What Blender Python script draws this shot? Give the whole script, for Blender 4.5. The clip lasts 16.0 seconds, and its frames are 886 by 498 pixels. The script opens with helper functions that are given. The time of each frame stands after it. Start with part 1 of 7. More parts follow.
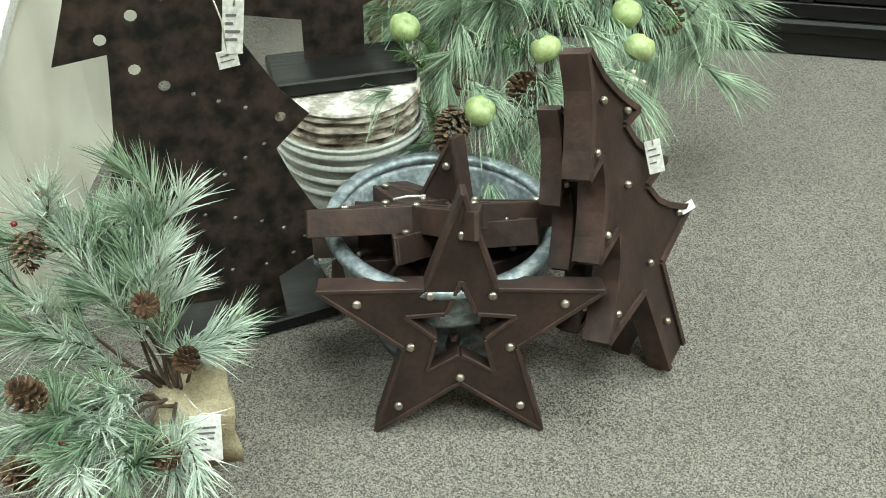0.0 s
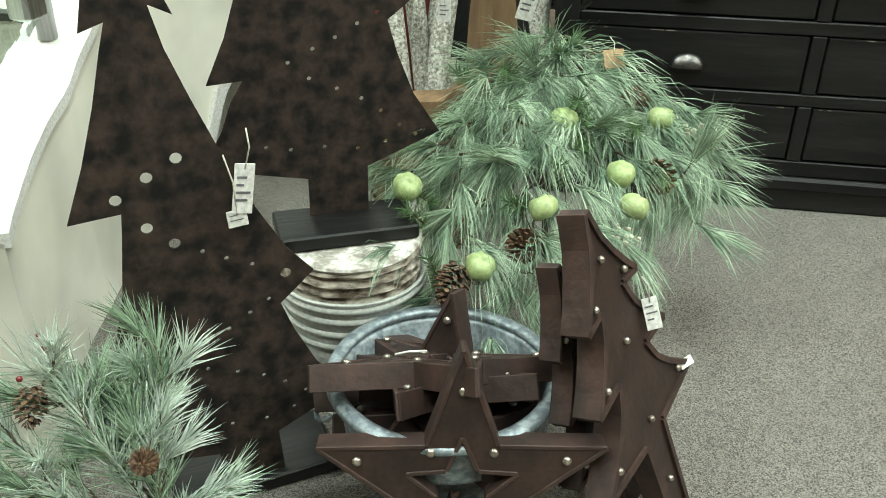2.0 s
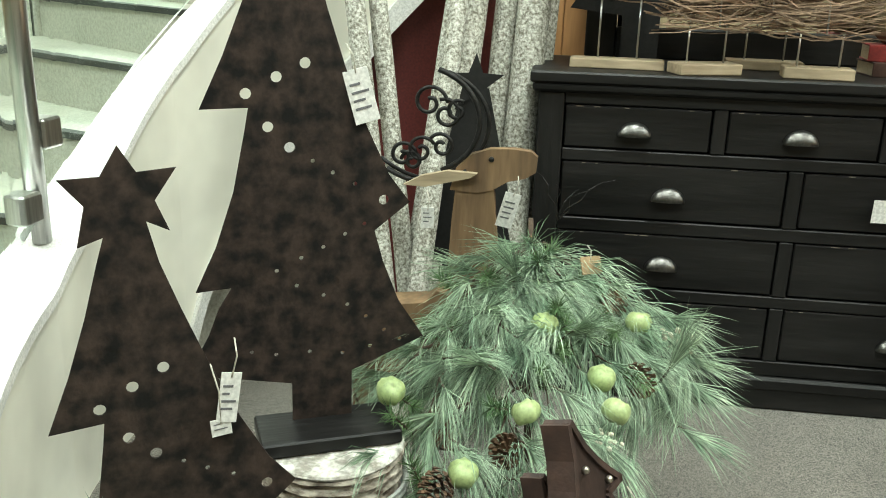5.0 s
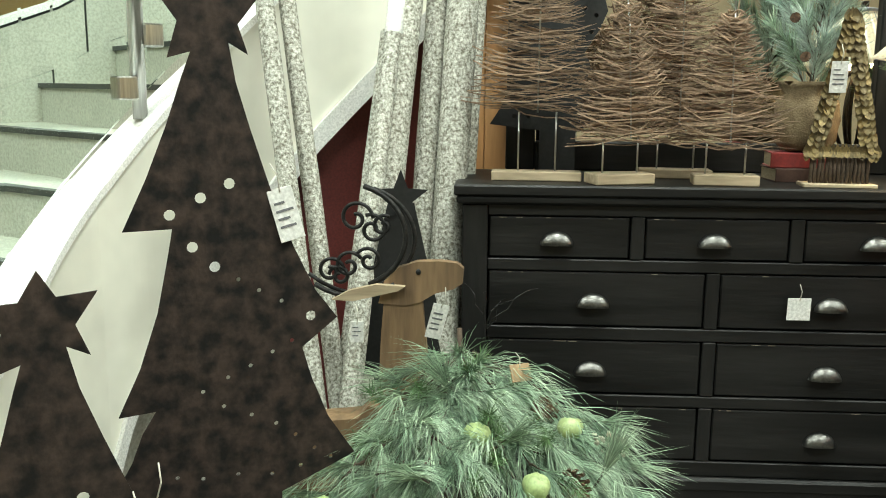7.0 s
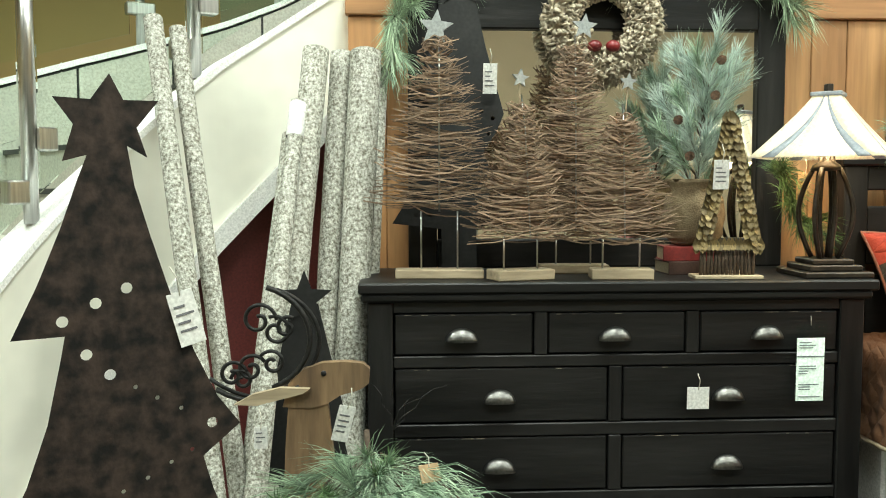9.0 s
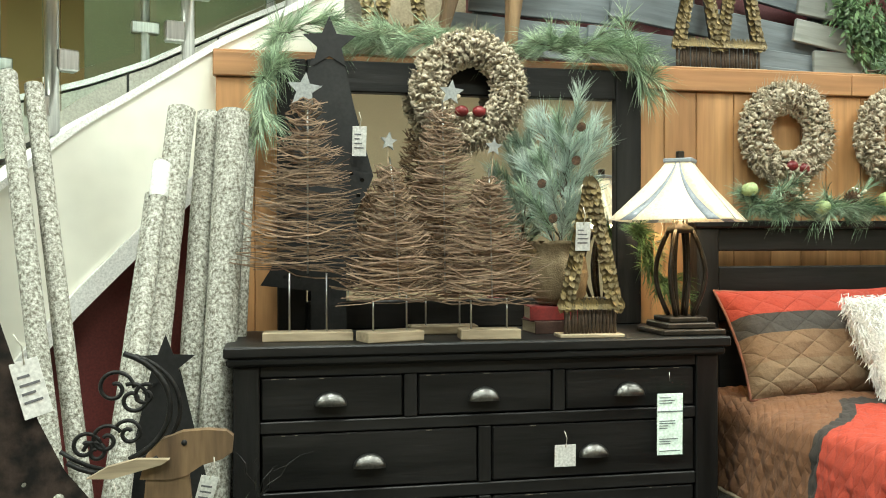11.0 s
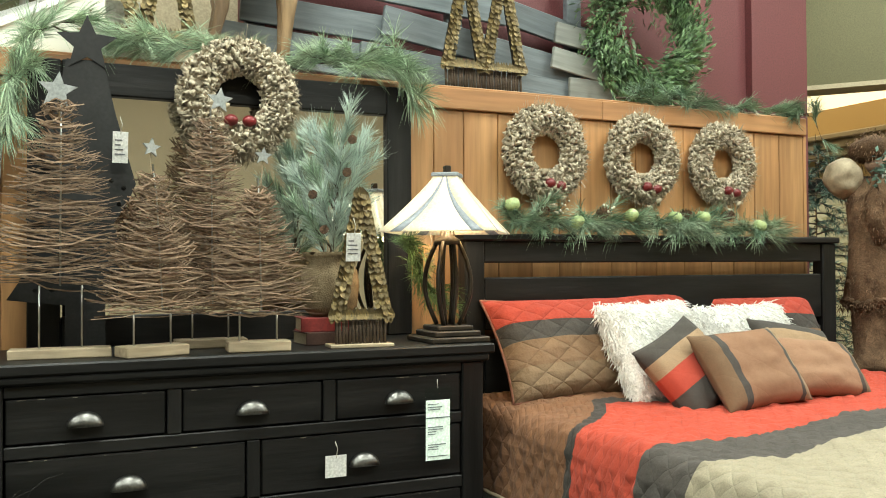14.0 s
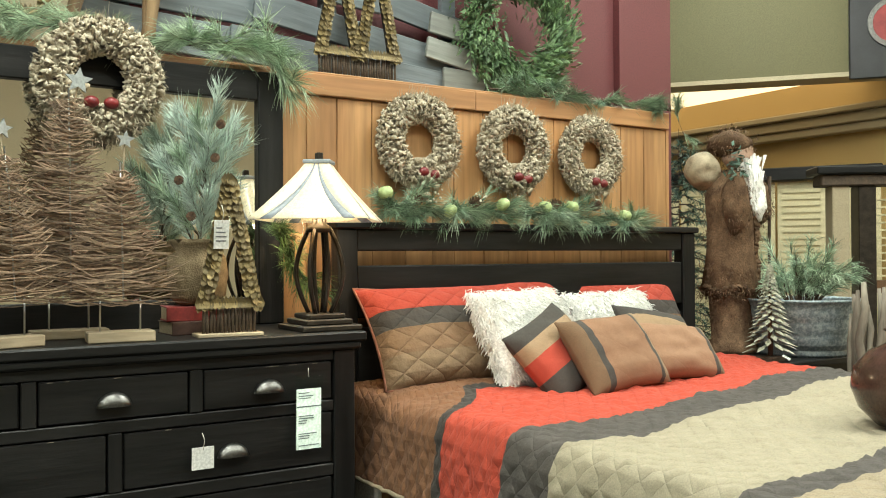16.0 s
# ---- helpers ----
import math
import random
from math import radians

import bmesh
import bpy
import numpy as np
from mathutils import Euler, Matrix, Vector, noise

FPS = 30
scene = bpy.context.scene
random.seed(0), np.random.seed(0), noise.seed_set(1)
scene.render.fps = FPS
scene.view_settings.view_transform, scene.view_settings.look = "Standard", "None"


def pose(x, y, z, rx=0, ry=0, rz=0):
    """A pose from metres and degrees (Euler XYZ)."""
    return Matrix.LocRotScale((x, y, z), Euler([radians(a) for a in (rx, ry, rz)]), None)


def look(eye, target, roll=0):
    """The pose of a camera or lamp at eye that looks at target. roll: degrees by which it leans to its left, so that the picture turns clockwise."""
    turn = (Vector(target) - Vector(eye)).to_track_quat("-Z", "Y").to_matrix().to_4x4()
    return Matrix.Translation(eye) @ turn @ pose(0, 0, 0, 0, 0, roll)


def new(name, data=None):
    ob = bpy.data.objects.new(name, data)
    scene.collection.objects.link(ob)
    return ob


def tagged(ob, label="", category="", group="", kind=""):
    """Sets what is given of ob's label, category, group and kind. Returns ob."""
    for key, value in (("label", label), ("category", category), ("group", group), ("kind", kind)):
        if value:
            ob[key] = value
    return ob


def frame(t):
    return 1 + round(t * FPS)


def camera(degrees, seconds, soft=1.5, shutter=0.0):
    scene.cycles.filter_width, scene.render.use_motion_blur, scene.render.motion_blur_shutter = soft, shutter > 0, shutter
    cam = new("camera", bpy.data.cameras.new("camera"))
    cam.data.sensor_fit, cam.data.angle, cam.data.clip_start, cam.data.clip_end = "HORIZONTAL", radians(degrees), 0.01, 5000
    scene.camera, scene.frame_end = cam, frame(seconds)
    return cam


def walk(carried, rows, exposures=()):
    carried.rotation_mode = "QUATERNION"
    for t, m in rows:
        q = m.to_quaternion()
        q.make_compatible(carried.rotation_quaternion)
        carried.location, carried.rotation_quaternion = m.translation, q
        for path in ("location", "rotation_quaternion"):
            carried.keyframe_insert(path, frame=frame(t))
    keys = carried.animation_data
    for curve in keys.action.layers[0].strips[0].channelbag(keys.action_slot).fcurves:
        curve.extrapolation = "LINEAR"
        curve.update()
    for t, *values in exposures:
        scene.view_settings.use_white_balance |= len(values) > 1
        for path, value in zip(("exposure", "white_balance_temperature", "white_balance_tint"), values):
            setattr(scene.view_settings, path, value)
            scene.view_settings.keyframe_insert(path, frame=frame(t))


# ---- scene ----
cam = camera(52.6, 16.0, soft=1.0)
PATH = [
    (0, (0.099, -2.77, 1.293), (-0.126, -1.227, 0.04), 0.7),
    (0.5, (0.099, -2.776, 1.294), (-0.137, -1.177, 0.115), 0.7),
    (1, (0.094, -2.775, 1.311), (-0.153, -1.134, 0.196), 1.0),
    (1.5, (0.094, -2.778, 1.316), (-0.154, -1.094, 0.266), 1.0),
    (2, (0.096, -2.78, 1.324), (-0.157, -1.06, 0.336), 0.9),
    (2.5, (0.088, -2.777, 1.337), (-0.159, -1.019, 0.416), 1.3),
    (3, (0.083, -2.776, 1.353), (-0.161, -0.988, 0.489), 1.6),
    (3.5, (0.079, -2.778, 1.361), (-0.16, -0.959, 0.564), 1.7),
    (4, (0.079, -2.782, 1.365), (-0.162, -0.938, 0.63), 1.6),
    (6.5, (0.101, -2.812, 1.373), (-0.065, -0.863, 0.959), 0.7),
    (7, (0.103, -2.815, 1.374), (0.002, -0.85, 1.014), 0.5),
    (7.5, (0.106, -2.818, 1.37), (0.042, -0.843, 1.063), 0.2),
    (8, (0.105, -2.821, 1.373), (0.1, -0.837, 1.122), 0.1),
    (8.5, (0.102, -2.821, 1.374), (0.131, -0.83, 1.184), 0.0),
    (9, (0.101, -2.82, 1.373), (0.213, -0.828, 1.233), -0.1),
    (11.5, (0.13, -2.826, 1.384), (0.584, -0.878, 1.391), -0.1),
    (12, (0.128, -2.824, 1.389), (0.669, -0.899, 1.403), -0.1),
    (12.5, (0.133, -2.826, 1.38), (0.769, -0.93, 1.399), -0.1),
    (13, (0.145, -2.837, 1.366), (0.844, -0.963, 1.393), -0.2),
    (13.5, (0.16, -2.84, 1.351), (0.932, -0.996, 1.386), -0.3),
    (14, (0.164, -2.845, 1.345), (1.004, -1.031, 1.382), -0.3),
    (14.5, (0.174, -2.853, 1.34), (1.07, -1.066, 1.378), -0.4),
    (15, (0.179, -2.855, 1.334), (1.132, -1.097, 1.372), -0.4),
    (15.5, (0.185, -2.86, 1.336), (1.199, -1.136, 1.364), -0.3),
    (16, (0.191, -2.864, 1.336), (1.263, -1.176, 1.35), -0.3),
]
walk(cam, [(t, look(eye, target, roll)) for t, eye, target, roll in PATH],
     [(0, 0.08, 6200, 13), (4, 0.03, 6300, 13), (8, 0.06, 6350, 13), (12, 0.0, 6420, 14), (16, 0.0, 6550, 15)])

# ---- light ----
world = bpy.data.worlds.new("hall_air")
world.use_nodes = True
world.node_tree.nodes["Background"].inputs[0].default_value = (0.9, 1.0, 0.9, 1)
world.node_tree.nodes["Background"].inputs[1].default_value = 0.25
scene.world = world
CEILING_Z = 4.6
# the last lamp is unseen, added to brighten the gold walls behind the stairs
CEILING_LAMPS = [(-2.6, -3.6), (0.6, -3.6), (3.8, -3.6), (-2.6, -0.9), (0.6, -0.9), (3.8, -0.9), (6.8, -2.2), (5.6, 1.4), (-3.4, 4.2)]
LAMP_WATTS = 105.0
LAMP_COLOUR = (0.86, 1.0, 0.86)


# ---- materials ----
def material(name, base, other=None, scale=20.0, rough=0.6, metal=0.0, bump=0.15, grain=120.0, stretch=(1, 1, 1),
             stain=0.35, island=0.0, rand=0.0, emit=0.0, sub=0.0, detail=5.0, spec=0.5):
    """Two-tone surface: broad patches, fine grain, bump, and a change from piece to piece."""
    m = bpy.data.materials.new(name)
    m.use_nodes = True
    nt = m.node_tree
    n, l = nt.nodes, nt.links
    b = n["Principled BSDF"]
    other = other or tuple(c * 0.6 for c in base)
    tc = n.new("ShaderNodeTexCoord")
    mp = n.new("ShaderNodeMapping")
    mp.inputs["Scale"].default_value = stretch
    l.new(tc.outputs["Object"], mp.inputs[0])
    n1 = n.new("ShaderNodeTexNoise")
    n1.inputs["Scale"].default_value, n1.inputs["Detail"].default_value = scale, detail
    n2 = n.new("ShaderNodeTexNoise")
    n2.inputs["Scale"].default_value, n2.inputs["Detail"].default_value = grain, 3
    l.new(mp.outputs[0], n1.inputs[0])
    l.new(mp.outputs[0], n2.inputs[0])
    r = n.new("ShaderNodeValToRGB")
    r.color_ramp.elements[0].position, r.color_ramp.elements[1].position = 0.5 - stain / 2, 0.5 + stain / 2
    r.color_ramp.elements[0].color, r.color_ramp.elements[1].color = (*other, 1), (*base, 1)
    l.new(n1.outputs[0], r.inputs[0])
    mix = n.new("ShaderNodeMixRGB")
    mix.blend_type = "MULTIPLY"
    mix.inputs[0].default_value = 0.55
    r2 = n.new("ShaderNodeValToRGB")
    r2.color_ramp.elements[0].position, r2.color_ramp.elements[1].position = 0.3, 0.65
    r2.color_ramp.elements[0].color = (0.45, 0.45, 0.45, 1)
    l.new(n2.outputs[0], r2.inputs[0])
    l.new(r.outputs[0], mix.inputs[1])
    l.new(r2.outputs[0], mix.inputs[2])
    out = mix.outputs[0]
    if island or rand:
        hsv = n.new("ShaderNodeHueSaturation")
        mr = n.new("ShaderNodeMapRange")
        amount = island or rand
        mr.inputs["To Min"].default_value, mr.inputs["To Max"].default_value = 1 - amount, 1 + amount
        src = n.new("ShaderNodeNewGeometry").outputs["Random Per Island"] if island else n.new("ShaderNodeObjectInfo").outputs["Random"]
        l.new(src, mr.inputs[0])
        l.new(mr.outputs[0], hsv.inputs["Value"])
        l.new(out, hsv.inputs["Color"])
        out = hsv.outputs[0]
    l.new(out, b.inputs["Base Color"])
    b.inputs["Roughness"].default_value, b.inputs["Metallic"].default_value = rough, metal
    b.inputs["Specular IOR Level"].default_value = spec
    if sub:
        b.inputs["Sheen Weight"].default_value = sub
    if emit:
        l.new(out, b.inputs["Emission Color"])
        b.inputs["Emission Strength"].default_value = emit
    if bump:
        bp = n.new("ShaderNodeBump")
        bp.inputs["Strength"].default_value, bp.inputs["Distance"].default_value = bump, 0.004
        l.new(n2.outputs[0], bp.inputs["Height"])
        l.new(bp.outputs[0], b.inputs["Normal"])
    return m


def glow(name, colour, strength):
    m = bpy.data.materials.new(name)
    m.use_nodes = True
    b = m.node_tree.nodes["Principled BSDF"]
    b.inputs["Base Color"].default_value = (*colour, 1)
    b.inputs["Emission Color"].default_value = (*colour, 1)
    b.inputs["Emission Strength"].default_value = strength
    return m


def carpet_material():
    m = material("carpet", (0.215, 0.204, 0.184), (0.165, 0.156, 0.141), 3.0, 0.95, bump=0.9, grain=420, stain=0.6)
    n, l = m.node_tree.nodes, m.node_tree.links
    tc = [x for x in n if x.type == "TEX_COORD"][0]
    v = n.new("ShaderNodeTexVoronoi")
    v.inputs["Scale"].default_value = 430
    l.new(tc.outputs["Object"], v.inputs[0])
    ramp = n.new("ShaderNodeValToRGB")
    e = ramp.color_ramp.elements
    e[0].position, e[1].position = 0.1, 0.9
    e[0].color, e[1].color = (0.22, 0.22, 0.22, 1), (1.9, 1.87, 1.8, 1)
    sep = n.new("ShaderNodeSeparateColor")
    l.new(v.outputs["Color"], sep.inputs[0])
    l.new(sep.outputs[0], ramp.inputs[0])
    mul = n.new("ShaderNodeMixRGB")
    mul.blend_type = "MULTIPLY"
    mul.inputs[0].default_value = 0.8
    b = n["Principled BSDF"]
    l.new(b.inputs["Base Color"].links[0].from_socket, mul.inputs[1])
    l.new(ramp.outputs[0], mul.inputs[2])
    l.new(mul.outputs[0], b.inputs["Base Color"])
    return m


def glass_material(name="clear_glass", tint=(0.9, 1.0, 0.95)):
    m = bpy.data.materials.new(name)
    m.use_nodes = True
    n, l = m.node_tree.nodes, m.node_tree.links
    b = n["Principled BSDF"]
    b.inputs["Base Color"].default_value = (*tint, 1)
    b.inputs["Transmission Weight"].default_value = 1.0
    b.inputs["Roughness"].default_value = 0.0
    b.inputs["IOR"].default_value = 1.05
    return m


def mirror_material():
    m = bpy.data.materials.new("mirror")
    m.use_nodes = True
    b = m.node_tree.nodes["Principled BSDF"]
    b.inputs["Base Color"].default_value = (0.86, 0.85, 0.8, 1)
    b.inputs["Metallic"].default_value, b.inputs["Roughness"].default_value = 1.0, 0.015
    return m


M = {}
M["carpet"] = carpet_material()
M["cream"] = material("cream_paint", (0.85, 0.84, 0.735), (0.81, 0.80, 0.695), 1.5, 0.5, bump=0.03, grain=2.5, stain=0.6)
M["white"] = material("white_trim_paint", (0.86, 0.86, 0.83), (0.8, 0.8, 0.77), 2.0, 0.4, bump=0.03, grain=150, stain=0.6)
M["red_wall"] = material("dark_red_paint", (0.16, 0.030, 0.026), (0.13, 0.025, 0.022), 2.0, 0.6, bump=0.05, stain=0.6)
M["burgundy"] = material("burgundy_paint", (0.17, 0.045, 0.05), (0.145, 0.04, 0.044), 1.2, 0.6, bump=0.05, stain=0.7)
M["olive"] = material("olive_paint", (0.14, 0.125, 0.055), (0.12, 0.11, 0.05), 1.0, 0.7, bump=0.04, stain=0.7)
M["gold"] = material("gold_paint", (0.60, 0.42, 0.17), (0.52, 0.36, 0.15), 0.8, 0.7, bump=0.04, stain=0.7)
M["tan"] = material("tan_paint", (0.46, 0.38, 0.25), (0.42, 0.35, 0.23), 0.8, 0.7, bump=0.04, stain=0.7)
M["stone"] = material("stair_stone", (0.50, 0.495, 0.42), (0.41, 0.405, 0.34), 6.0, 0.5, bump=0.08, grain=90, stain=0.5)
M["nosing"] = material("dark_nosing", (0.05, 0.055, 0.05), None, 8.0, 0.6)
M["steel"] = material("brushed_steel", (0.62, 0.62, 0.60), (0.5, 0.5, 0.48), 30, 0.28, 1.0, bump=0.05, stretch=(1, 1, 0.05))
M["pewter"] = material("pewter", (0.22, 0.215, 0.205), (0.13, 0.128, 0.12), 40, 0.38, 1.0, bump=0.1)
M["iron"] = material("black_iron", (0.035, 0.034, 0.033), (0.018, 0.018, 0.018), 60, 0.5, 0.7, bump=0.2)
M["galvanized"] = material("galvanized_zinc", (0.42, 0.48, 0.51), (0.24, 0.29, 0.32), 55, 0.5, 0.6, bump=0.05, stain=0.18, detail=2)
M["bucket"] = material("pale_enamel", (0.58, 0.60, 0.56), (0.50, 0.52, 0.48), 6, 0.45, bump=0.05)
M["rust_black"] = material("rusted_black_sheet", (0.054, 0.037, 0.030), (0.008, 0.0072, 0.0068), 24, 0.7, 0.0, bump=0.3, grain=75, stain=0.26, spec=0.25)
M["plain_black"] = material("matt_black_sheet", (0.018, 0.018, 0.0175), (0.010, 0.010, 0.010), 10, 0.6, 0.0, bump=0.1, grain=80, spec=0.3)
M["black_wood"] = material("black_stained_wood", (0.019, 0.0182, 0.0175), (0.003, 0.003, 0.003), 11, 0.46, bump=0.35, grain=60, stretch=(0.12, 1, 1), stain=0.4, spec=0.28)
M["black_wood_v"] = material("black_stained_wood_upright", (0.019, 0.0182, 0.0175), (0.003, 0.003, 0.003), 11, 0.46, bump=0.35, grain=60, stretch=(1, 1, 0.12), stain=0.4, spec=0.28)
M["worn_edge"] = material("worn_edge", (0.30, 0.26, 0.2), (0.1, 0.09, 0.07), 60, 0.7)
M["barn"] = material("brown_barn_wood", (0.072, 0.037, 0.028), (0.016, 0.009, 0.0075), 14, 0.62, bump=0.5, grain=45, stretch=(1, 1, 1), stain=0.45, rand=0.15)
M["barn_tin"] = material("brown_tin", (0.055, 0.031, 0.025), (0.022, 0.013, 0.011), 11, 0.5, 0.15, bump=0.1, grain=90)
M["raw_wood"] = material("weathered_deer_wood", (0.34, 0.215, 0.11), (0.085, 0.05, 0.026), 11, 0.75, bump=0.5, grain=55, stretch=(1, 1, 0.14), stain=0.45)
M["pale_wood"] = material("pale_sawn_wood", (0.50, 0.40, 0.27), (0.32, 0.25, 0.16), 12, 0.75, bump=0.3, grain=60, stretch=(0.15, 1, 1))
M["cedar"] = material("honey_cedar", (0.61, 0.335, 0.145), (0.40, 0.19, 0.073), 5.5, 0.5, bump=0.2, grain=40, stretch=(1, 1, 0.07), stain=0.4, rand=0.22)
M["cedar_rail"] = material("honey_cedar_rail", (0.50, 0.26, 0.11), (0.36, 0.17, 0.07), 5.5, 0.5, bump=0.2, grain=40, stretch=(0.07, 1, 1), stain=0.4)
M["pallet"] = material("blue_grey_pallet_wood", (0.215, 0.25, 0.27), (0.09, 0.108, 0.12), 6, 0.75, bump=0.5, grain=45, stretch=(0.1, 1, 1), stain=0.5, rand=0.3)
M["bark"] = material("painted_birch_bark", (0.68, 0.68, 0.61), (0.17, 0.155, 0.115), 95, 0.85, bump=1.0, grain=190, stain=0.34, rand=0.10, detail=8)
M["bark_rough"] = material("peeling_birch_bark", (0.55, 0.50, 0.42), (0.09, 0.06, 0.04), 38, 0.85, bump=1.0, grain=90, stretch=(0.7, 0.7, 2.0), stain=0.25)
M["white_bark"] = material("white_bark_top", (0.75, 0.74, 0.68), (0.3, 0.28, 0.24), 30, 0.8, bump=0.4, stain=0.25)
M["twig"] = material("brown_twig", (0.35, 0.24, 0.16), (0.18, 0.118, 0.076), 30, 0.8, bump=0.2, rand=0.5)
M["needle"] = material("frosted_pine_needle", (0.53, 0.66, 0.48), (0.09, 0.19, 0.11), 14, 0.7, bump=0, island=0.6, stain=0.5)
M["needle_green"] = material("green_pine_needle", (0.14, 0.25, 0.09), (0.06, 0.13, 0.05), 14, 0.7, bump=0, island=0.5, stain=0.5)
M["needle_dark"] = material("dark_pine_needle", (0.10, 0.17, 0.13), (0.03, 0.07, 0.05), 14, 0.7, bump=0, island=0.5, stain=0.5)
M["needle_frost"] = material("snowy_pine_needle", (0.74, 0.81, 0.72), (0.40, 0.52, 0.43), 16, 0.7, bump=0, island=0.4, stain=0.5)
M["needle_pale"] = material("pale_pine_needle", (0.66, 0.76, 0.68), (0.34, 0.47, 0.40), 16, 0.7, bump=0, island=0.45, stain=0.5)
M["stem"] = material("brown_stem", (0.11, 0.075, 0.05), None, 30, 0.8)
M["cone"] = material("pine_cone_scale", (0.20, 0.115, 0.062), (0.075, 0.04, 0.024), 30, 0.75, bump=0.2, island=0.35)
M["cone_tip"] = material("pale_cone_tip", (0.4, 0.3, 0.2), (0.2, 0.12, 0.07), 50, 0.75, island=0.3)
M["apple"] = material("green_apple_skin", (0.44, 0.53, 0.25), (0.33, 0.44, 0.18), 9, 0.45, bump=0.03, stain=0.5)
M["berry_red"] = material("red_berry", (0.25, 0.018, 0.02), (0.13, 0.01, 0.012), 20, 0.4, bump=0.0)
M["berry_white"] = material("white_berry", (0.75, 0.72, 0.58), (0.6, 0.56, 0.42), 20, 0.4, bump=0.0)
M["burlap"] = material("burlap", (0.42, 0.345, 0.235), (0.28, 0.225, 0.15), 25, 0.9, bump=0.4, grain=260, island=0.16)
M["pot_burlap"] = material("brown_pot_burlap", (0.27, 0.205, 0.125), (0.17, 0.125, 0.075), 25, 0.95, bump=0.8, grain=180, spec=0.1)
M["pale_burlap"] = material("pale_base_burlap", (0.58, 0.51, 0.36), (0.40, 0.34, 0.22), 18, 0.95, bump=0.9, grain=220, spec=0.1)
M["needle_light"] = material("light_pine_needle", (0.58, 0.70, 0.50), (0.22, 0.36, 0.22), 14, 0.7, bump=0, island=0.5, stain=0.5)
M["needle_mid"] = material("mid_green_pine_needle", (0.30, 0.42, 0.27), (0.09, 0.18, 0.11), 14, 0.7, bump=0, island=0.5, stain=0.5)
M["paper"] = material("white_card", (0.80, 0.80, 0.77), (0.74, 0.74, 0.71), 5, 0.6, bump=0.0)
M["kraft"] = material("kraft_card", (0.44, 0.30, 0.16), None, 8, 0.7, bump=0.0)
M["ink"] = material("grey_ink", (0.16, 0.16, 0.17), (0.13, 0.13, 0.14), 40, 0.7, bump=0.0)
M["string"] = material("cotton_string", (0.72, 0.68, 0.58), None, 60, 0.85)
M["bolt"] = material("bright_bolt", (0.62, 0.57, 0.5), (0.4, 0.36, 0.3), 60, 0.3, 0.9, bump=0.0)
M["metal_leaf"] = material("gold_leaf_tin", (0.17, 0.12, 0.042), (0.06, 0.042, 0.016), 20, 0.45, 0.45, bump=0.15, rand=0.4)
M["bronze"] = material("dark_bronze", (0.065, 0.05, 0.037), (0.03, 0.024, 0.019), 20, 0.45, 0.6, bump=0.1)
M["mirror"] = mirror_material()
M["glass"] = glass_material()
M["star_tin"] = material("silvered_star", (0.55, 0.58, 0.58), (0.38, 0.41, 0.42), 25, 0.4, 0.6, bump=0.1)
M["fur_white"] = material("white_faux_fur", (0.97, 0.96, 0.93), (0.93, 0.92, 0.88), 20, 0.9, bump=0.0, island=0.03)
M["fur_brown"] = material("brown_faux_fur", (0.185, 0.115, 0.07), (0.055, 0.031, 0.019), 16, 0.95, bump=1.0, grain=110, stain=0.5, spec=0.1, island=0.35)
M["book_red"] = material("red_book_cloth", (0.30, 0.03, 0.025), None, 14, 0.6)
M["book_brown"] = material("brown_book_leather", (0.08, 0.04, 0.03), None, 14, 0.5)
M["pages"] = material("book_pages", (0.6, 0.52, 0.36), (0.5, 0.42, 0.28), 60, 0.8, stretch=(1, 1, 8))
M["ceiling_white"] = material("ceiling_paint", (0.72, 0.66, 0.55), (0.68, 0.62, 0.5), 0.7, 0.8, bump=0.03)
M["lamp_glow"] = glow("ceiling_diffuser", (1.0, 0.96, 0.88), 6.0)
M["cove_glow"] = glow("cove_light", (1.0, 0.86, 0.52), 1.5)


# ---- building helpers ----
def thing(name, at=(0, 0, 0), label="", category="", group="", kind="", rz=0.0, rx=0.0, ry=0.0):
    e = new(name)
    e.matrix_basis = pose(*at, rx, ry, rz)
    e.empty_display_size = 0.05
    return tagged(e, label, category, group, kind)


def link_mesh(name, me, mat, parent=None, label="", smooth=False, m=None):
    if smooth:
        me.polygons.foreach_set("use_smooth", [True] * len(me.polygons))
    if mat is not None:
        me.materials.append(M[mat] if isinstance(mat, str) else mat)
    ob = new(name, me)
    if parent is not None:
        ob.parent = parent
    if m is not None:
        ob.matrix_basis = m
    return tagged(ob, label)


def part(name, bm, mat, parent=None, label="", smooth=False, m=None):
    me = bpy.data.meshes.new(name)
    bm.normal_update()
    bm.to_mesh(me)
    bm.free()
    return link_mesh(name, me, mat, parent, label, smooth, m)


def raw(name, verts, faces, mat, parent=None, label="", smooth=False, m=None):
    me = bpy.data.meshes.new(name)
    me.from_pydata(verts, [], faces)
    return link_mesh(name, me, mat, parent, label, smooth, m)


def box(bm, lo, hi, bevel=0.0, m=None):
    """A box from corner to corner with rounded edges."""
    mid = [(a + b) / 2 for a, b in zip(lo, hi)]
    size = [abs(b - a) for a, b in zip(lo, hi)]
    mat = (m or Matrix()) @ Matrix.Translation(mid) @ Matrix.Diagonal((*size, 1))
    r = bmesh.ops.create_cube(bm, size=1.0, matrix=mat)
    if bevel:
        edges = list({e for v in r["verts"] for e in v.link_edges})
        bmesh.ops.bevel(bm, geom=edges, offset=bevel, segments=1, affect="EDGES", profile=0.7)
    return bm


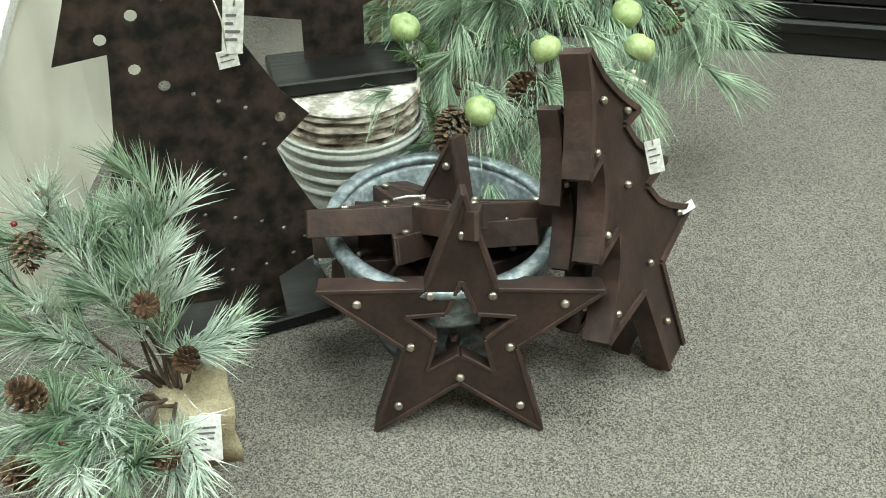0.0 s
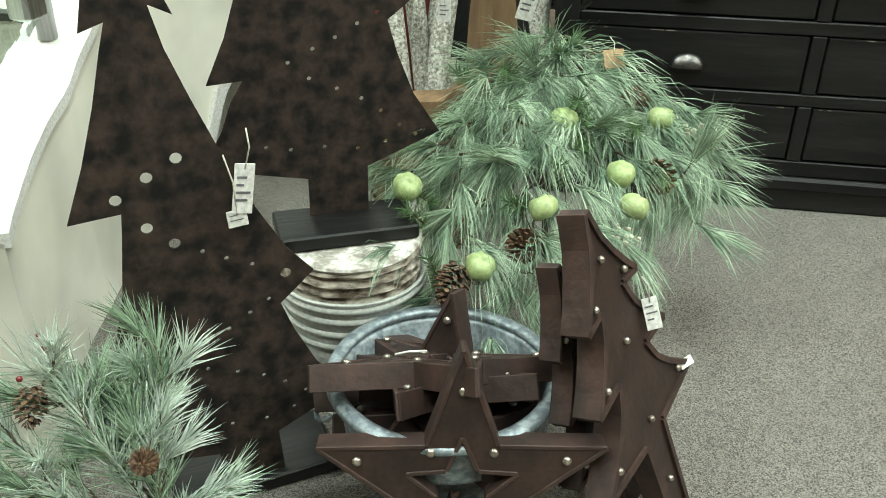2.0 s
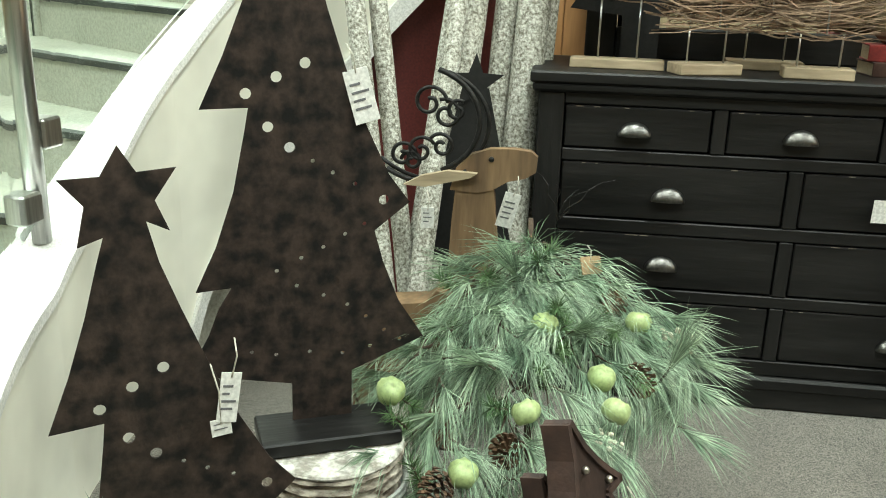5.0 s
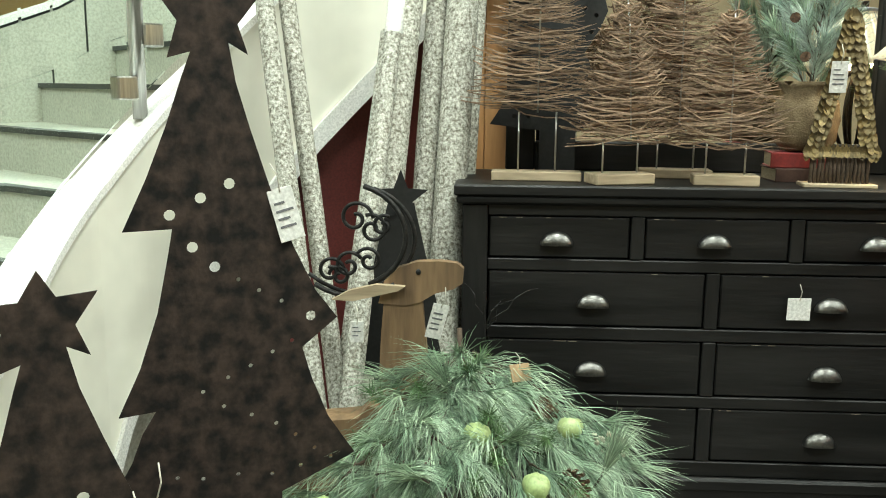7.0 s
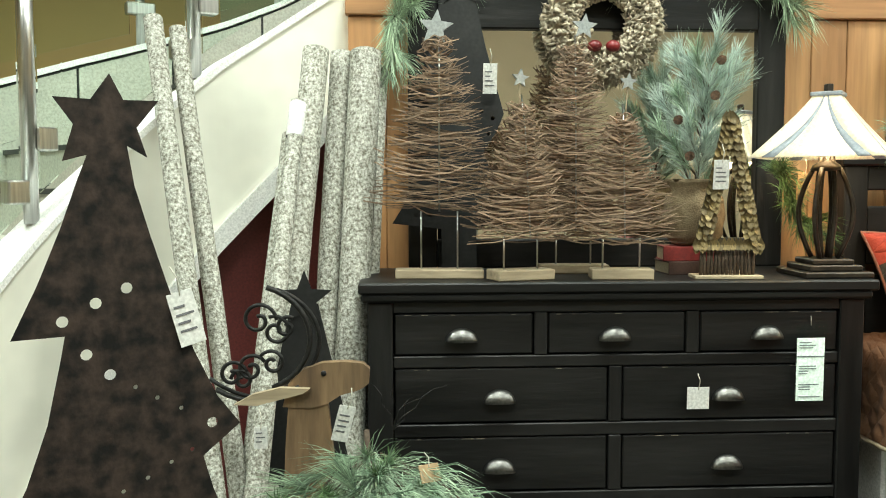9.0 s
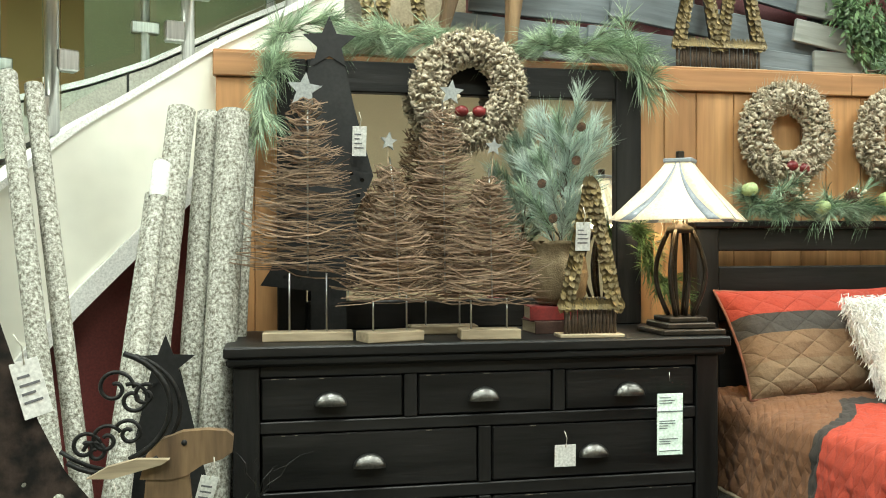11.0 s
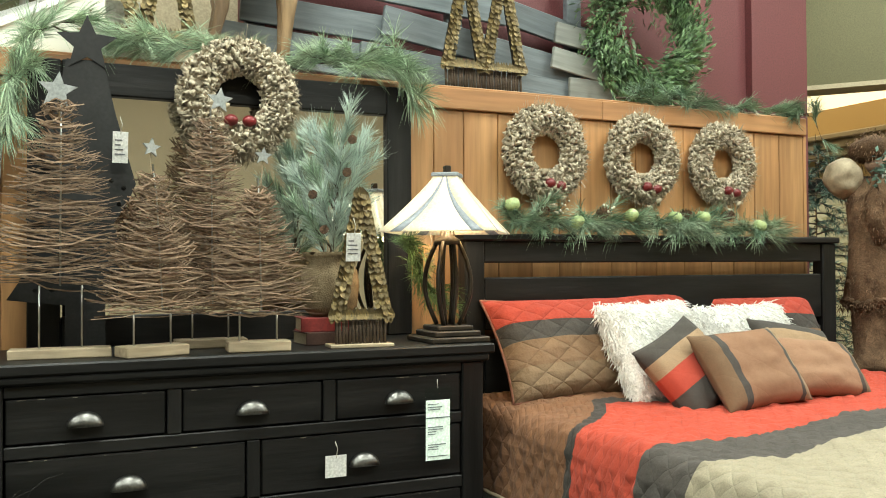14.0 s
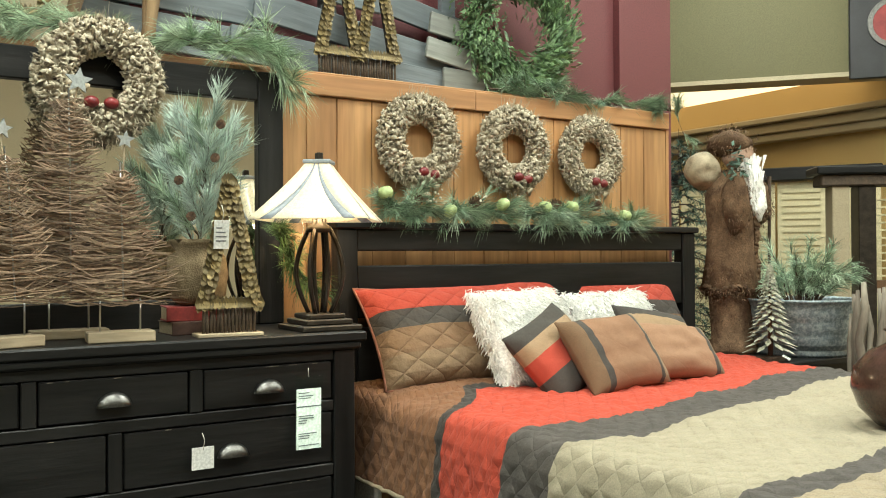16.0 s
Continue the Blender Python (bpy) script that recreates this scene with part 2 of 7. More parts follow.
def boxed(*args, **kw):
    return box(bmesh.new(), *args, **kw)


def slab(bm, outline, lo, hi, m=None):
    """An outline in the xz plane, thick from y = lo to y = hi."""
    m = m or Matrix()
    a = [bm.verts.new(m @ Vector((x, lo, z))) for x, z in outline]
    b = [bm.verts.new(m @ Vector((x, hi, z))) for x, z in outline]
    bm.faces.new(a)
    bm.faces.new(b[::-1])
    for i in range(len(a)):
        j = (i + 1) % len(a)
        bm.faces.new((a[j], a[i], b[i], b[j]))
    bmesh.ops.recalc_face_normals(bm, faces=bm.faces)
    return bm


def lathe(bm, profile, steps=32, m=None, closed=False):
    """Turn a profile of (radius, z) round the z axis."""
    m = m or Matrix()
    rings = []
    for r, z in profile:
        rings.append([bm.verts.new(m @ Vector((r * math.cos(2 * math.pi * k / steps), r * math.sin(2 * math.pi * k / steps), z))) for k in range(steps)])
    for a, b in zip(rings, rings[1:]):
        for k in range(steps):
            bm.faces.new((a[k], a[(k + 1) % steps], b[(k + 1) % steps], b[k]))
    if closed:
        bm.faces.new(rings[0][::-1])
        bm.faces.new(rings[-1])
    return bm


def tube_geo(points, radii, sides=6, verts=None, faces=None):
    """A tapering tube along points, added to lists of vertices and faces."""
    verts = [] if verts is None else verts
    faces = [] if faces is None else faces
    pts = [Vector(p) for p in points]
    if not hasattr(radii, "__len__"):
        radii = [radii] * len(pts)
    base = len(verts)
    side = None
    for i, p in enumerate(pts):
        d = (pts[min(i + 1, len(pts) - 1)] - pts[max(i - 1, 0)]).normalized()
        if side is None:
            side = d.orthogonal().normalized()
        side = (side - d * side.dot(d)).normalized()
        up = d.cross(side)
        for k in range(sides):
            a = 2 * math.pi * k / sides
            verts.append(tuple(p + (side * math.cos(a) + up * math.sin(a)) * radii[i]))
    for i in range(len(pts) - 1):
        for k in range(sides):
            a, b = base + i * sides + k, base + i * sides + (k + 1) % sides
            faces.append((a, b, b + sides, a + sides))
    faces.append(tuple(range(base + sides - 1, base - 1, -1)))
    faces.append(tuple(range(base + (len(pts) - 1) * sides, base + len(pts) * sides)))
    return verts, faces


def tube(name, points, radii, mat, parent=None, label="", sides=8):
    v, f = tube_geo(points, radii, sides)
    return raw(name, v, f, mat, parent, label, smooth=True)


def star_outline(r, inner=0.42, turn=0.0, points=5):
    return [((r if k % 2 == 0 else r * inner) * math.sin(turn + math.pi * k / points),
             (r if k % 2 == 0 else r * inner) * math.cos(turn + math.pi * k / points)) for k in range(2 * points)]


def interp(x, table):
    if x <= table[0][0]:
        return table[0][1]
    for (a, b), (c, d) in zip(table, table[1:]):
        if x <= c:
            return b + (d - b) * (x - a) / (c - a)
    return table[-1][1]


# ---- structure: hall ----
def hall():
    part("floor", boxed((-7, -8, -0.1), (11, 8, 0)), "carpet")
    tagged(bpy.data.objects["floor"], "speckled grey-brown loop pile carpet", "floor", kind="structure")
    tagged(part("ceiling", boxed((-7, -8, CEILING_Z), (11, 8, CEILING_Z + 0.1)), "ceiling_white"), "plain warm white ceiling", "ceiling", kind="structure")
    for name, lo, hi, mat, label in (("wall_south", (-7, -8.1, 0), (11, -8, CEILING_Z), "tan", "tan painted plain wall"),
                                     ("wall_north", (-7, 8, 0), (11, 8.1, CEILING_Z), "gold", "golden painted plain wall"),
                                     ("wall_west", (-7.1, -8, 0), (-7, 8, CEILING_Z), "gold", "golden painted plain wall"),
                                     ("wall_east", (8.2, -8, 0), (8.3, 8, CEILING_Z), "gold", "golden painted plain wall")):
        tagged(part(name, boxed(lo, hi), mat), label, "wall", kind="structure")


hall()
for x, y in CEILING_LAMPS:
    light = thing("ceiling_light", (x, y, CEILING_Z - 0.045), "flat white square ceiling light, lit", "ceiling light", "ceiling lights")
    part("frame", boxed((-0.64, -0.64, 0), (0.64, 0.64, 0.04), bevel=0.01), "white", light)
    part("diffuser", boxed((-0.6, -0.6, -0.012), (0.6, 0.6, -0.001)), "lamp_glow", light)
    lamp = bpy.data.lights.new("ceiling_lamp", "AREA")
    lamp.shape, lamp.size, lamp.energy, lamp.color = "SQUARE", 1.15, LAMP_WATTS, LAMP_COLOUR
    ob = new("ceiling_lamp", lamp)
    ob.matrix_basis = Matrix.Translation((x, y, CEILING_Z - 0.07))


# ---- structure: the curved staircase ----
STAIR_MID, STAIR_R = (0.25, -0.95), 1.6
CAP = [(84, 2.41), (100.8, 2.15), (110, 1.975), (117.6, 1.83), (122, 1.73), (128, 1.585), (138.5, 1.31), (148, 1.085), (151, 1.025), (161.5, 0.83), (172, 0.69), (182, 0.61), (196, 0.56), (208, 0.54)]
LOW = [(84, 2.0), (104, 1.56), (112, 1.33), (119, 1.14), (146.6, 0.29), (149, 0.15), (152, 0.0), (210, 0.0)]


CURVE = [(84, 0.0), (138, 0.0), (150, -0.06), (160, -0.15), (170, -0.23), (180, -0.29), (190, -0.315), (200, -0.33), (216, -0.33)]


def on_arc(phi, r, z):
    """A point of the stairs; towards their foot the curve draws in."""
    a = radians(phi)
    r += interp(phi, CURVE)
    return (STAIR_MID[0] + r * math.cos(a), STAIR_MID[1] + r * math.sin(a), z)


def arc_band(name, r0, r1, low, high, mat, parent=None, start=84, end=206, step=1.0, label=""):
    """A curved wall between two radii, whose lower and upper edges follow the two functions of the angle."""
    v, f = [], []
    n = max(1, round((end - start) / step))
    for i in range(n + 1):
        phi = start + i * (end - start) / n
        a, b = low(phi), high(phi)
        b = max(b, a + 0.002)
        v += [on_arc(phi, r0, a), on_arc(phi, r0, b), on_arc(phi, r1, b), on_arc(phi, r1, a)]
    for i in range(n):
        o = 4 * i
        for k in range(4):
            f.append((o + k, o + (k + 1) % 4, o + 4 + (k + 1) % 4, o + 4 + k))
    f += [(3, 2, 1, 0), (4 * n, 4 * n + 1, 4 * n + 2, 4 * n + 3)]
    return raw(name, v, f, mat, parent, label, smooth=False)


def staircase():
    s = thing("staircase", (0, 0, 0), "curved staircase with cream stringer, white trim and pale stone steps", "staircase", kind="structure")
    cap = lambda p: interp(p, CAP)
    low = lambda p: interp(p, LOW)
    o = arc_band("stringer", STAIR_R, STAIR_R + 0.12, low, lambda p: cap(p) - 0.02, "cream", s, label="curved cream painted stringer wall")
    arc_band("cap", STAIR_R - 0.012, STAIR_R + 0.17, lambda p: cap(p) - 0.03, cap, "white", s, label="white painted cap")
    arc_band("lower_trim", STAIR_R - 0.02, STAIR_R + 0.1, lambda p: low(p) - 0.005, lambda p: low(p) + 0.09, "white", s, end=150, label="white painted trim")
    arc_band("under_wall", STAIR_R + 0.14, STAIR_R + 0.2, lambda p: 0.0, lambda p: max(low(p) + 0.05, 0.01), "red_wall", s, end=154, label="dark red wall under the stairs")
    # steps, a quarter turn of them behind the cap
    phi = 204.0
    while phi > 84:
        top = interp(phi, CAP)
        nxt = phi
        while nxt > 80 and interp(nxt, CAP) < top + 0.165:
            nxt -= 0.25
        v, f = [], []
        for a in (phi, (phi + nxt) / 2, nxt):
            for r in (STAIR_R + 0.13, STAIR_R + 2.2):
                v += [on_arc(a, r, 0.0 if phi > 128 else top - 0.25), on_arc(a, r, top - 0.02)]
        for k in (0, 4):
            f += [(k, k + 4, k + 5, k + 1), (k + 2, k + 3, k + 7, k + 6), (k + 1, k + 5, k + 7, k + 3)]
        f += [(0, 1, 3, 2), (8, 10, 11, 9)]
        raw("step", v, f, "stone", s)
        v, f = [], []
        for a in (phi + 0.25, phi - 1.0):
            for r in (STAIR_R + 0.14, STAIR_R + 2.2):
                v += [on_arc(a, r, max(top - 0.035, 0.01)), on_arc(a, r, max(top - 0.015, 0.036))]
        raw("nosing", v, [(0, 1, 3, 2), (4, 6, 7, 5), (0, 4, 5, 1), (2, 3, 7, 6), (1, 5, 7, 3), (0, 2, 6, 4)], "nosing", s)
        phi = nxt
    return s


staircase()


def glass_railing():
    g = thing("glass_railing", (0, 0, 0), "frameless glass stair railing on steel posts with square clamps", "railing")
    for phi in (173.7, 140.8, 120.6, 104.3, 91):
        z = interp(phi, CAP)
        lean = Vector(on_arc(phi, STAIR_R + 0.09, z))
        tube("post", [lean, lean + Vector((0, 0, 1.15))], 0.024, "steel", g, sides=12)
        for h, side in ((0.10, 0.05), (0.27, -0.05), (0.80, 0.05), (0.92, -0.05)):
            bm = boxed((-0.036, -0.028, -0.038), (0.036, 0.028, 0.038), bevel=0.006)
            c = part("clamp", bm, "steel", g)
            c.matrix_basis = Matrix.Translation(lean + Vector((0, 0, h))) @ pose(0, 0, 0, 0, 0, phi + 90) @ Matrix.Translation((side, 0, 0))
    for a, b in ((190, 175), (172.4, 142), (139.6, 121.6), (119.6, 105.2), (103.4, 92)):
        v, f = [], []
        n = 6
        for i in range(n + 1):
            p = a + (b - a) * i / n
            z = interp(p, CAP)
            for r, h in ((STAIR_R + 0.085, 0.07), (STAIR_R + 0.085, 1.05), (STAIR_R + 0.095, 1.05), (STAIR_R + 0.095, 0.07)):
                v.append(on_arc(p, r, z + h))
        for i in range(n):
            for k in range(4):
                f.append((4 * i + k, 4 * i + (k + 1) % 4, 4 * i + 4 + (k + 1) % 4, 4 * i + 4 + k))
        f += [(3, 2, 1, 0), (4 * n, 4 * n + 1, 4 * n + 2, 4 * n + 3)]
        o = raw("pane", v, f, "glass", g, "clear glass pane")
        o.visible_shadow = False


glass_railing()


# ---- structure: panelled partition and the walls behind it ----
PANEL_Y, PANEL_TOP, PANEL_X0, PANEL_X1 = 0.55, 2.09, -0.06, 3.78


def partition():
    p = tagged(part("partition_wall", boxed((PANEL_X0, PANEL_Y + 0.03, 0), (PANEL_X1, PANEL_Y + 0.19, PANEL_TOP - 0.002)), "cedar"), "honey cedar tongue and groove partition", "wall", kind="structure")
    rng = random.Random(4)
    x = PANEL_X0
    while x < PANEL_X1 - 0.02:
        w = min(rng.choice((0.115, 0.14, 0.165, 0.19)), PANEL_X1 - x)
        part("plank", boxed((x + 0.0015, PANEL_Y, 0.01), (x + w - 0.0015, PANEL_Y + 0.028, PANEL_TOP - 0.09), bevel=0.003), "cedar", p)
        x += w
    part("end_plank", boxed((PANEL_X1, PANEL_Y, 0.0), (PANEL_X1 + 0.02, PANEL_Y + 0.2, PANEL_TOP - 0.09)), "cedar", p)
    x = PANEL_X0 - 0.01
    for w in (1.45, 1.15, 1.26):
        part("top_rail", boxed((x + 0.001, PANEL_Y - 0.018, PANEL_TOP - 0.088), (x + w - 0.001, PANEL_Y + 0.027, PANEL_TOP), bevel=0.004), "cedar_rail", p)
        x += w
    part("ledge", boxed((PANEL_X0 - 0.01, PANEL_Y + 0.029, PANEL_TOP), (PANEL_X1 + 0.02, PANEL_Y + 0.24, PANEL_TOP + 0.018), bevel=0.004), "cedar_rail", p)
    # the burgundy wall that rises behind
    tagged(part("wall_burgundy", boxed((1.0, 0.95, 0), (4.18, 1.1, 4.59)), "burgundy"), "burgundy painted wall", "wall", kind="structure")
    tagged(part("wall_burgundy_column", boxed((3.78, 0.90, 0), (4.19, 0.949, 4.59)), "burgundy"), "burgundy painted flat column", "wall", kind="structure")
    # a cream wall in shade: the tan colour carries the darkening
    tagged(part("wall_cream_back", boxed((0.34, 1.12, 1.5), (1.1, 1.2, 4.59)), "tan"), "cream wall above the stairs, its shade put into a tan colour", "wall", kind="structure")
    tagged(part("wall_olive_back", boxed((-0.9, 2.6, 2.0), (0.9, 2.7, 4.59)), "olive"), "olive painted wall beyond the stairs", "wall", kind="structure")


partition()


# ---- dresser, mirror and bed ----
def cup_pull(parent, x, z, y):
    """A half-cup drawer pull with a back plate."""
    v, f = [], []
    n, k = 12, 5
    for j in range(k + 1):
        a = math.pi / 2 * j / k
        for i in range(n + 1):
            b = math.pi * i / n
            v.append((x + 0.052 * math.cos(b), y - 0.003 - 0.03 * math.sin(a) * math.sin(b) ** 0.6, z - 0.018 + 0.045 * math.sin(b) * math.cos(a * 0.98)))
    for j in range(k):
        for i in range(n):
            o = j * (n + 1) + i
            f.append((o, o + 1, o + n + 2, o + n + 1))
    o = raw("handle", v, f, "pewter", parent, "pewter cup pull", smooth=True)
    w = o.modifiers.new("wall", "SOLIDIFY")
    w.thickness = 0.003
    return o


def dresser():
    d = thing("dresser", (0, 0, 0), "black stained wooden dresser with nine cup-pull drawers", "dresser")
    part("top", boxed((-0.008, -0.035, 1.035), (1.668, 0.50, 1.07), bevel=0.006), "black_wood", d)
    part("cornice", boxed((0.0, -0.03, 1.008), (1.65, 0.49, 1.035), bevel=0.008), "black_wood", d)
    part("back", boxed((0.03, 0.44, 0.06), (1.62, 0.47, 1.007)), "black_wood", d)
    for x in (0.02, 1.55):
        part("side_post", boxed((x, -0.012, 0.0), (x + 0.08, 0.07, 1.007), bevel=0.004), "black_wood_v", d)
    for x in (0.024, 1.606):
        part("side_panel", boxed((x, 0.071, 0.04), (x + 0.02, 0.46, 1.007)), "black_wood_v", d)
    rails = ((0.972, 1.007), (0.796, 0.833), (0.571, 0.612), (0.349, 0.387), (0.115, 0.165))
    for lo, hi in rails:
        part("rail", boxed((0.101, -0.006, lo), (1.549, 0.06, hi), bevel=0.003), "black_wood", d)
    part("plinth", boxed((0.01, -0.022, 0.0), (1.64, 0.44, 0.113), bevel=0.008), "black_wood", d)
    part("plinth_moulding", boxed((0.004, -0.03, 0.075), (1.646, -0.0225, 0.11), bevel=0.003), "black_wood", d)
    rows = [((0.834, 0.971), ((0.102, 0.55), (0.594, 1.044), (1.088, 1.548))),
            ((0.613, 0.795), ((0.102, 0.793), (0.837, 1.548))),
            ((0.388, 0.570), ((0.102, 0.793), (0.837, 1.548))),
            ((0.166, 0.348), ((0.102, 0.793), (0.837, 1.548)))]
    for (lo, hi), cols in rows:
        for n, (a, b) in enumerate(cols):
            w = part("drawer", boxed((a + 0.004, -0.002, lo + 0.004), (b - 0.004, 0.40, hi - 0.004), bevel=0.004), "black_wood", d)
            cup_pull(w, (a + b) / 2 - 0.008, (lo + hi) / 2 - 0.006, -0.004)
            if n:
                part("stile", boxed((cols[n - 1][1] + 0.001, -0.006, lo + 0.0005), (a - 0.001, 0.06, hi - 0.0005), bevel=0.003), "black_wood_v", d)
            rng = random.Random(int(a * 1000 + lo * 77))
            for _ in range(4):
                x, w2 = rng.uniform(a + 0.02, b - 0.05), rng.uniform(0.006, 0.03)
                part("edge_chip", boxed((x, -0.0035, hi - 0.0075), (x + w2, -0.001, hi - 0.0055)), "worn_edge", w, "pale worn edge")
    return d


dresser()


def wall_mirror():
    m = thing("mirror", (0, 0, 0), "large mirror with wide black wooden frame standing on the dresser", "mirror")
    y0, y1 = 0.475, 0.525
    x0, x1, z0, z1, w = 0.16, 1.565, 1.071, 2.06, 0.105
    part("stile", boxed((x0, y0, z0), (x0 + w, y1, z1), bevel=0.005), "black_wood_v", m)
    part("stile", boxed((x1 - w, y0, z0), (x1, y1, z1), bevel=0.005), "black_wood_v", m)
    part("top_rail", boxed((x0 + w + 0.001, y0, z1 - w - 0.01), (x1 - w - 0.001, y1, z1), bevel=0.005), "black_wood", m)
    part("bottom_rail", boxed((x0 + w + 0.001, y0, z0), (x1 - w - 0.001, y1, z0 + w), bevel=0.005), "black_wood", m)
    part("mirror_glass", boxed((x0 + w - 0.01, 0.5, z0 + w - 0.01), (x1 - w + 0.01, 0.51, z1 - w)), "mirror", m, "silvered mirror glass")
    return m


wall_mirror()

QUILT_BANDS = [(0.0, (0.235, 0.115, 0.062)), (0.343, (0.062, 0.055, 0.05)), (0.43, (0.52, 0.082, 0.05)), (1.09, (0.095, 0.085, 0.077)),
               (1.32, (0.37, 0.325, 0.235)), (1.91, (0.095, 0.085, 0.077)), (2.01, (0.34, 0.28, 0.195))]


def banded_cloth(name, bands, axis=0, span=2.6, quilt=16.0, soft=0.5, diagonal=True):
    """Sewn cloth strips along the cloth's own U, with quilting stitches."""
    m = material(name, (1, 1, 1), (0.82, 0.82, 0.82), 12, 0.95, bump=0.0, grain=300, stain=0.6, sub=0.04, spec=0.15)
    n, l = m.node_tree.nodes, m.node_tree.links
    b = n["Principled BSDF"]
    uv = n.new("ShaderNodeTexCoord")
    wob = n.new("ShaderNodeTexNoise")
    wob.inputs["Scale"].default_value = 5.0
    l.new(uv.outputs["Object"], wob.inputs[0])
    sep = n.new("ShaderNodeSeparateXYZ")
    l.new(uv.outputs["UV"], sep.inputs[0])
    add = n.new("ShaderNodeMath")
    add.operation = "MULTIPLY_ADD"
    add.inputs[1].default_value = 0.025
    l.new(wob.outputs[0], add.inputs[0])
    l.new(sep.outputs[axis], add.inputs[2])
    dv = n.new("ShaderNodeMath")
    dv.operation = "DIVIDE"
    dv.inputs[1].default_value = span
    l.new(add.outputs[0], dv.inputs[0])
    r = n.new("ShaderNodeValToRGB")
    r.color_ramp.interpolation = "CONSTANT"
    els = r.color_ramp.elements
    els[0].color = (*bands[0][1], 1)
    els[1].position, els[1].color = bands[1][0] / span, (*bands[1][1], 1)
    for p, c in bands[2:]:
        e = els.new(p / span)
        e.color = (*c, 1)
    l.new(dv.outputs[0], r.inputs[0])
    mul = n.new("ShaderNodeMixRGB")
    mul.blend_type = "MULTIPLY"
    mul.inputs[0].default_value = 1.0
    l.new(b.inputs["Base Color"].links[0].from_socket, mul.inputs[1])
    l.new(r.outputs[0], mul.inputs[2])
    l.new(mul.outputs[0], b.inputs["Base Color"])
    # stitched diamonds as relief
    mp = n.new("ShaderNodeMapping")
    mp.inputs["Rotation"].default_value = (0, 0, radians(45 if diagonal else 8))
    mp.inputs["Scale"].default_value = (quilt, quilt, 1)
    l.new(uv.outputs["UV"], mp.inputs[0])
    s2 = n.new("ShaderNodeSeparateXYZ")
    l.new(mp.outputs[0], s2.inputs[0])
    tri = []
    for k in range(2):
        pp = n.new("ShaderNodeMath")
        pp.operation = "PINGPONG"
        pp.inputs[1].default_value = 0.5
        l.new(s2.outputs[k], pp.inputs[0])
        tri.append(pp)
    mn = n.new("ShaderNodeMath")
    mn.operation = "MINIMUM"
    l.new(tri[0].outputs[0], mn.inputs[0])
    l.new(tri[1].outputs[0], mn.inputs[1])
    pw = n.new("ShaderNodeMath")
    pw.operation = "POWER"
    pw.inputs[1].default_value = 0.45
    l.new(mn.outputs[0], pw.inputs[0])
    cr = n.new("ShaderNodeTexNoise")
    cr.inputs["Scale"].default_value, cr.inputs["Detail"].default_value = 26, 4
    l.new(uv.outputs["Object"], cr.inputs[0])
    mix = n.new("ShaderNodeMath")
    mix.operation = "MULTIPLY_ADD"
    mix.inputs[1].default_value = 0.9
    l.new(cr.outputs[0], mix.inputs[0])
    l.new(pw.outputs[0], mix.inputs[2])
    bp = n.new("ShaderNodeBump")
    bp.inputs["Strength"].default_value, bp.inputs["Distance"].default_value = soft, 0.012
    l.new(mix.outputs[0], bp.inputs["Height"])
    l.new(bp.outputs[0], b.inputs["Normal"])
    return m


M["quilt"] = banded_cloth("banded_quilt", QUILT_BANDS, axis=1, quilt=16.97, soft=0.6)
BED_X0, BED_X1, BED_Y, BED_TOP = 1.76, 3.86, 0.40, 0.81


def set_uv(ob, uvs):
    layer = ob.data.uv_layers.new(name="cloth")
    for lp in ob.data.loops:
        layer.data[lp.index].uv = uvs[lp.vertex_index]


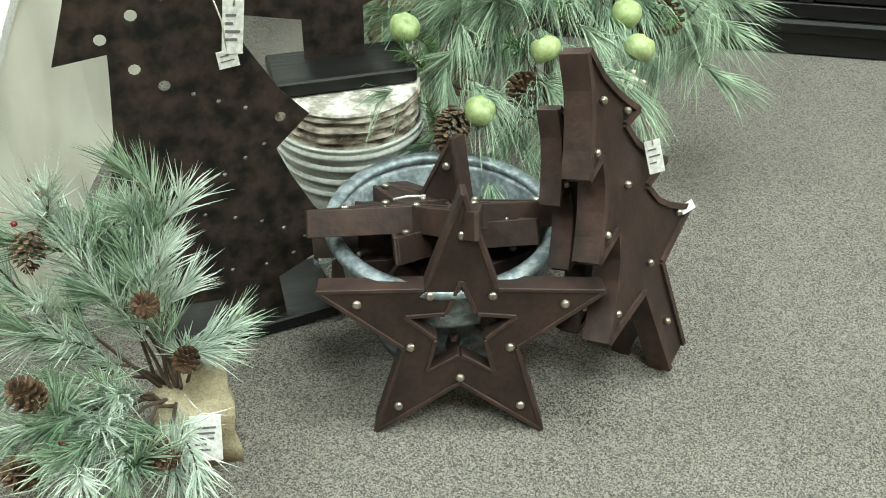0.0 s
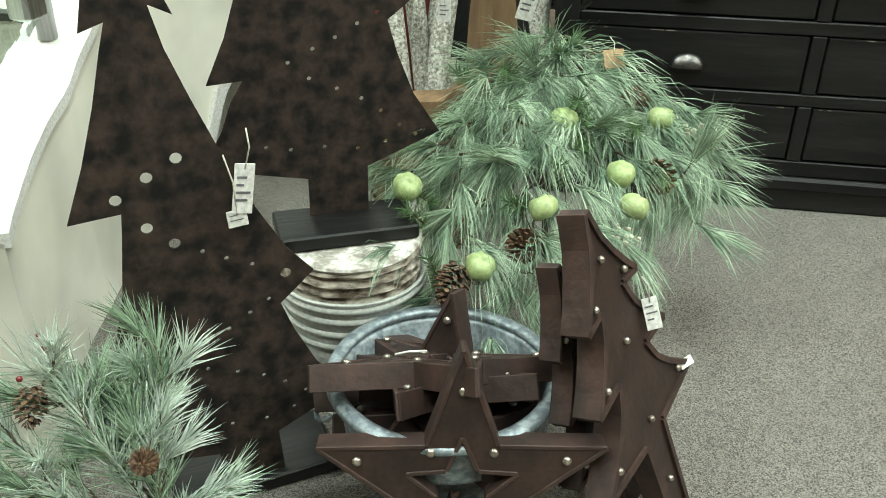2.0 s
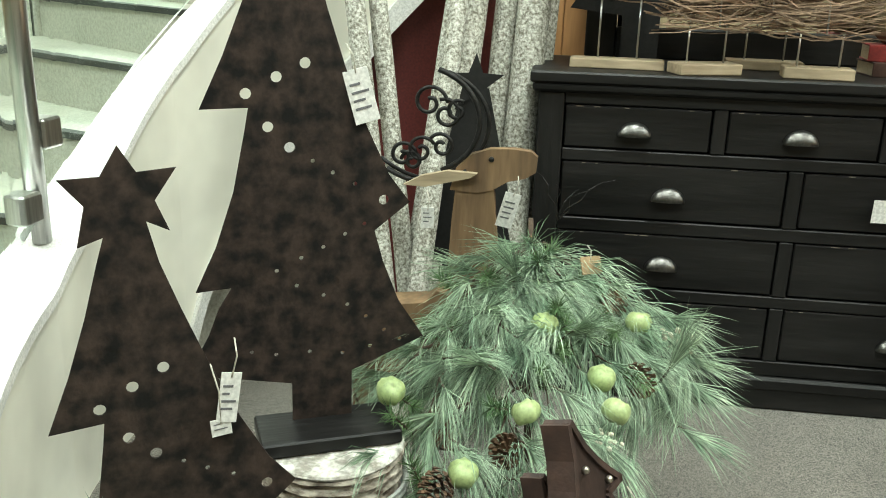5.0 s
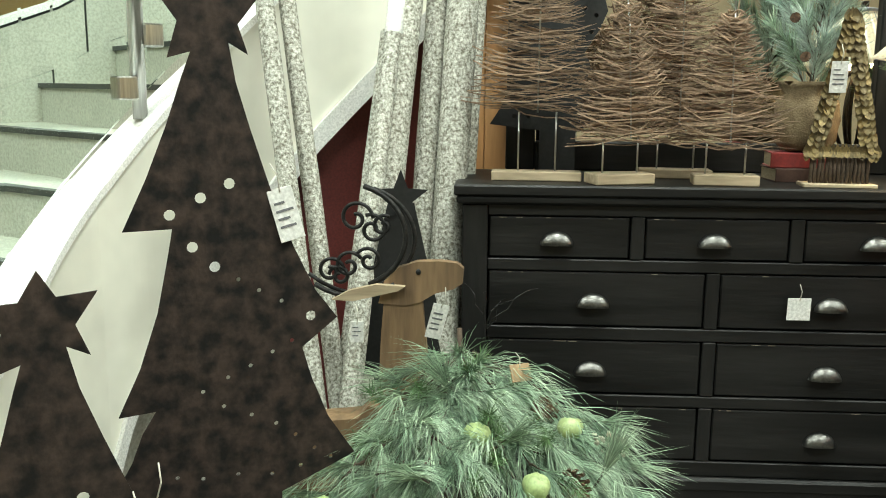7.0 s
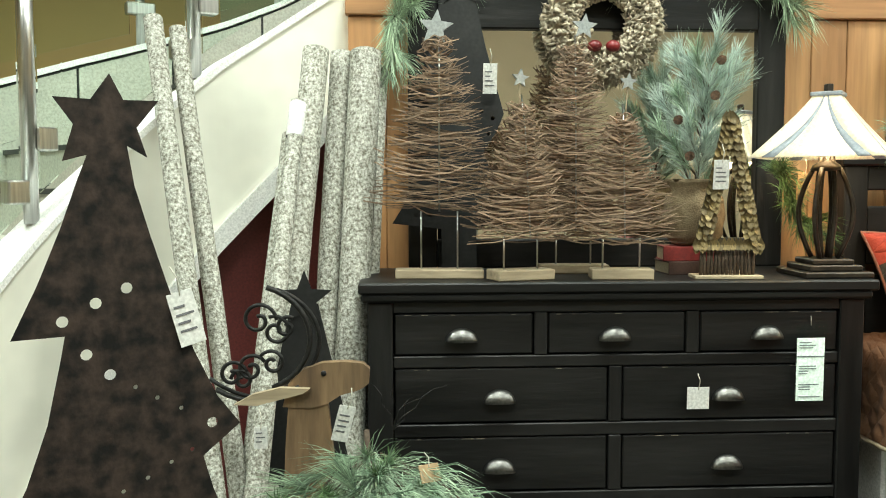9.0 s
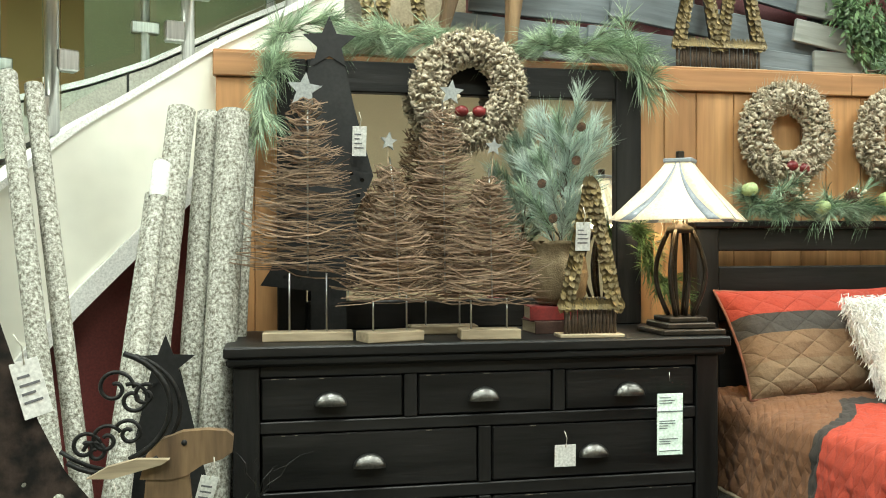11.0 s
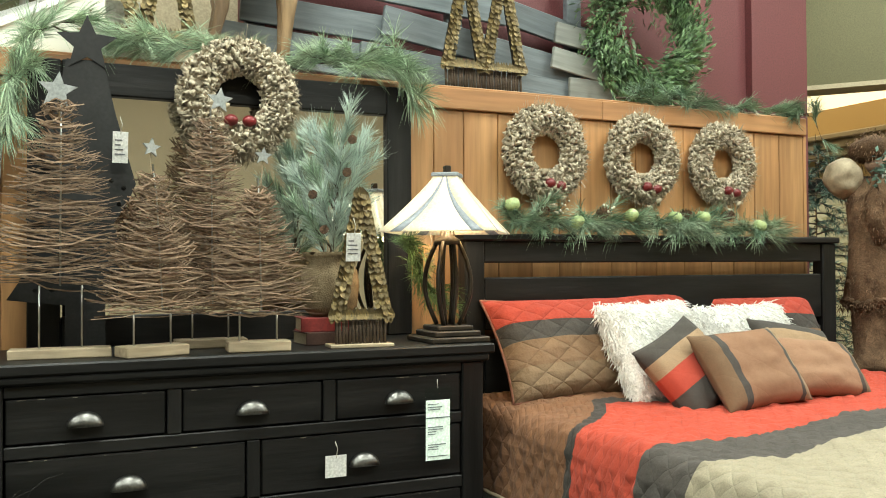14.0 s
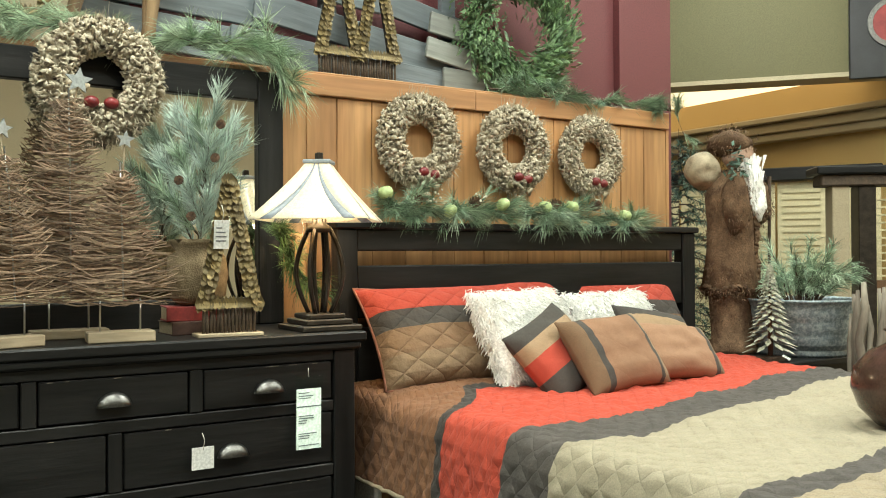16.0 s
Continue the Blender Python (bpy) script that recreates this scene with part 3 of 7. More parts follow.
def bed():
    b = thing("bed", (0, 0, 0), "black stained wooden bed with a slatted headboard", "bed")
    hx0, hx1 = 1.765, 3.835
    for x in (hx0, hx1 - 0.09):
        part("headboard_post", boxed((x, 0.40, 0.0), (x + 0.09, 0.47, 1.445), bevel=0.006), "black_wood_v", b)
    part("headboard_cap", boxed((hx0 - 0.015, 0.385, 1.446), (hx1 + 0.015, 0.485, 1.475), bevel=0.006), "black_wood", b)
    for lo, hi in ((1.355, 1.445), (1.08, 1.295), (0.80, 1.04), (0.5, 0.78)):
        part("headboard_rail", boxed((hx0 + 0.091, 0.41, lo), (hx1 - 0.091, 0.46, hi), bevel=0.006), "black_wood", b)
    for x in (hx0 + 0.02, hx1 - 0.06):
        part("side_rail", boxed((x, -1.75, 0.24), (x + 0.035, 0.399, 0.42), bevel=0.005), "black_wood", b)
    part("mattress", boxed((BED_X0 + 0.06, -1.72, 0.43), (BED_X1 - 0.06, 0.37, BED_TOP - 0.03), bevel=0.05), "paper", b, "white mattress")
    part("valance", boxed((BED_X0 + 0.0, 0.08, 0.02), (BED_X0 + 0.03, 0.37, 0.53), bevel=0.01), "paper", b, "white gathered bed skirt")
    q = thing("quilt", (0, 0, 0), "banded quilt in brown, grey, brick red and beige", "quilt")
    v, f, uv = [], [], []
    ns, nb = 210, 170
    for j in range(nb + 1):
        t = j / nb
        y = 0.36 - 2.16 * t
        for i in range(ns + 1):
            s = i / ns * 2.79 - 0.24
            r = 0.07
            if s < 0:
                x, z = BED_X0 - 0.012, BED_TOP - r + s
            elif s < r * 1.57:
                a = s / r
                x, z = BED_X0 - 0.012 + r * (1 - math.cos(a)), BED_TOP - r + r * math.sin(a)
            elif s < 2.1:
                x, z = BED_X0 - 0.012 + r + (s - r * 1.57), BED_TOP
            else:
                x, z = min(BED_X0 + r + s - r * 1.57, BED_X1 + 0.02), BED_TOP - max(0, (s - 2.14))
            w = noise.noise((x * 3.1, y * 3.1, 4.2)) * 0.018 + noise.noise((x * 9, y * 9, z * 9)) * 0.006
            if s < 0:
                x += noise.noise((y * 4.5, z * 2, 1.0)) * 0.02 * min(1, -s * 4) - 0.03 * min(1, -s * 2.5)
            # stitched diamonds and crinkles
            p, q2 = (s + y) * 12, (s - y) * 12
            puff = min(1 - abs(2 * (p % 1) - 1), 1 - abs(2 * (q2 % 1) - 1)) ** 0.5
            w += 0.012 * puff + noise.noise((s * 9, y * 26, 2.0)) * 0.009 + noise.noise((s * 30, y * 34, 7.0)) * 0.004
            if t < 0.16 and s > 0:
                z += 0.012
            v.append((x + (-w if s < 0 else 0), y, z + (w if s >= 0 else 0)))
            near = max(0.0, min(1.0, (y + 0.75) / 0.75))
            uv.append((s, 0.35 - y + 0.25 * (max(x, 2.1) - 2.12) + 2.1 * near * (min(max(x, 1.735), 2.1) - 2.1)))
    for j in range(nb):
        for i in range(ns):
            o = j * (ns + 1) + i
            f.append((o, o + 1, o + ns + 2, o + ns + 1))
    o = raw("cover", v, f, "quilt", q, smooth=True)
    set_uv(o, uv)
    hem = [v[j * (ns + 1)] for j in range(0, nb + 1, 2)]
    tube("hem_binding", [(x - 0.006, y, z) for x, y, z in hem], 0.008, "burlap", q, "stitched brown hem binding", sides=6)
    w = o.modifiers.new("wadding", "SOLIDIFY")
    w.thickness = 0.012
    w.offset = 1
    return b


bed()


# ---- metal trees and what stands round them ----
TREE_OUT = [(-0.118, 0.0), (-0.118, 0.118), (-0.33, 0.16), (-0.285, 0.24), (-0.262, 0.30), (-0.235, 0.343), (-0.305, 0.338), (-0.262, 0.43), (-0.225, 0.54),
            (-0.2, 0.66), (-0.192, 0.704), (-0.282, 0.702), (-0.236, 0.80), (-0.196, 0.90), (-0.165, 0.99), (-0.148, 1.035),
            (-0.190, 1.023), (-0.170, 1.09), (-0.204, 1.138), (-0.140, 1.136), (-0.107, 1.184), (-0.083, 1.137), (-0.020, 1.138), (-0.060, 1.087), (-0.042, 1.032), (-0.078, 1.053),
            (-0.066, 0.98), (-0.04, 0.89), (-0.005, 0.78), (0.04, 0.66), (0.085, 0.565), (0.13, 0.505), (0.056, 0.447), (0.075, 0.38), (0.11, 0.29), (0.168, 0.2), (0.01, 0.135), (0.01, 0.0)]
TREE_HOLES = [(-0.083, 0.79), (-0.138, 0.764), (-0.196, 0.733), (-0.156, 0.669), (-0.115, 0.628), (0.075, 0.514), (-0.07, 0.60), (-0.03, 0.575), (0.015, 0.55), (0.035, 0.465), (-0.005, 0.445),
              (-0.05, 0.42), (-0.095, 0.40), (-0.145, 0.375), (-0.105, 0.34), (-0.05, 0.315), (0.0, 0.29), (0.04, 0.26), (0.08, 0.225), (0.115, 0.2), (0.05, 0.19), (-0.01, 0.18), (-0.08, 0.19), (-0.15, 0.19), (-0.2, 0.2)]


def sheet_with_holes(outline, holes, radius, thickness):
    """A cut-out metal sheet in the xz plane: outline and round holes, filled and given thickness."""
    bm = bmesh.new()
    edges = []
    for ring in [outline] + [[(x + radius * big * math.cos(k * math.pi / 5), z + radius * big * math.sin(k * math.pi / 5)) for k in range(10)] for x, z, big in holes]:
        vs = [bm.verts.new((x, 0, z)) for x, z in ring]
        edges += [bm.edges.new((vs[k], vs[(k + 1) % len(vs)])) for k in range(len(vs))]
    bmesh.ops.triangle_fill(bm, use_beauty=True, use_dissolve=False, edges=edges)
    bmesh.ops.recalc_face_normals(bm, faces=bm.faces)
    r = bmesh.ops.extrude_face_region(bm, geom=list(bm.faces))
    bmesh.ops.translate(bm, verts=[g for g in r["geom"] if isinstance(g, bmesh.types.BMVert)], vec=(0, thickness, 0))
    bmesh.ops.recalc_face_normals(bm, faces=bm.faces)
    return bm


def metal_tree(at, yaw, label, size=1.0, base=((-0.215, -0.02), (0.115, 0.15)), rx=0.0, ry=0.0):
    t = thing("metal_tree", at, label, "tree ornament", "cut-out metal trees", rz=yaw, rx=rx, ry=ry)
    part("cutout", sheet_with_holes([(x * size, z * size + 0.002) for x, z in TREE_OUT], [(x * size, z * size, 1.0 if i < 6 else 0.42) for i, (x, z) in enumerate(TREE_HOLES)], 0.0108 * size, 0.004), "rust_black", t)
    part("base_board", boxed((*base[0], 0.0), (*base[1], 0.032), bevel=0.004), "black_wood", t, "black stained base board")
    return t


metal_tree((-0.419, -1.48, 0.002), 30.9, "black rusted metal tree cut-out with a star, on the carpet", size=0.931, rx=-0.6, ry=-3.2)
metal_tree((-0.328, -1.087, 0.401), 25.1, "black rusted metal tree cut-out with a star, on the bucket", size=0.992, rx=1.0, ry=0.3, base=((-0.195, -0.095), (0.10, 0.04)))


def tub():
    t = thing("galvanized_tub", (-0.098, -1.425, 0), "round galvanized tub holding wooden stars", "tub")
    bm = lathe(bmesh.new(), [(0.0, 0.006), (0.125, 0.006), (0.135, 0.0), (0.138, 0.02), (0.166, 0.1), (0.171, 0.105), (0.169, 0.11), (0.192, 0.18), (0.205, 0.185), (0.203, 0.19), (0.207, 0.262),
                             (0.212, 0.266), (0.205, 0.27), (0.195, 0.26), (0.13, 0.02), (0.0, 0.012)], 48)
    part("shell", bm, "galvanized", t, smooth=True)
    part("rim", lathe(bmesh.new(), [(0.209, 0.263), (0.222, 0.265), (0.226, 0.274), (0.222, 0.283), (0.205, 0.285), (0.196, 0.281), (0.2, 0.27)], 48), "galvanized", t, "rolled zinc rim", smooth=True)
    for a in (12, 192):
        c, s = math.cos(math.radians(a)), math.sin(math.radians(a))
        path = []
        for k in range(9):
            u = math.pi * k / 8
            rr = 0.212 + 0.035 * math.sin(u)
            w = 0.045 * math.cos(u)
            path.append((c * rr - s * w, s * rr + c * w, 0.215 - 0.03 * math.sin(u)))
        tube("handle", path, 0.0045, "galvanized", t)


tub()


def bucket():
    t = thing("bucket", (-0.35, -1.135, 0), "pale ribbed metal bucket with a birch bark drum in it", "bucket")
    prof = [(0.0, 0.004), (0.105, 0.004), (0.11, 0.0), (0.114, 0.02)]
    for k in range(15):
        z = 0.16 + k * 0.01
        prof.append((0.118 + z * 0.13 + (0.004 if k % 5 in (0, 1) else 0.0), z))
    prof += [(0.166, 0.315), (0.168, 0.32), (0.16, 0.32), (0.108, 0.02), (0.0, 0.012)]
    part("shell", lathe(bmesh.new(), prof, 48), "bucket", t, smooth=True)
    for z in (0.20, 0.235, 0.27, 0.30):
        r = 0.12 + z * 0.135
        part("ring", lathe(bmesh.new(), [(r, z - 0.007), (r + 0.006, z - 0.004), (r + 0.007, z), (r + 0.006, z + 0.004), (r, z + 0.007)], 44), "bucket", t, smooth=True)
    d = thing("birch_drum", (-0.35, -1.135, 0.05), "drum of peeling birch bark with a white top", "drum")
    bm = lathe(bmesh.new(), [(0.10, 0), (0.135, 0.2)] + [(0.136 + 0.012 * (k % 2) + k * 0.001, 0.22 + k * 0.012) for k in range(10)] + [(0.15, 0.337), (0.14, 0.340)], 48)
    for v in bm.verts:
        v.co += Vector((noise.noise(v.co * 30), noise.noise(v.co * 31 + Vector((3, 1, 2))), 0)) * 0.006
    part("bark", bm, "bark_rough", d, smooth=False)
    part("lid", lathe(bmesh.new(), [(0.0, 0.346), (0.152, 0.346), (0.156, 0.342), (0.153, 0.336), (0.0, 0.336)], 44), "white_bark", d, "white mottled bark lid", smooth=False)


bucket()


# ---- foliage ----
class Needles:
    """Gathers curved, tapering needles and turns them into one mesh."""

    def __init__(self, seed):
        self.rng = np.random.default_rng(seed)
        self.parts = []

    def add(self, base, way, length, radius, droop=0.0):
        self.parts.append((np.asarray(base, float), np.asarray(way, float), np.asarray(length, float), np.full(len(base), radius), np.full(len(base), droop)))

    def stem(self, points, count, length, spread, radius=0.0011, droop=0.15, lead=0.8, start=0.05, tip=True):
        """Needles along a curved stem: lead is how far they lean along it, spread how far they stand off."""
        r = self.rng
        p = np.asarray(points, float)
        seg = np.r_[0, np.cumsum(np.linalg.norm(np.diff(p, axis=0), axis=1))]
        s = np.sort(r.uniform(start, 1.0, count)) * seg[-1]
        base = np.stack([np.interp(s, seg, p[:, k]) for k in range(3)], 1)
        ahead = np.stack([np.interp(np.minimum(s + 0.01, seg[-1]), seg, p[:, k]) - np.interp(np.maximum(s - 0.02, 0), seg, p[:, k]) for k in range(3)], 1)
        ahead /= np.linalg.norm(ahead, axis=1)[:, None] + 1e-9
        off = r.normal(size=(count, 3))
        off -= (off * ahead).sum(1)[:, None] * ahead
        off /= np.linalg.norm(off, axis=1)[:, None] + 1e-9
        way = ahead * lead + off * (spread * r.uniform(0.4, 1.2, count))[:, None]
        way /= np.linalg.norm(way, axis=1)[:, None]
        self.add(base, way, length * r.uniform(0.6, 1.15, count), radius, droop)

    def mesh(self, name, mat, parent, label="", kind="stuff"):
        base, way, length, radius, droop = (np.concatenate(x) for x in zip(*self.parts))
        n = len(base)
        side = np.cross(way, (0.31, 0.17, 0.93))
        side /= np.linalg.norm(side, axis=1)[:, None] + 1e-9
        up = np.cross(way, side)
        bend = self.rng.normal(size=(n, 3)) * 0.10
        mid = base + way * (length * 0.55)[:, None] + bend * (length * 0.3)[:, None]
        mid[:, 2] -= droop * length * 0.25
        end = base + way * length[:, None]
        end[:, 2] -= droop * length
        v = np.empty((n, 7, 3))
        for k in range(3):
            a = 2 * math.pi * k / 3
            o = (side * math.cos(a) + up * math.sin(a)) * radius[:, None]
            v[:, k] = base + o
            v[:, 3 + k] = mid + o * 0.85
        v[:, 6] = end
        faces = []
        for i in range(0, n * 7, 7):
            faces += [(i, i + 1, i + 4, i + 3), (i + 1, i + 2, i + 5, i + 4), (i + 2, i, i + 3, i + 5), (i + 3, i + 4, i + 6), (i + 4, i + 5, i + 6), (i + 5, i + 3, i + 6)]
        me = bpy.data.meshes.new(name)
        me.from_pydata(v.reshape(-1, 3).tolist(), [], faces)
        return tagged(link_mesh(name, me, mat, parent, label), kind=kind)


def arc(a, b, sag=0.0, n=7, wob=0.0, seed=0):
    """Points from a to b with a sag (down) in the middle."""
    rng = random.Random(seed)
    a, b = Vector(a), Vector(b)
    out = []
    for i in range(n):
        t = i / (n - 1)
        p = a.lerp(b, t)
        p.z -= sag * 4 * t * (1 - t)
        if 0 < i < n - 1:
            p += Vector((rng.uniform(-wob, wob), rng.uniform(-wob, wob), rng.uniform(-wob, wob)))
        out.append(p)
    return out


def pine_cone(parent, at, size=0.035, way=(0, 0, 1), seed=0, tips="cone_tip"):
    """A cone of overlapping scales round a core."""
    rng = random.Random(seed)
    v, f = [], []
    q = Vector(way).to_track_quat("Z", "Y").to_matrix()
    n = 64
    for i in range(n):
        t = i / n
        a = i * 2.39996
        rad = size * (0.15 + 0.95 * math.sin(math.pi * min(1, 0.16 + t * 0.86)) ** 0.8)
        z = (t - 0.45) * size * 2.6
        c, s = math.cos(a), math.sin(a)
        w = size * 0.30
        out = Vector((c, s, 0))
        tang = Vector((-s, c, 0))
        root = out * rad * 0.35 + Vector((0, 0, z))
        tip = out * rad + Vector((0, 0, z + size * 0.22))
        o = len(v)
        for p in (root - tang * w * 0.5, root + tang * w * 0.5, tip + tang * w * 0.6, tip + Vector((0, 0, size * 0.12)) + out * 0.002, tip - tang * w * 0.6, tip - Vector((0, 0, size * 0.14))):
            v.append(tuple(q @ p + Vector(at)))
        f += [(o, o + 1, o + 2, o + 3), (o, o + 3, o + 4), (o, o + 5, o + 2, o + 1), (o, o + 4, o + 5), (o + 2, o + 5, o + 4, o + 3)]
    return raw("pine_cone", v, f, "cone", parent, "brown open pine cone")


def apple(parent, at, r=0.034, seed=0):
    bm = bmesh.new()
    prof = []
    for k in range(13):
        a = math.pi * k / 12
        rr = r * math.sin(a) * (1.0 + 0.06 * math.cos(a))
        z = -r * 0.9 * math.cos(a) + (0.3 * r * math.exp(-(rr / (0.35 * r)) ** 2) * (1 if k < 6 else -1)) * 0.9
        prof.append((max(rr, 0.0005), z))
    rng = random.Random(seed)
    lathe(bm, prof, 20, Matrix.Translation(at) @ pose(0, 0, 0, rng.uniform(-40, 40), rng.uniform(-40, 40), 0))
    for v in bm.verts:
        d = v.co - Vector(at)
        v.co += d * 0.07 * math.sin(5 * math.atan2(d.y, d.x))
    return part("apple", bm, "apple", parent, "pale green artificial apple", smooth=True)


def berries(parent, at, n, r, spread, mat, seed=0, name="berry"):
    rng = random.Random(seed)
    for i in range(n):
        bm = bmesh.new()
        bmesh.ops.create_icosphere(bm, subdivisions=1, radius=r * rng.uniform(0.8, 1.2), matrix=Matrix.Translation(Vector(at) + Vector((rng.gauss(0, spread), rng.gauss(0, spread), rng.gauss(0, spread * 0.6)))))
        part(name, bm, mat, parent, smooth=True)


def stems(parent, paths, r=0.004, mat="stem", name="stem"):
    v, f = [], []
    for p in paths:
        n = len(p)
        tube_geo(p, [r * (1 - 0.75 * i / (n - 1)) for i in range(n)], 5, v, f)
    return raw(name, v, f, mat, parent)


def tag_card(name, at, w, h, rz=0.0, rx=8.0, ry=0.0, label="white paper price tag on a string", bars=4, mat="paper", string=0.05, parent=None):
    """A hanging card with plain printed bars and a string."""
    t = thing(name, at, label, "price tag", rz=rz, rx=rx, ry=ry)
    part("card", boxed((-w / 2, -0.001, -h), (w / 2, 0.001, 0), bevel=0.0006), mat, t)
    if bars:
        bm = bmesh.new()
        rng = random.Random(int(abs(at[0]) * 999))
        for k in range(bars):
            z = -h * (0.25 + 0.6 * k / max(bars, 1))
            box(bm, (-w * 0.36, -0.0022, z - h * 0.045), (w * rng.uniform(0.0, 0.36), -0.0012, z))
        part("print", bm, "ink", t, "grey printed bars")
    if string:
        tube("string", [(0, -0.002, -0.008), (0.004, -0.004, string * 0.5), (-0.003, 0.0, string)], 0.0014, "string", t, sides=5)
    return t


# ---- the big pine swag with apples ----
def pine_swag():
    g = thing("pine_swag", (0, 0, 0), "large frosted pine swag with green apples, cones and white berries", "pine swag")
    g.matrix_basis = Matrix.Translation((0, 0, 0.035))
    top = (0.03, -0.50, 0.66)
    rng = random.Random(11)
    nd, ng = Needles(3), Needles(8)
    ends = [(-0.33, -1.00, 0.40), (-0.29, -1.04, 0.39), (-0.20, -1.10, 0.33), (-0.11, -1.14, 0.30), (0.02, -1.12, 0.30), (0.12, -1.06, 0.33), (0.2, -0.98, 0.36), (0.27, -0.90, 0.38), (0.36, -0.80, 0.39),
            (0.44, -0.68, 0.40), (0.47, -0.67, 0.42), (0.32, -0.66, 0.40), (0.19, -0.62, 0.47), (0.12, -0.84, 0.50), (-0.02, -0.94, 0.46), (-0.14, -0.94, 0.48), (-0.22, -0.92, 0.43), (0.06, -0.70, 0.60), (-0.03, -0.76, 0.54), (0.28, -0.72, 0.47), (0.46, -0.72, 0.34), (0.40, -0.80, 0.30), (-0.04, -1.16, 0.20), (0.06, -1.14, 0.20), (-0.14, -1.15, 0.24)]
    paths = []
    for k, e in enumerate(ends):
        s = Vector(top).lerp(Vector(e), rng.uniform(0.0, 0.35))
        p = arc(s, e, -0.02, 8, 0.016, k)
        paths.append(p)
        nd.stem(p, 60, 0.13, 0.7, 0.0011, 0.3, lead=0.8)
        # side sprays, each a fan of long needles
        for j in range(7):
            b = p[1 + j % 7]
            d = (p[-1] - p[0]).normalized()
            way = d * rng.uniform(-0.1, 0.9) + Vector((rng.gauss(0, 0.7), rng.uniform(-0.9, 0.1), rng.uniform(-0.7, 0.55)))
            q = arc(b, b + way.normalized() * rng.uniform(0.05, 0.11), 0.0, 5, 0.004, k * 9 + j)
            paths.append(q)
            nd.stem(q, 58, 0.16, rng.uniform(0.22, 0.5), 0.0011, rng.uniform(0.05, 0.6), lead=1.0, start=0.3)
    for k in range(34):
        e = rng.choice(ends)
        b = Vector(top).lerp(Vector(e), rng.uniform(0.3, 1.0))
        q = arc(b, b + Vector((rng.uniform(-0.1, 0.12), rng.uniform(-0.12, 0.02), rng.uniform(-0.02, 0.1))), 0.0, 4, 0.004, k + 300)
        paths.append(q)
        ng.stem(q, 110, 0.04, 0.9, 0.001, 0.0, lead=0.5)
    nd.mesh("needles", "needle", g, "frosted blue-green long pine needles")
    ng.mesh("short_needles", "needle_green", g, "short green fir needles")
    stems(g, paths, 0.004)
    for k, a in enumerate(((-0.06, -1.19, 0.342), (0.252, -1.01, 0.42), (-0.237, -1.06, 0.448), (0.312, -0.72, 0.515), (0.057, -1.05, 0.42), (0.086, -0.86, 0.547), (0.22, -0.93, 0.458))):
        apple(g, a, 0.032, k)
    for k, (a, d) in enumerate((((-0.112, -1.21, 0.315), (-0.3, -0.6, -0.6)), ((0.31, -0.86, 0.43), (0.2, -0.8, -0.2)), ((0.02, -1.08, 0.34), (0, -1, 0)), ((0.25, -0.65, 0.53), (0, -0.7, 0.6)))):
        pine_cone(g, a, 0.034, d, k)
    berries(g, (0.40, -0.71, 0.475), 18, 0.006, 0.022, "berry_white", 2)
    berries(g, (0.235, -1.05, 0.375), 10, 0.006, 0.016, "berry_white", 3)
    berries(g, (-0.25, -1.08, 0.36), 9, 0.006, 0.022, "berry_white", 5)
    # bare dark twigs that stand up at the back
    tw = [arc((0.1, -0.5, 0.7), (0.1 + dx, -0.52, 0.7 + dz), -0.02, 6, 0.01, k) for k, (dx, dz) in enumerate(((-0.06, 0.13), (0.0, 0.11), (0.09, 0.1), (0.14, 0.12), (0.05, 0.09)))]
    stems(g, tw, 0.0022, "iron", "bare_twig")
    tag_card("price_tag", (0.185, -0.64, 0.685), 0.055, 0.045, rz=25, rx=-30, mat="kraft", label="brown kraft tag on the pine swag", bars=0, string=0.03)
    # what the swag hangs from: a short stake
    tube("stake", [(0.06, -0.48, -0.035), (0.04, -0.49, 0.5), (0.03, -0.50, 0.70)], [0.012, 0.01, 0.007], "stem", g)


pine_swag()


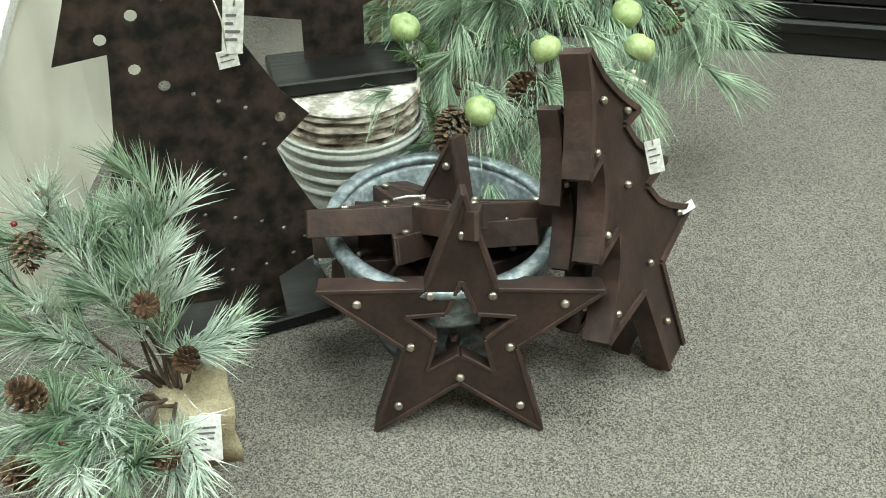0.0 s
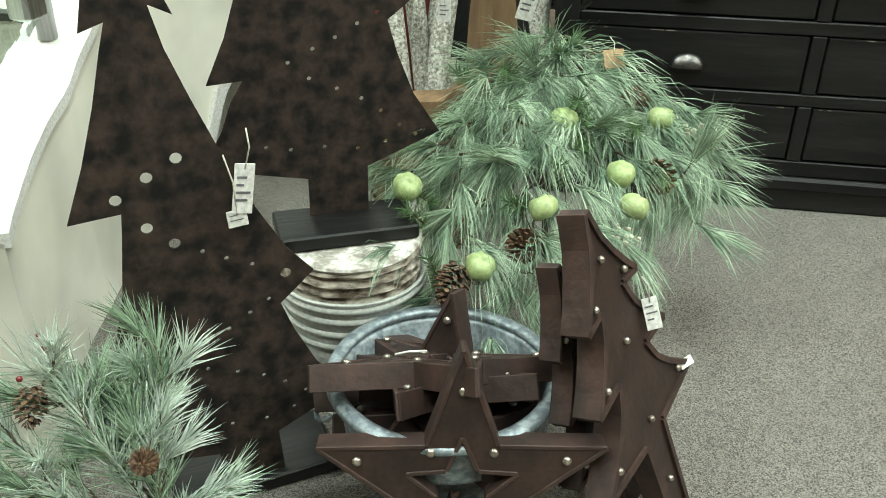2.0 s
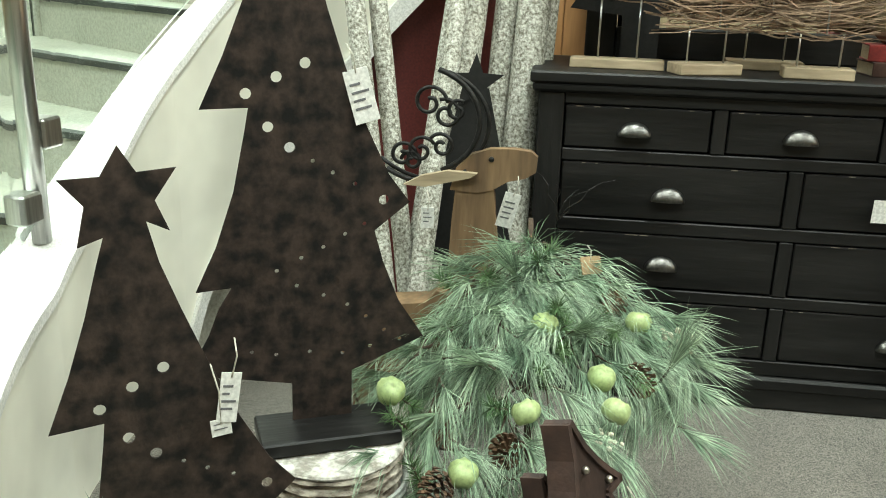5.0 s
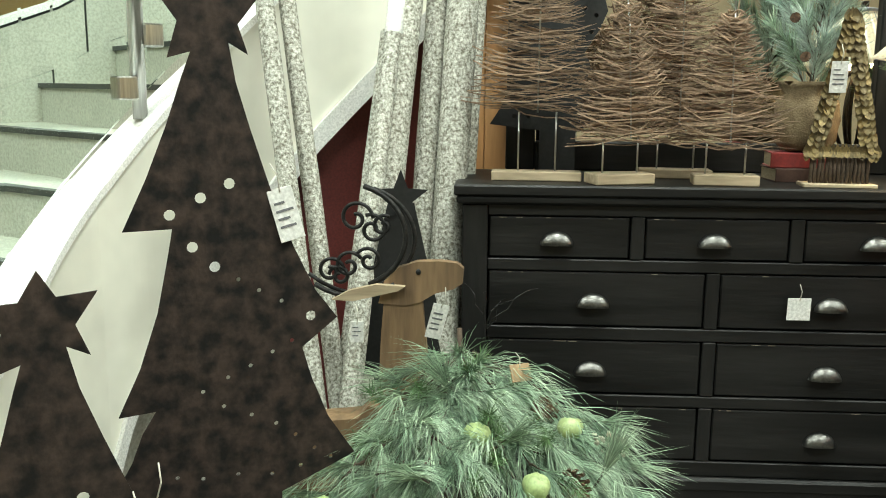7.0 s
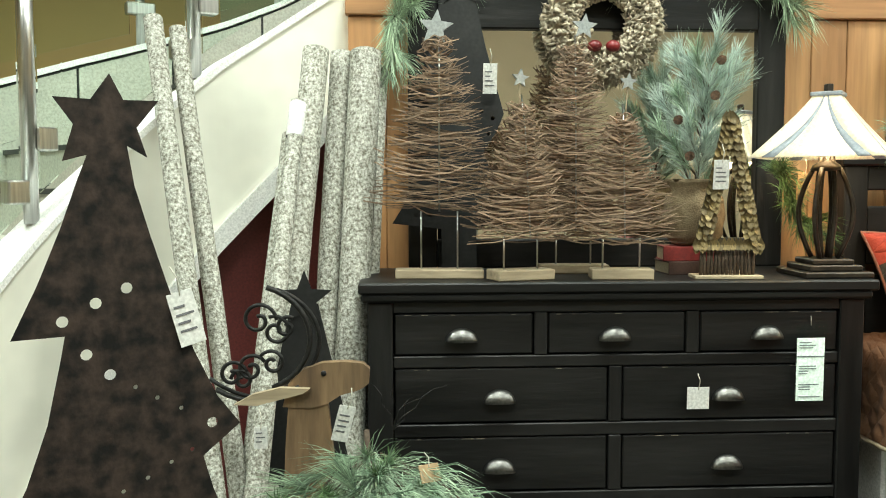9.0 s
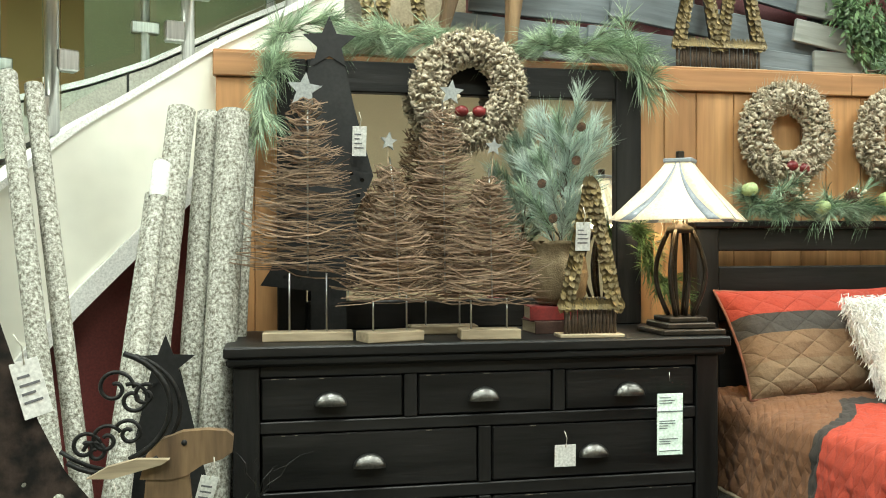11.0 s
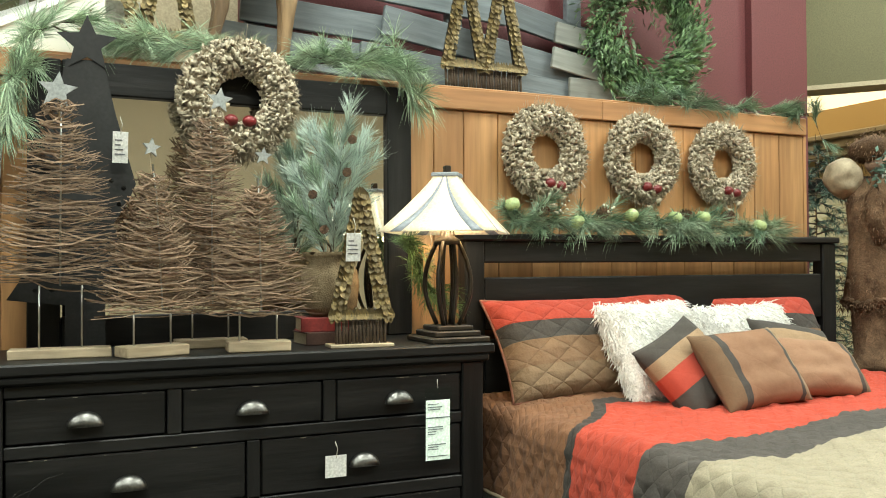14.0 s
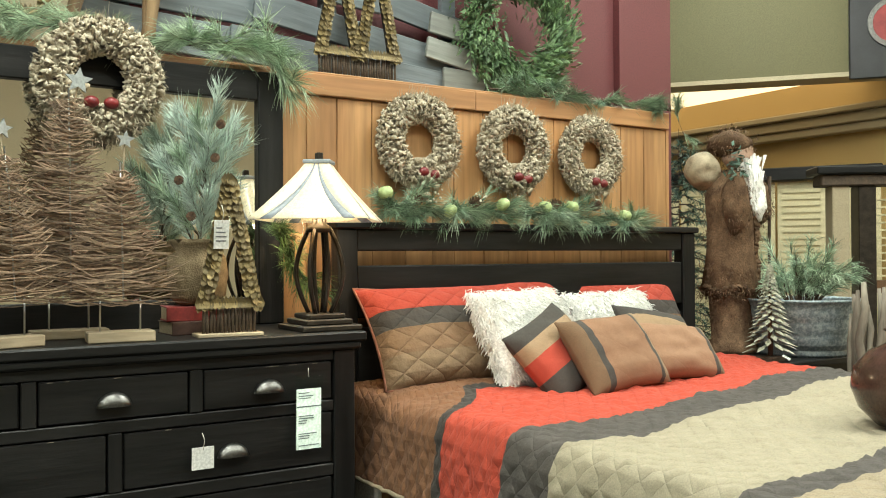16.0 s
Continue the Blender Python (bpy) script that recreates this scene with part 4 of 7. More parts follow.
def snowy_branch():
    g = thing("snowy_pine_arrangement", (0, 0, 0), "snowy artificial pine branches with cones in a burlap-wrapped base", "pine arrangement")
    rng = random.Random(5)
    nf, nd = Needles(15), Needles(16)
    root = Vector((-0.50, -1.80, 0.10))
    ends = [(-0.530, -1.69, 0.50), (-0.57, -1.68, 0.43), (-0.63, -1.70, 0.43), (-0.455, -1.76, 0.20), (-0.53, -1.73, 0.27), (-0.575, -1.70, 0.37), (-0.64, -1.75, 0.43), (-0.71, -1.76, 0.46), (-0.78, -1.82, 0.38), (-0.68, -1.88, 0.30),
            (-0.62, -2.0, 0.25), (-0.55, -2.05, 0.22), (-0.48, -2.05, 0.20), (-0.40, -2.02, 0.18), (-0.74, -1.98, 0.26), (-0.60, -1.8, 0.38), (-0.53, -1.78, 0.36), (-0.7, -2.08, 0.18), (-0.82, -1.9, 0.33), (-0.58, -1.95, 0.2)]
    paths = []
    for k, e in enumerate(ends):
        p = arc(root, e, -0.04, 8, 0.014, k + 50)
        paths.append(p)
        (nf if k % 2 else nd).stem(p, 110, 0.08 if k < 6 else 0.10, 0.45 if k < 6 else 0.7, 0.0012, 0.05, lead=0.9, start=0.45)
        for j in range(3):
            b = p[4 + j]
            q = arc(b, b + ((p[-1] - p[0]).normalized() * 0.6 + Vector((rng.uniform(-0.7, 0.7), rng.uniform(-0.5, 0.5), rng.uniform(-0.3, 0.5)))) * (0.06 if k < 6 else 0.11), 0, 5, 0.006, k * 7 + j)
            paths.append(q)
            (nf if (k + j) % 2 else nd).stem(q, 75, 0.095, 0.5, 0.0012, 0.1, lead=1.0)
    nf.mesh("snowy_needles", "needle_frost", g, "white flocked pine needles")
    nd.mesh("needles", "needle", g, "frosted green pine needles")
    stems(g, paths, 0.004)
    for k, (a, d) in enumerate((((-0.486, -1.85, 0.379), (0, -0.6, 0.6)), ((-0.441, -1.85, 0.271), (0.2, -0.8, 0.2)), ((-0.690, -1.80, 0.42), (0.1, -0.5, -0.8)), ((-0.611, -2.0, 0.32), (-0.3, -0.3, 0.9)), ((-0.424, -2.0, 0.231), (0.2, -0.6, 0.7)), ((-0.63, -2.05, 0.2), (0, -0.3, 0.9)))):
        pine_cone(g, a, 0.019 if k < 2 else 0.024, d, k + 20)
    berries(g, (-0.70, -1.77, 0.48), 7, 0.005, 0.03, "berry_red", 4)
    berries(g, (-0.575, -2.0, 0.235), 8, 0.006, 0.02, "berry_red", 6)
    # burlap-wrapped base
    bm = bmesh.new()
    bmesh.ops.create_cube(bm, size=1, matrix=Matrix.Translation((-0.475, -1.80, 0.07)) @ pose(0, 0, 0, 0, 0, 25) @ Matrix.Diagonal((0.135, 0.13, 0.16, 1)))
    bmesh.ops.subdivide_edges(bm, edges=bm.edges, cuts=4, use_grid_fill=True)
    for v in bm.verts:
        d = v.co - Vector((-0.475, -1.80, 0.07))
        v.co = Vector((-0.475, -1.80, 0.07)) + d * (0.90 + 0.25 * (0.1 - d.length)) + Vector((noise.noise(v.co * 14), noise.noise(v.co * 15 + Vector((5, 0, 0))), noise.noise(v.co * 13))) * 0.014
        v.co.z = max(v.co.z, 0.0)
    part("burlap_wrap", bm, "pale_burlap", g, "pale burlap wrapped round the base", smooth=True)
    tube("string", [(-0.46, -1.85, 0.185), (-0.44, -1.865, 0.18), (-0.42, -1.874, 0.168)], 0.0015, "string", g)
    tag_card("price_tag", (-0.418, -1.875, 0.17), 0.05, 0.075, rz=14, rx=-35, string=0.0, bars=5, label="white paper price tag on the burlap base")


snowy_branch()


# ---- wooden stars ----
def barn_star(at, m, r=0.30, label="large brown barn wood star with bolts", small=True, category="star"):
    """A star of tin faces with wooden rims, an open star in its middle and bolts."""
    s = thing("barn_star", at, label, category, "brown wooden stars")
    s.matrix_basis = Matrix.Translation(at) @ m
    out, hole = star_outline(r, 0.40), star_outline(r * (0.39 if small else 0.2), 0.45)
    bm = bmesh.new()
    edges = []
    for ring in (out, hole):
        vs = [bm.verts.new((x, 0, z)) for x, z in ring]
        edges += [bm.edges.new((vs[k], vs[(k + 1) % len(vs)])) for k in range(len(vs))]
    bmesh.ops.triangle_fill(bm, use_beauty=True, edges=edges)
    r2 = bmesh.ops.extrude_face_region(bm, geom=list(bm.faces))
    bmesh.ops.translate(bm, verts=[g for g in r2["geom"] if isinstance(g, bmesh.types.BMVert)], vec=(0, 0.004, 0))
    bmesh.ops.recalc_face_normals(bm, faces=bm.faces)
    part("face", bm, "barn_tin", s)
    for ring, name, depth in ((out, "rim_board", 0.045), (hole, "inner_rim_board", 0.03)):
        for k in range(10):
            a, b = Vector((ring[k][0], 0, ring[k][1])), Vector((ring[(k + 1) % 10][0], 0, ring[(k + 1) % 10][1]))
            d = (b - a)
            ang = math.degrees(math.atan2(d.z, d.x))
            bm = boxed((0.001, -0.003, -0.004), (d.length - 0.001, depth, 0.004), bevel=0.0012)
            o = part(name, bm, "barn", s)
            o.matrix_basis = Matrix.Translation(a) @ pose(0, 0, 0, 0, -ang, 0)
    for k in range(10):
        rr = r * (0.72 if k % 2 == 0 else 0.39 * 0.9)
        if k % 2 and not small:
            continue
        a = math.pi * k / 5
        bm = bmesh.new()
        bmesh.ops.create_icosphere(bm, subdivisions=2, radius=0.0085, matrix=Matrix.Translation((rr * math.sin(a), -0.004, rr * math.cos(a))) @ Matrix.Diagonal((1, 0.7, 1, 1)))
        part("bolt", bm, "bolt", s, smooth=True)
    return s


star_a = barn_star((-0.031, -1.654, 0.205), pose(0, 0, 0, -12.9, 0.1, 9.9), 0.26, "large brown barn wood star leaning on the tub")
tag_card("price_sticker", (0.150, -1.592, 0.2845), 0.038, 0.012, rz=9.6, rx=-60, string=0, bars=0, label="small white price sticker on the star")
# stars that lie in and over the tub, sloping down into it
barn_star((-0.115, -1.415, 0.30), pose(0, 0, 0, -122, 0, 12) @ pose(0, 0, 0, 0, 24, 0), 0.265, "brown barn wood star lying tilted in the tub")
barn_star((-0.125, -1.405, 0.245), pose(0, 0, 0, -122, 0, 20) @ pose(0, 0, 0, 0, 60, 0), 0.23, "brown barn wood star lying under another star")
barn_star((-0.12, -1.36, 0.185), pose(0, 0, 0, -15, 0, -22), 0.205, "brown barn wood star standing upright in the tub", small=False)
# filler stars, added to cover the bright zinc where the tub's inside is shaded
barn_star((-0.09, -1.47, 0.225), pose(0, 0, 0, -84, 0, 75), 0.19, "brown filler star deep in the tub, added to darken its inside", small=False)
barn_star((-0.11, -1.37, 0.262), pose(0, 0, 0, -103, 0, -8), 0.19, "brown filler star lying level, added to darken the tub's inside", small=False)
barn_star((-0.06, -1.43, 0.17), pose(0, 0, 0, -80, 0, 40), 0.19, "brown filler star deep in the tub, added to darken its inside", small=False)
barn_star((-0.13, -1.42, 0.215), pose(0, 0, 0, -98, 0, -15), 0.20, "brown filler star deep in the tub, added to darken its inside", small=False)
tube("zip_tie", [(-0.17, -1.53, 0.385), (-0.145, -1.528, 0.393), (-0.115, -1.52, 0.392)], 0.002, "paper", None)
tagged(bpy.data.objects["zip_tie"], "white plastic tie holding two stars", "cable tie")


# ---- the barn wood tree ----
def barn_tree(at, label, size=1.0):
    """A three-tiered tree: a tin face with drooping, hollow-curved tiers, boards nailed round its rim and a trunk."""
    t = thing("barn_tree", at, label, "tree ornament", "barn wood trees")
    t.matrix_basis = Matrix.Translation(at) @ pose(0, 0, 0, -18.5, -9.6, 66.9) @ Matrix.Diagonal((size, size, size, 1))
    half = [(0.0, 0.56)]
    for (x0, z0), (x1, z1) in (((0.004, 0.56), (0.10, 0.385)), ((0.045, 0.392), (0.145, 0.245)), ((0.06, 0.25), (0.19, 0.10))):
        for k in range(5):
            u = k / 4
            half.append((x0 + (x1 - x0) * u ** 1.25, z0 + (z1 - z0) * (u ** 0.8)))
    half += [(0.04, 0.085), (0.035, -0.13)]
    face = [(-x, z) for x, z in half[:0:-1]] + half
    bm = bmesh.new()
    vs = [bm.verts.new((x, 0, z)) for x, z in face]
    bmesh.ops.triangle_fill(bm, use_beauty=True, edges=[bm.edges.new((vs[k], vs[(k + 1) % len(vs)])) for k in range(len(vs))])
    r = bmesh.ops.extrude_face_region(bm, geom=list(bm.faces))
    bmesh.ops.translate(bm, verts=[g for g in r["geom"] if isinstance(g, bmesh.types.BMVert)], vec=(0, 0.004, 0))
    bmesh.ops.recalc_face_normals(bm, faces=bm.faces)
    part("face", bm, "barn_tin", t)
    # one bent board along each run of the rim
    for side in (-1, 1):
        for name, run in (("rim_board", range(1, 6)), ("rim_board", range(6, 11)), ("rim_board", range(11, 16)), ("under_board", (5, 6)), ("under_board", (10, 11)), ("under_board", (15, 16)), ("trunk_board", (16, 17))):
            v, f = [], []
            pts = [half[i] for i in run]
            for i, (x, z) in enumerate(pts):
                a, b = pts[max(i - 1, 0)], pts[min(i + 1, len(pts) - 1)]
                d = Vector((b[0] - a[0], b[1] - a[1])).normalized()
                nx, nz = -d.y * 0.0055, d.x * 0.0055
                depth = 0.046 if name == "rim_board" else 0.04
                v += [(side * (x - nx), -0.006, z - nz), (side * (x + nx), -0.006, z + nz), (side * (x + nx), depth, z + nz), (side * (x - nx), depth, z - nz)]
            for i in range(len(pts) - 1):
                o = 4 * i
                f += [(o + k, o + (k + 1) % 4, o + 4 + (k + 1) % 4, o + 4 + k) for k in range(4)]
            o = 4 * (len(pts) - 1)
            f += [(3, 2, 1, 0), (o, o + 1, o + 2, o + 3)]
            raw(name, v, f, "barn", t)
    for x, z in ((0.0, 0.47), (-0.06, 0.41), (0.06, 0.41), (-0.10, 0.27), (0.10, 0.27), (0.0, 0.30), (-0.14, 0.125), (0.14, 0.125), (0.0, 0.12), (0.0, -0.03)):
        bm = bmesh.new()
        bmesh.ops.create_icosphere(bm, subdivisions=2, radius=0.007, matrix=Matrix.Translation((x, -0.005, z)))
        part("bolt", bm, "bolt", t, smooth=True)
    return t


barn_tree((0.33, -1.463, 0.14), "brown barn wood tree with curved tin tiers and bolts, leaning back")
barn_tree((0.258, -1.43, 0.11), "brown barn wood tree leaning behind another one beside the tub", 0.82)
tag_card("price_tag", (0.262, -1.40, 0.47), 0.028, 0.06, rz=15, rx=-20, ry=-14, bars=3, string=0.04, label="white paper price tag tied to the barn tree")


tag_card("price_sticker", (0.358, -1.305, 0.28), 0.04, 0.018, rz=50, rx=-45, string=0, bars=0, label="small white price sticker on the barn tree")


# ---- birch poles, deer and small tree ----
def pole(a, b, r0, r1, label, seed):
    """A birch pole with slightly uneven sides and flat sawn ends."""
    p = thing("birch_pole", (0, 0, 0), label, "birch pole", "birch poles by the stairs")
    a, b = Vector(a), Vector(b)
    d = b - a
    n, sides = 28, 22
    q = d.to_track_quat("Z", "Y").to_matrix()
    v, f = [], []
    for i in range(n + 1):
        t = i / n
        for k in range(sides):
            w = 2 * math.pi * k / sides
            rr = (r0 + (r1 - r0) * t) * (1 + 0.05 * noise.noise((math.cos(w) * 1.5, math.sin(w) * 1.5, t * 6 + seed * 3.7)) + 0.025 * noise.noise((math.cos(w) * 9, math.sin(w) * 9, t * 60 + seed)))
            v.append(tuple(a + d * t + q @ Vector((rr * math.cos(w), rr * math.sin(w), 0))))
    for i in range(n):
        for k in range(sides):
            o, o2 = i * sides + k, i * sides + (k + 1) % sides
            f.append((o, o2, o2 + sides, o + sides))
    raw("bark", v, f, "bark", p, smooth=True)
    for i, nm in ((0, "foot_end"), (n, "top_end")):
        ring = [v[i * sides + k] for k in range(sides)]
        c = a + d * (i / n) + d.normalized() * (0.003 if i else -0.0)
        raw(nm, ring + [tuple(c)], [(k, (k + 1) % sides, sides) for k in range(sides)], "white_bark", p, "sawn wood end")
    return p


POLES = [((-0.30, -0.52, 0.0), (-0.69, 0.25, 1.93), 0.030, 0.031), ((-0.27, -0.36, 0.0), (-0.615, 0.27, 1.90), 0.031, 0.028),
         ((-0.335, -0.46, 0.0), (-0.215, 0.27, 1.66), 0.036, 0.026), ((-0.31, -0.22, 0.0), (-0.162, 0.36, 1.845), 0.05, 0.046),
         ((-0.17, -0.05, 0.0), (-0.075, 0.44, 1.845), 0.04, 0.042), ((-0.075, -0.10, 0.0), (0.012, 0.37, 1.84), 0.054, 0.054), ((-0.03, 0.12, 0.0), (0.055, 0.46, 1.80), 0.035, 0.033), ((-0.37, -0.40, 0.0), (-0.25, 0.31, 1.55), 0.03, 0.026)]
for k, (a, b, r0, r1) in enumerate(POLES):
    pole(a, b, r0, r1, "leaning birch pole with mottled grey-white bark" if r1 > 0.04 else "slender leaning birch pole with pale mottled bark", k)
part("pole_wrap", lathe(bmesh.new(), [(0.030, -0.07), (0.031, 0.05), (0.029, 0.056)], 20, Matrix.Translation((-0.219, 0.245, 1.60)) @ (Vector((0.12, 0.73, 1.66)).to_track_quat("Z", "Y").to_matrix().to_4x4())), "paper", bpy.data.objects["birch_pole.002"], "white plastic wrap", smooth=True)


def spiral(c, r, turns, start, sign, y, n=26):
    return [(c[0] + r * (1 - 0.8 * i / n) * math.cos(start + sign * turns * 2 * math.pi * i / n), y, c[1] + r * (1 - 0.8 * i / n) * math.sin(start + sign * turns * 2 * math.pi * i / n)) for i in range(n + 1)]


def deer():
    d = thing("wooden_deer", (-0.12, -0.42, 0), "rustic plank deer with curled black iron antlers", "deer ornament")
    # outlines in the thing's own x and z
    neck = [(-0.115, 0.30), (-0.08, 0.36), (-0.07, 0.46), (-0.075, 0.56), (-0.068, 0.70), (-0.06, 0.79), (0.045, 0.79), (0.052, 0.71), (0.065, 0.60), (0.09, 0.48), (0.10, 0.36), (0.09, 0.28)]
    part("neck", slab(bmesh.new(), neck, -0.018, 0.018), "raw_wood", d)
    head = [(-0.075, 0.785), (-0.06, 0.845), (-0.02, 0.885), (0.03, 0.902), (0.09, 0.905), (0.14, 0.90), (0.158, 0.885), (0.155, 0.845), (0.13, 0.828), (0.08, 0.815), (0.04, 0.79), (0.0, 0.78)]
    part("head", slab(bmesh.new(), head, -0.022, 0.012), "raw_wood", d)
    ear = [(-0.20, 0.798), (-0.15, 0.825), (-0.08, 0.842), (0.0, 0.838), (-0.02, 0.825), (-0.08, 0.81), (-0.14, 0.795)]
    part("ear", slab(bmesh.new(), ear, -0.045, -0.0235), "pale_wood", d)
    body = [(-0.38, 0.30), (-0.36, 0.40), (-0.30, 0.44), (-0.22, 0.452), (-0.13, 0.462), (-0.10, 0.50), (-0.06, 0.49), (-0.05, 0.30), (-0.1, 0.24), (-0.3, 0.24)]
    part("body", slab(bmesh.new(), body, -0.05, 0.05), "raw_wood", d)
    for x in (-0.34, -0.10):
        for y in (-0.035, 0.035):
            part("leg", boxed((x, y - 0.012, 0.0), (x + 0.05, y + 0.012, 0.26), bevel=0.003), "raw_wood", d)
    bm = bmesh.new()
    bmesh.ops.create_icosphere(bm, subdivisions=2, radius=0.008, matrix=Matrix.Translation((0.035, -0.024, 0.875)) @ Matrix.Diagonal((1, 0.6, 1, 1)))
    part("eye", bm, "iron", d, "round iron eye", smooth=True)
    # main beams of the antlers, then their scrolls
    beam = [(-0.20 + 0.17 * math.sin(a), -0.02, 0.99 + 0.145 * math.cos(a)) for a in [x * 0.17 for x in range(2, 17)]]
    bars = [([(x + 0.03, y, z - 0.02) for x, y, z in beam], 0.0075), ([(x + 0.052, y + 0.03, z - 0.03) for x, y, z in beam], 0.0065),
            (arc((-0.03, -0.02, 0.84), (-0.25, -0.02, 0.835), 0.035, 8), 0.0075), (arc((-0.03, 0.0, 0.835), (-0.27, 0.0, 0.86), 0.04, 8), 0.006)]
    for pts, r in bars:
        tube("antler_beam", pts, r, "iron", d, "curved black iron bar", sides=7)
    for c, r, turns, st, sg in (((-0.135, 1.02), 0.048, 1.3, 0, 1), ((-0.09, 0.99), 0.042, 1.4, 2.0, -1), ((-0.155, 0.89), 0.04, 1.3, 0.5, 1), ((-0.10, 0.905), 0.036, 1.3, 2.6, -1), ((-0.205, 0.875), 0.038, 1.3, 0.2, 1), ((-0.18, 0.86), 0.03, 1.3, 3.0, -1), ((-0.06, 1.0), 0.03, 1.2, 1.0, 1)):
        tube("antler_scroll", spiral(c, r, turns, st, sg, -0.025), 0.0055, "iron", d, "curled black iron scroll", sides=6)


deer()
tag_card("price_tag", (-0.02, -0.46, 0.79), 0.045, 0.10, rz=12, rx=6, ry=14, bars=4, label="white paper price tag on the deer")
tag_card("price_tag", (-0.25, -0.47, 0.74), 0.035, 0.06, rz=5, rx=4, bars=3, label="small white price tag with red edge")


def small_star_tree():
    t = thing("small_metal_tree", (-0.165, -0.12, 0), "small matt black metal tree with a star top behind the deer", "tree ornament")
    body = [(-0.06, 0.0), (-0.06, 0.1), (-0.20, 0.1), (-0.15, 0.35), (-0.17, 0.36), (-0.11, 0.62), (-0.13, 0.63), (-0.04, 1.02), (0.04, 1.02), (0.13, 0.63), (0.11, 0.62), (0.17, 0.36), (0.15, 0.35), (0.2, 0.1), (0.06, 0.1), (0.06, 0.0)]
    part("body", slab(bmesh.new(), body, 0, 0.004), "plain_black", t)
    part("star", slab(bmesh.new(), [(x, z + 1.035) for x, z in star_outline(0.088, 0.42)], -0.005, -0.001), "plain_black", t)
    part("base", boxed((-0.12, -0.06, 0), (0.12, 0.06, 0.018), bevel=0.003), "black_wood", t)


small_star_tree()
def on_tree(at, yaw, u, z, gap=0.012):
    a = radians(yaw)
    return (at[0] + u * math.cos(a) + gap * math.sin(a), at[1] + u * math.sin(a) - gap * math.cos(a), at[2] + z)


tag_card("price_tag", on_tree((-0.328, -1.087, 0.401), 25.1, 0.016, 0.772), 0.05, 0.105, rz=26, rx=-6, ry=-14, bars=4, string=0.05, label="white paper price tag tied to the metal tree")
tag_card("price_tag", on_tree((-0.419, -1.48, 0.0), 30.9, -0.012, 0.715), 0.034, 0.088, rz=32, rx=-4, ry=10, bars=4, string=0.06, label="white paper price tag tied to the metal tree")
tag_card("price_tag", on_tree((-0.419, -1.48, 0.0), 30.9, -0.036, 0.635, 0.016), 0.034, 0.03, rz=32, rx=-4, ry=-4, bars=2, string=0.1, label="small square price tag tied to the metal tree")


# ---- on the dresser ----
TOP_Z = 1.0705


def twig_tree(at, half, height, legs, seed, star, rz=0.0, base=(0.28, 0.10, 0.028), count=300, legs_r=0.003):
    """A flat-bottomed cone of layered bent twigs on wire legs and a wooden block, with a tin star."""
    t = thing("twig_tree", (at[0], at[1], TOP_Z), "twig tree of layered brown sticks on a pale wooden block", "twig tree", "twig trees on the dresser", rz=rz)
    bw, bd, bh = base
    part("base_block", boxed((-bw / 2, -bd / 2, 0), (bw / 2, bd / 2, bh), bevel=0.003), "pale_wood", t, "pale sawn wooden block")
    for x in (-0.06, 0.06):
        tube("leg", [(x, 0, bh), (x, 0, bh + legs)], legs_r, "steel", t, "thin wire leg")
    rng = random.Random(seed)
    v, f = [], []
    z0 = bh + legs
    for i in range(count):
        u = rng.random() ** 0.85
        z = z0 + height * u
        w = half * (1 - 0.84 * u) * rng.uniform(0.7, 1.3)
        y = rng.uniform(-1, 1) * 0.075 * (1 - 0.7 * u)
        c = rng.gauss(0, 0.06) * half
        tilt = rng.gauss(0, 0.13) * w
        bow = rng.uniform(-0.035, 0.012)
        pts = []
        for k in range(6):
            s = -1 + 2 * k / 5
            pts.append((c + s * w, y + (0.05 * (1 - s * s) if y > 0 else -0.05 * (1 - s * s)) * (1 - 0.6 * u) + rng.gauss(0, 0.004), max(z + tilt * s + bow * (1 - s * s) + rng.gauss(0, 0.005), z0 - 0.02)))
        r = rng.uniform(0.0014, 0.0029)
        v, f = tube_geo(pts, [r, r * 1.1, r, r, r * 0.8, r * 0.5], 4)
        raw("twig", v, f, "twig", t)
    tube("trunk_wire", [(0, -0.07, z0), (0, -0.03, z0 + height * 0.8), (0, 0, z0 + height + 0.03)], 0.0028, "steel", t)
    if star:
        s, dx, dz = star
        tube("star_wire", [(dx * 0.4, 0, z0 + height * 0.9), (dx, -0.005, z0 + height + dz)], 0.0025, "pale_wood", t)
        part("star", slab(bmesh.new(), [(x + dx, z + z0 + height + dz) for x, z in star_outline(s, 0.45, 0.1)], -0.018, -0.008), "star_tin", t, "silvery tin star")
    return t


twig_tree((0.255, 0.13), 0.215, 0.56, 0.19, 1, (0.058, -0.01, 0.035), rz=-3, base=(0.29, 0.09, 0.03), count=240)
twig_tree((0.515, 0.06), 0.165, 0.42, 0.11, 2, (0.03, -0.01, 0.08), rz=18, base=(0.20, 0.10, 0.034))
twig_tree((0.73, 0.27), 0.20, 0.66, 0.10, 3, (0.045, 0.03, 0.055), rz=-4, base=(0.24, 0.09, 0.03), count=300)
twig_tree((0.845, 0.06), 0.175, 0.40, 0.10, 4, (0.03, 0.015, 0.1), rz=-5, base=(0.20, 0.09, 0.034))


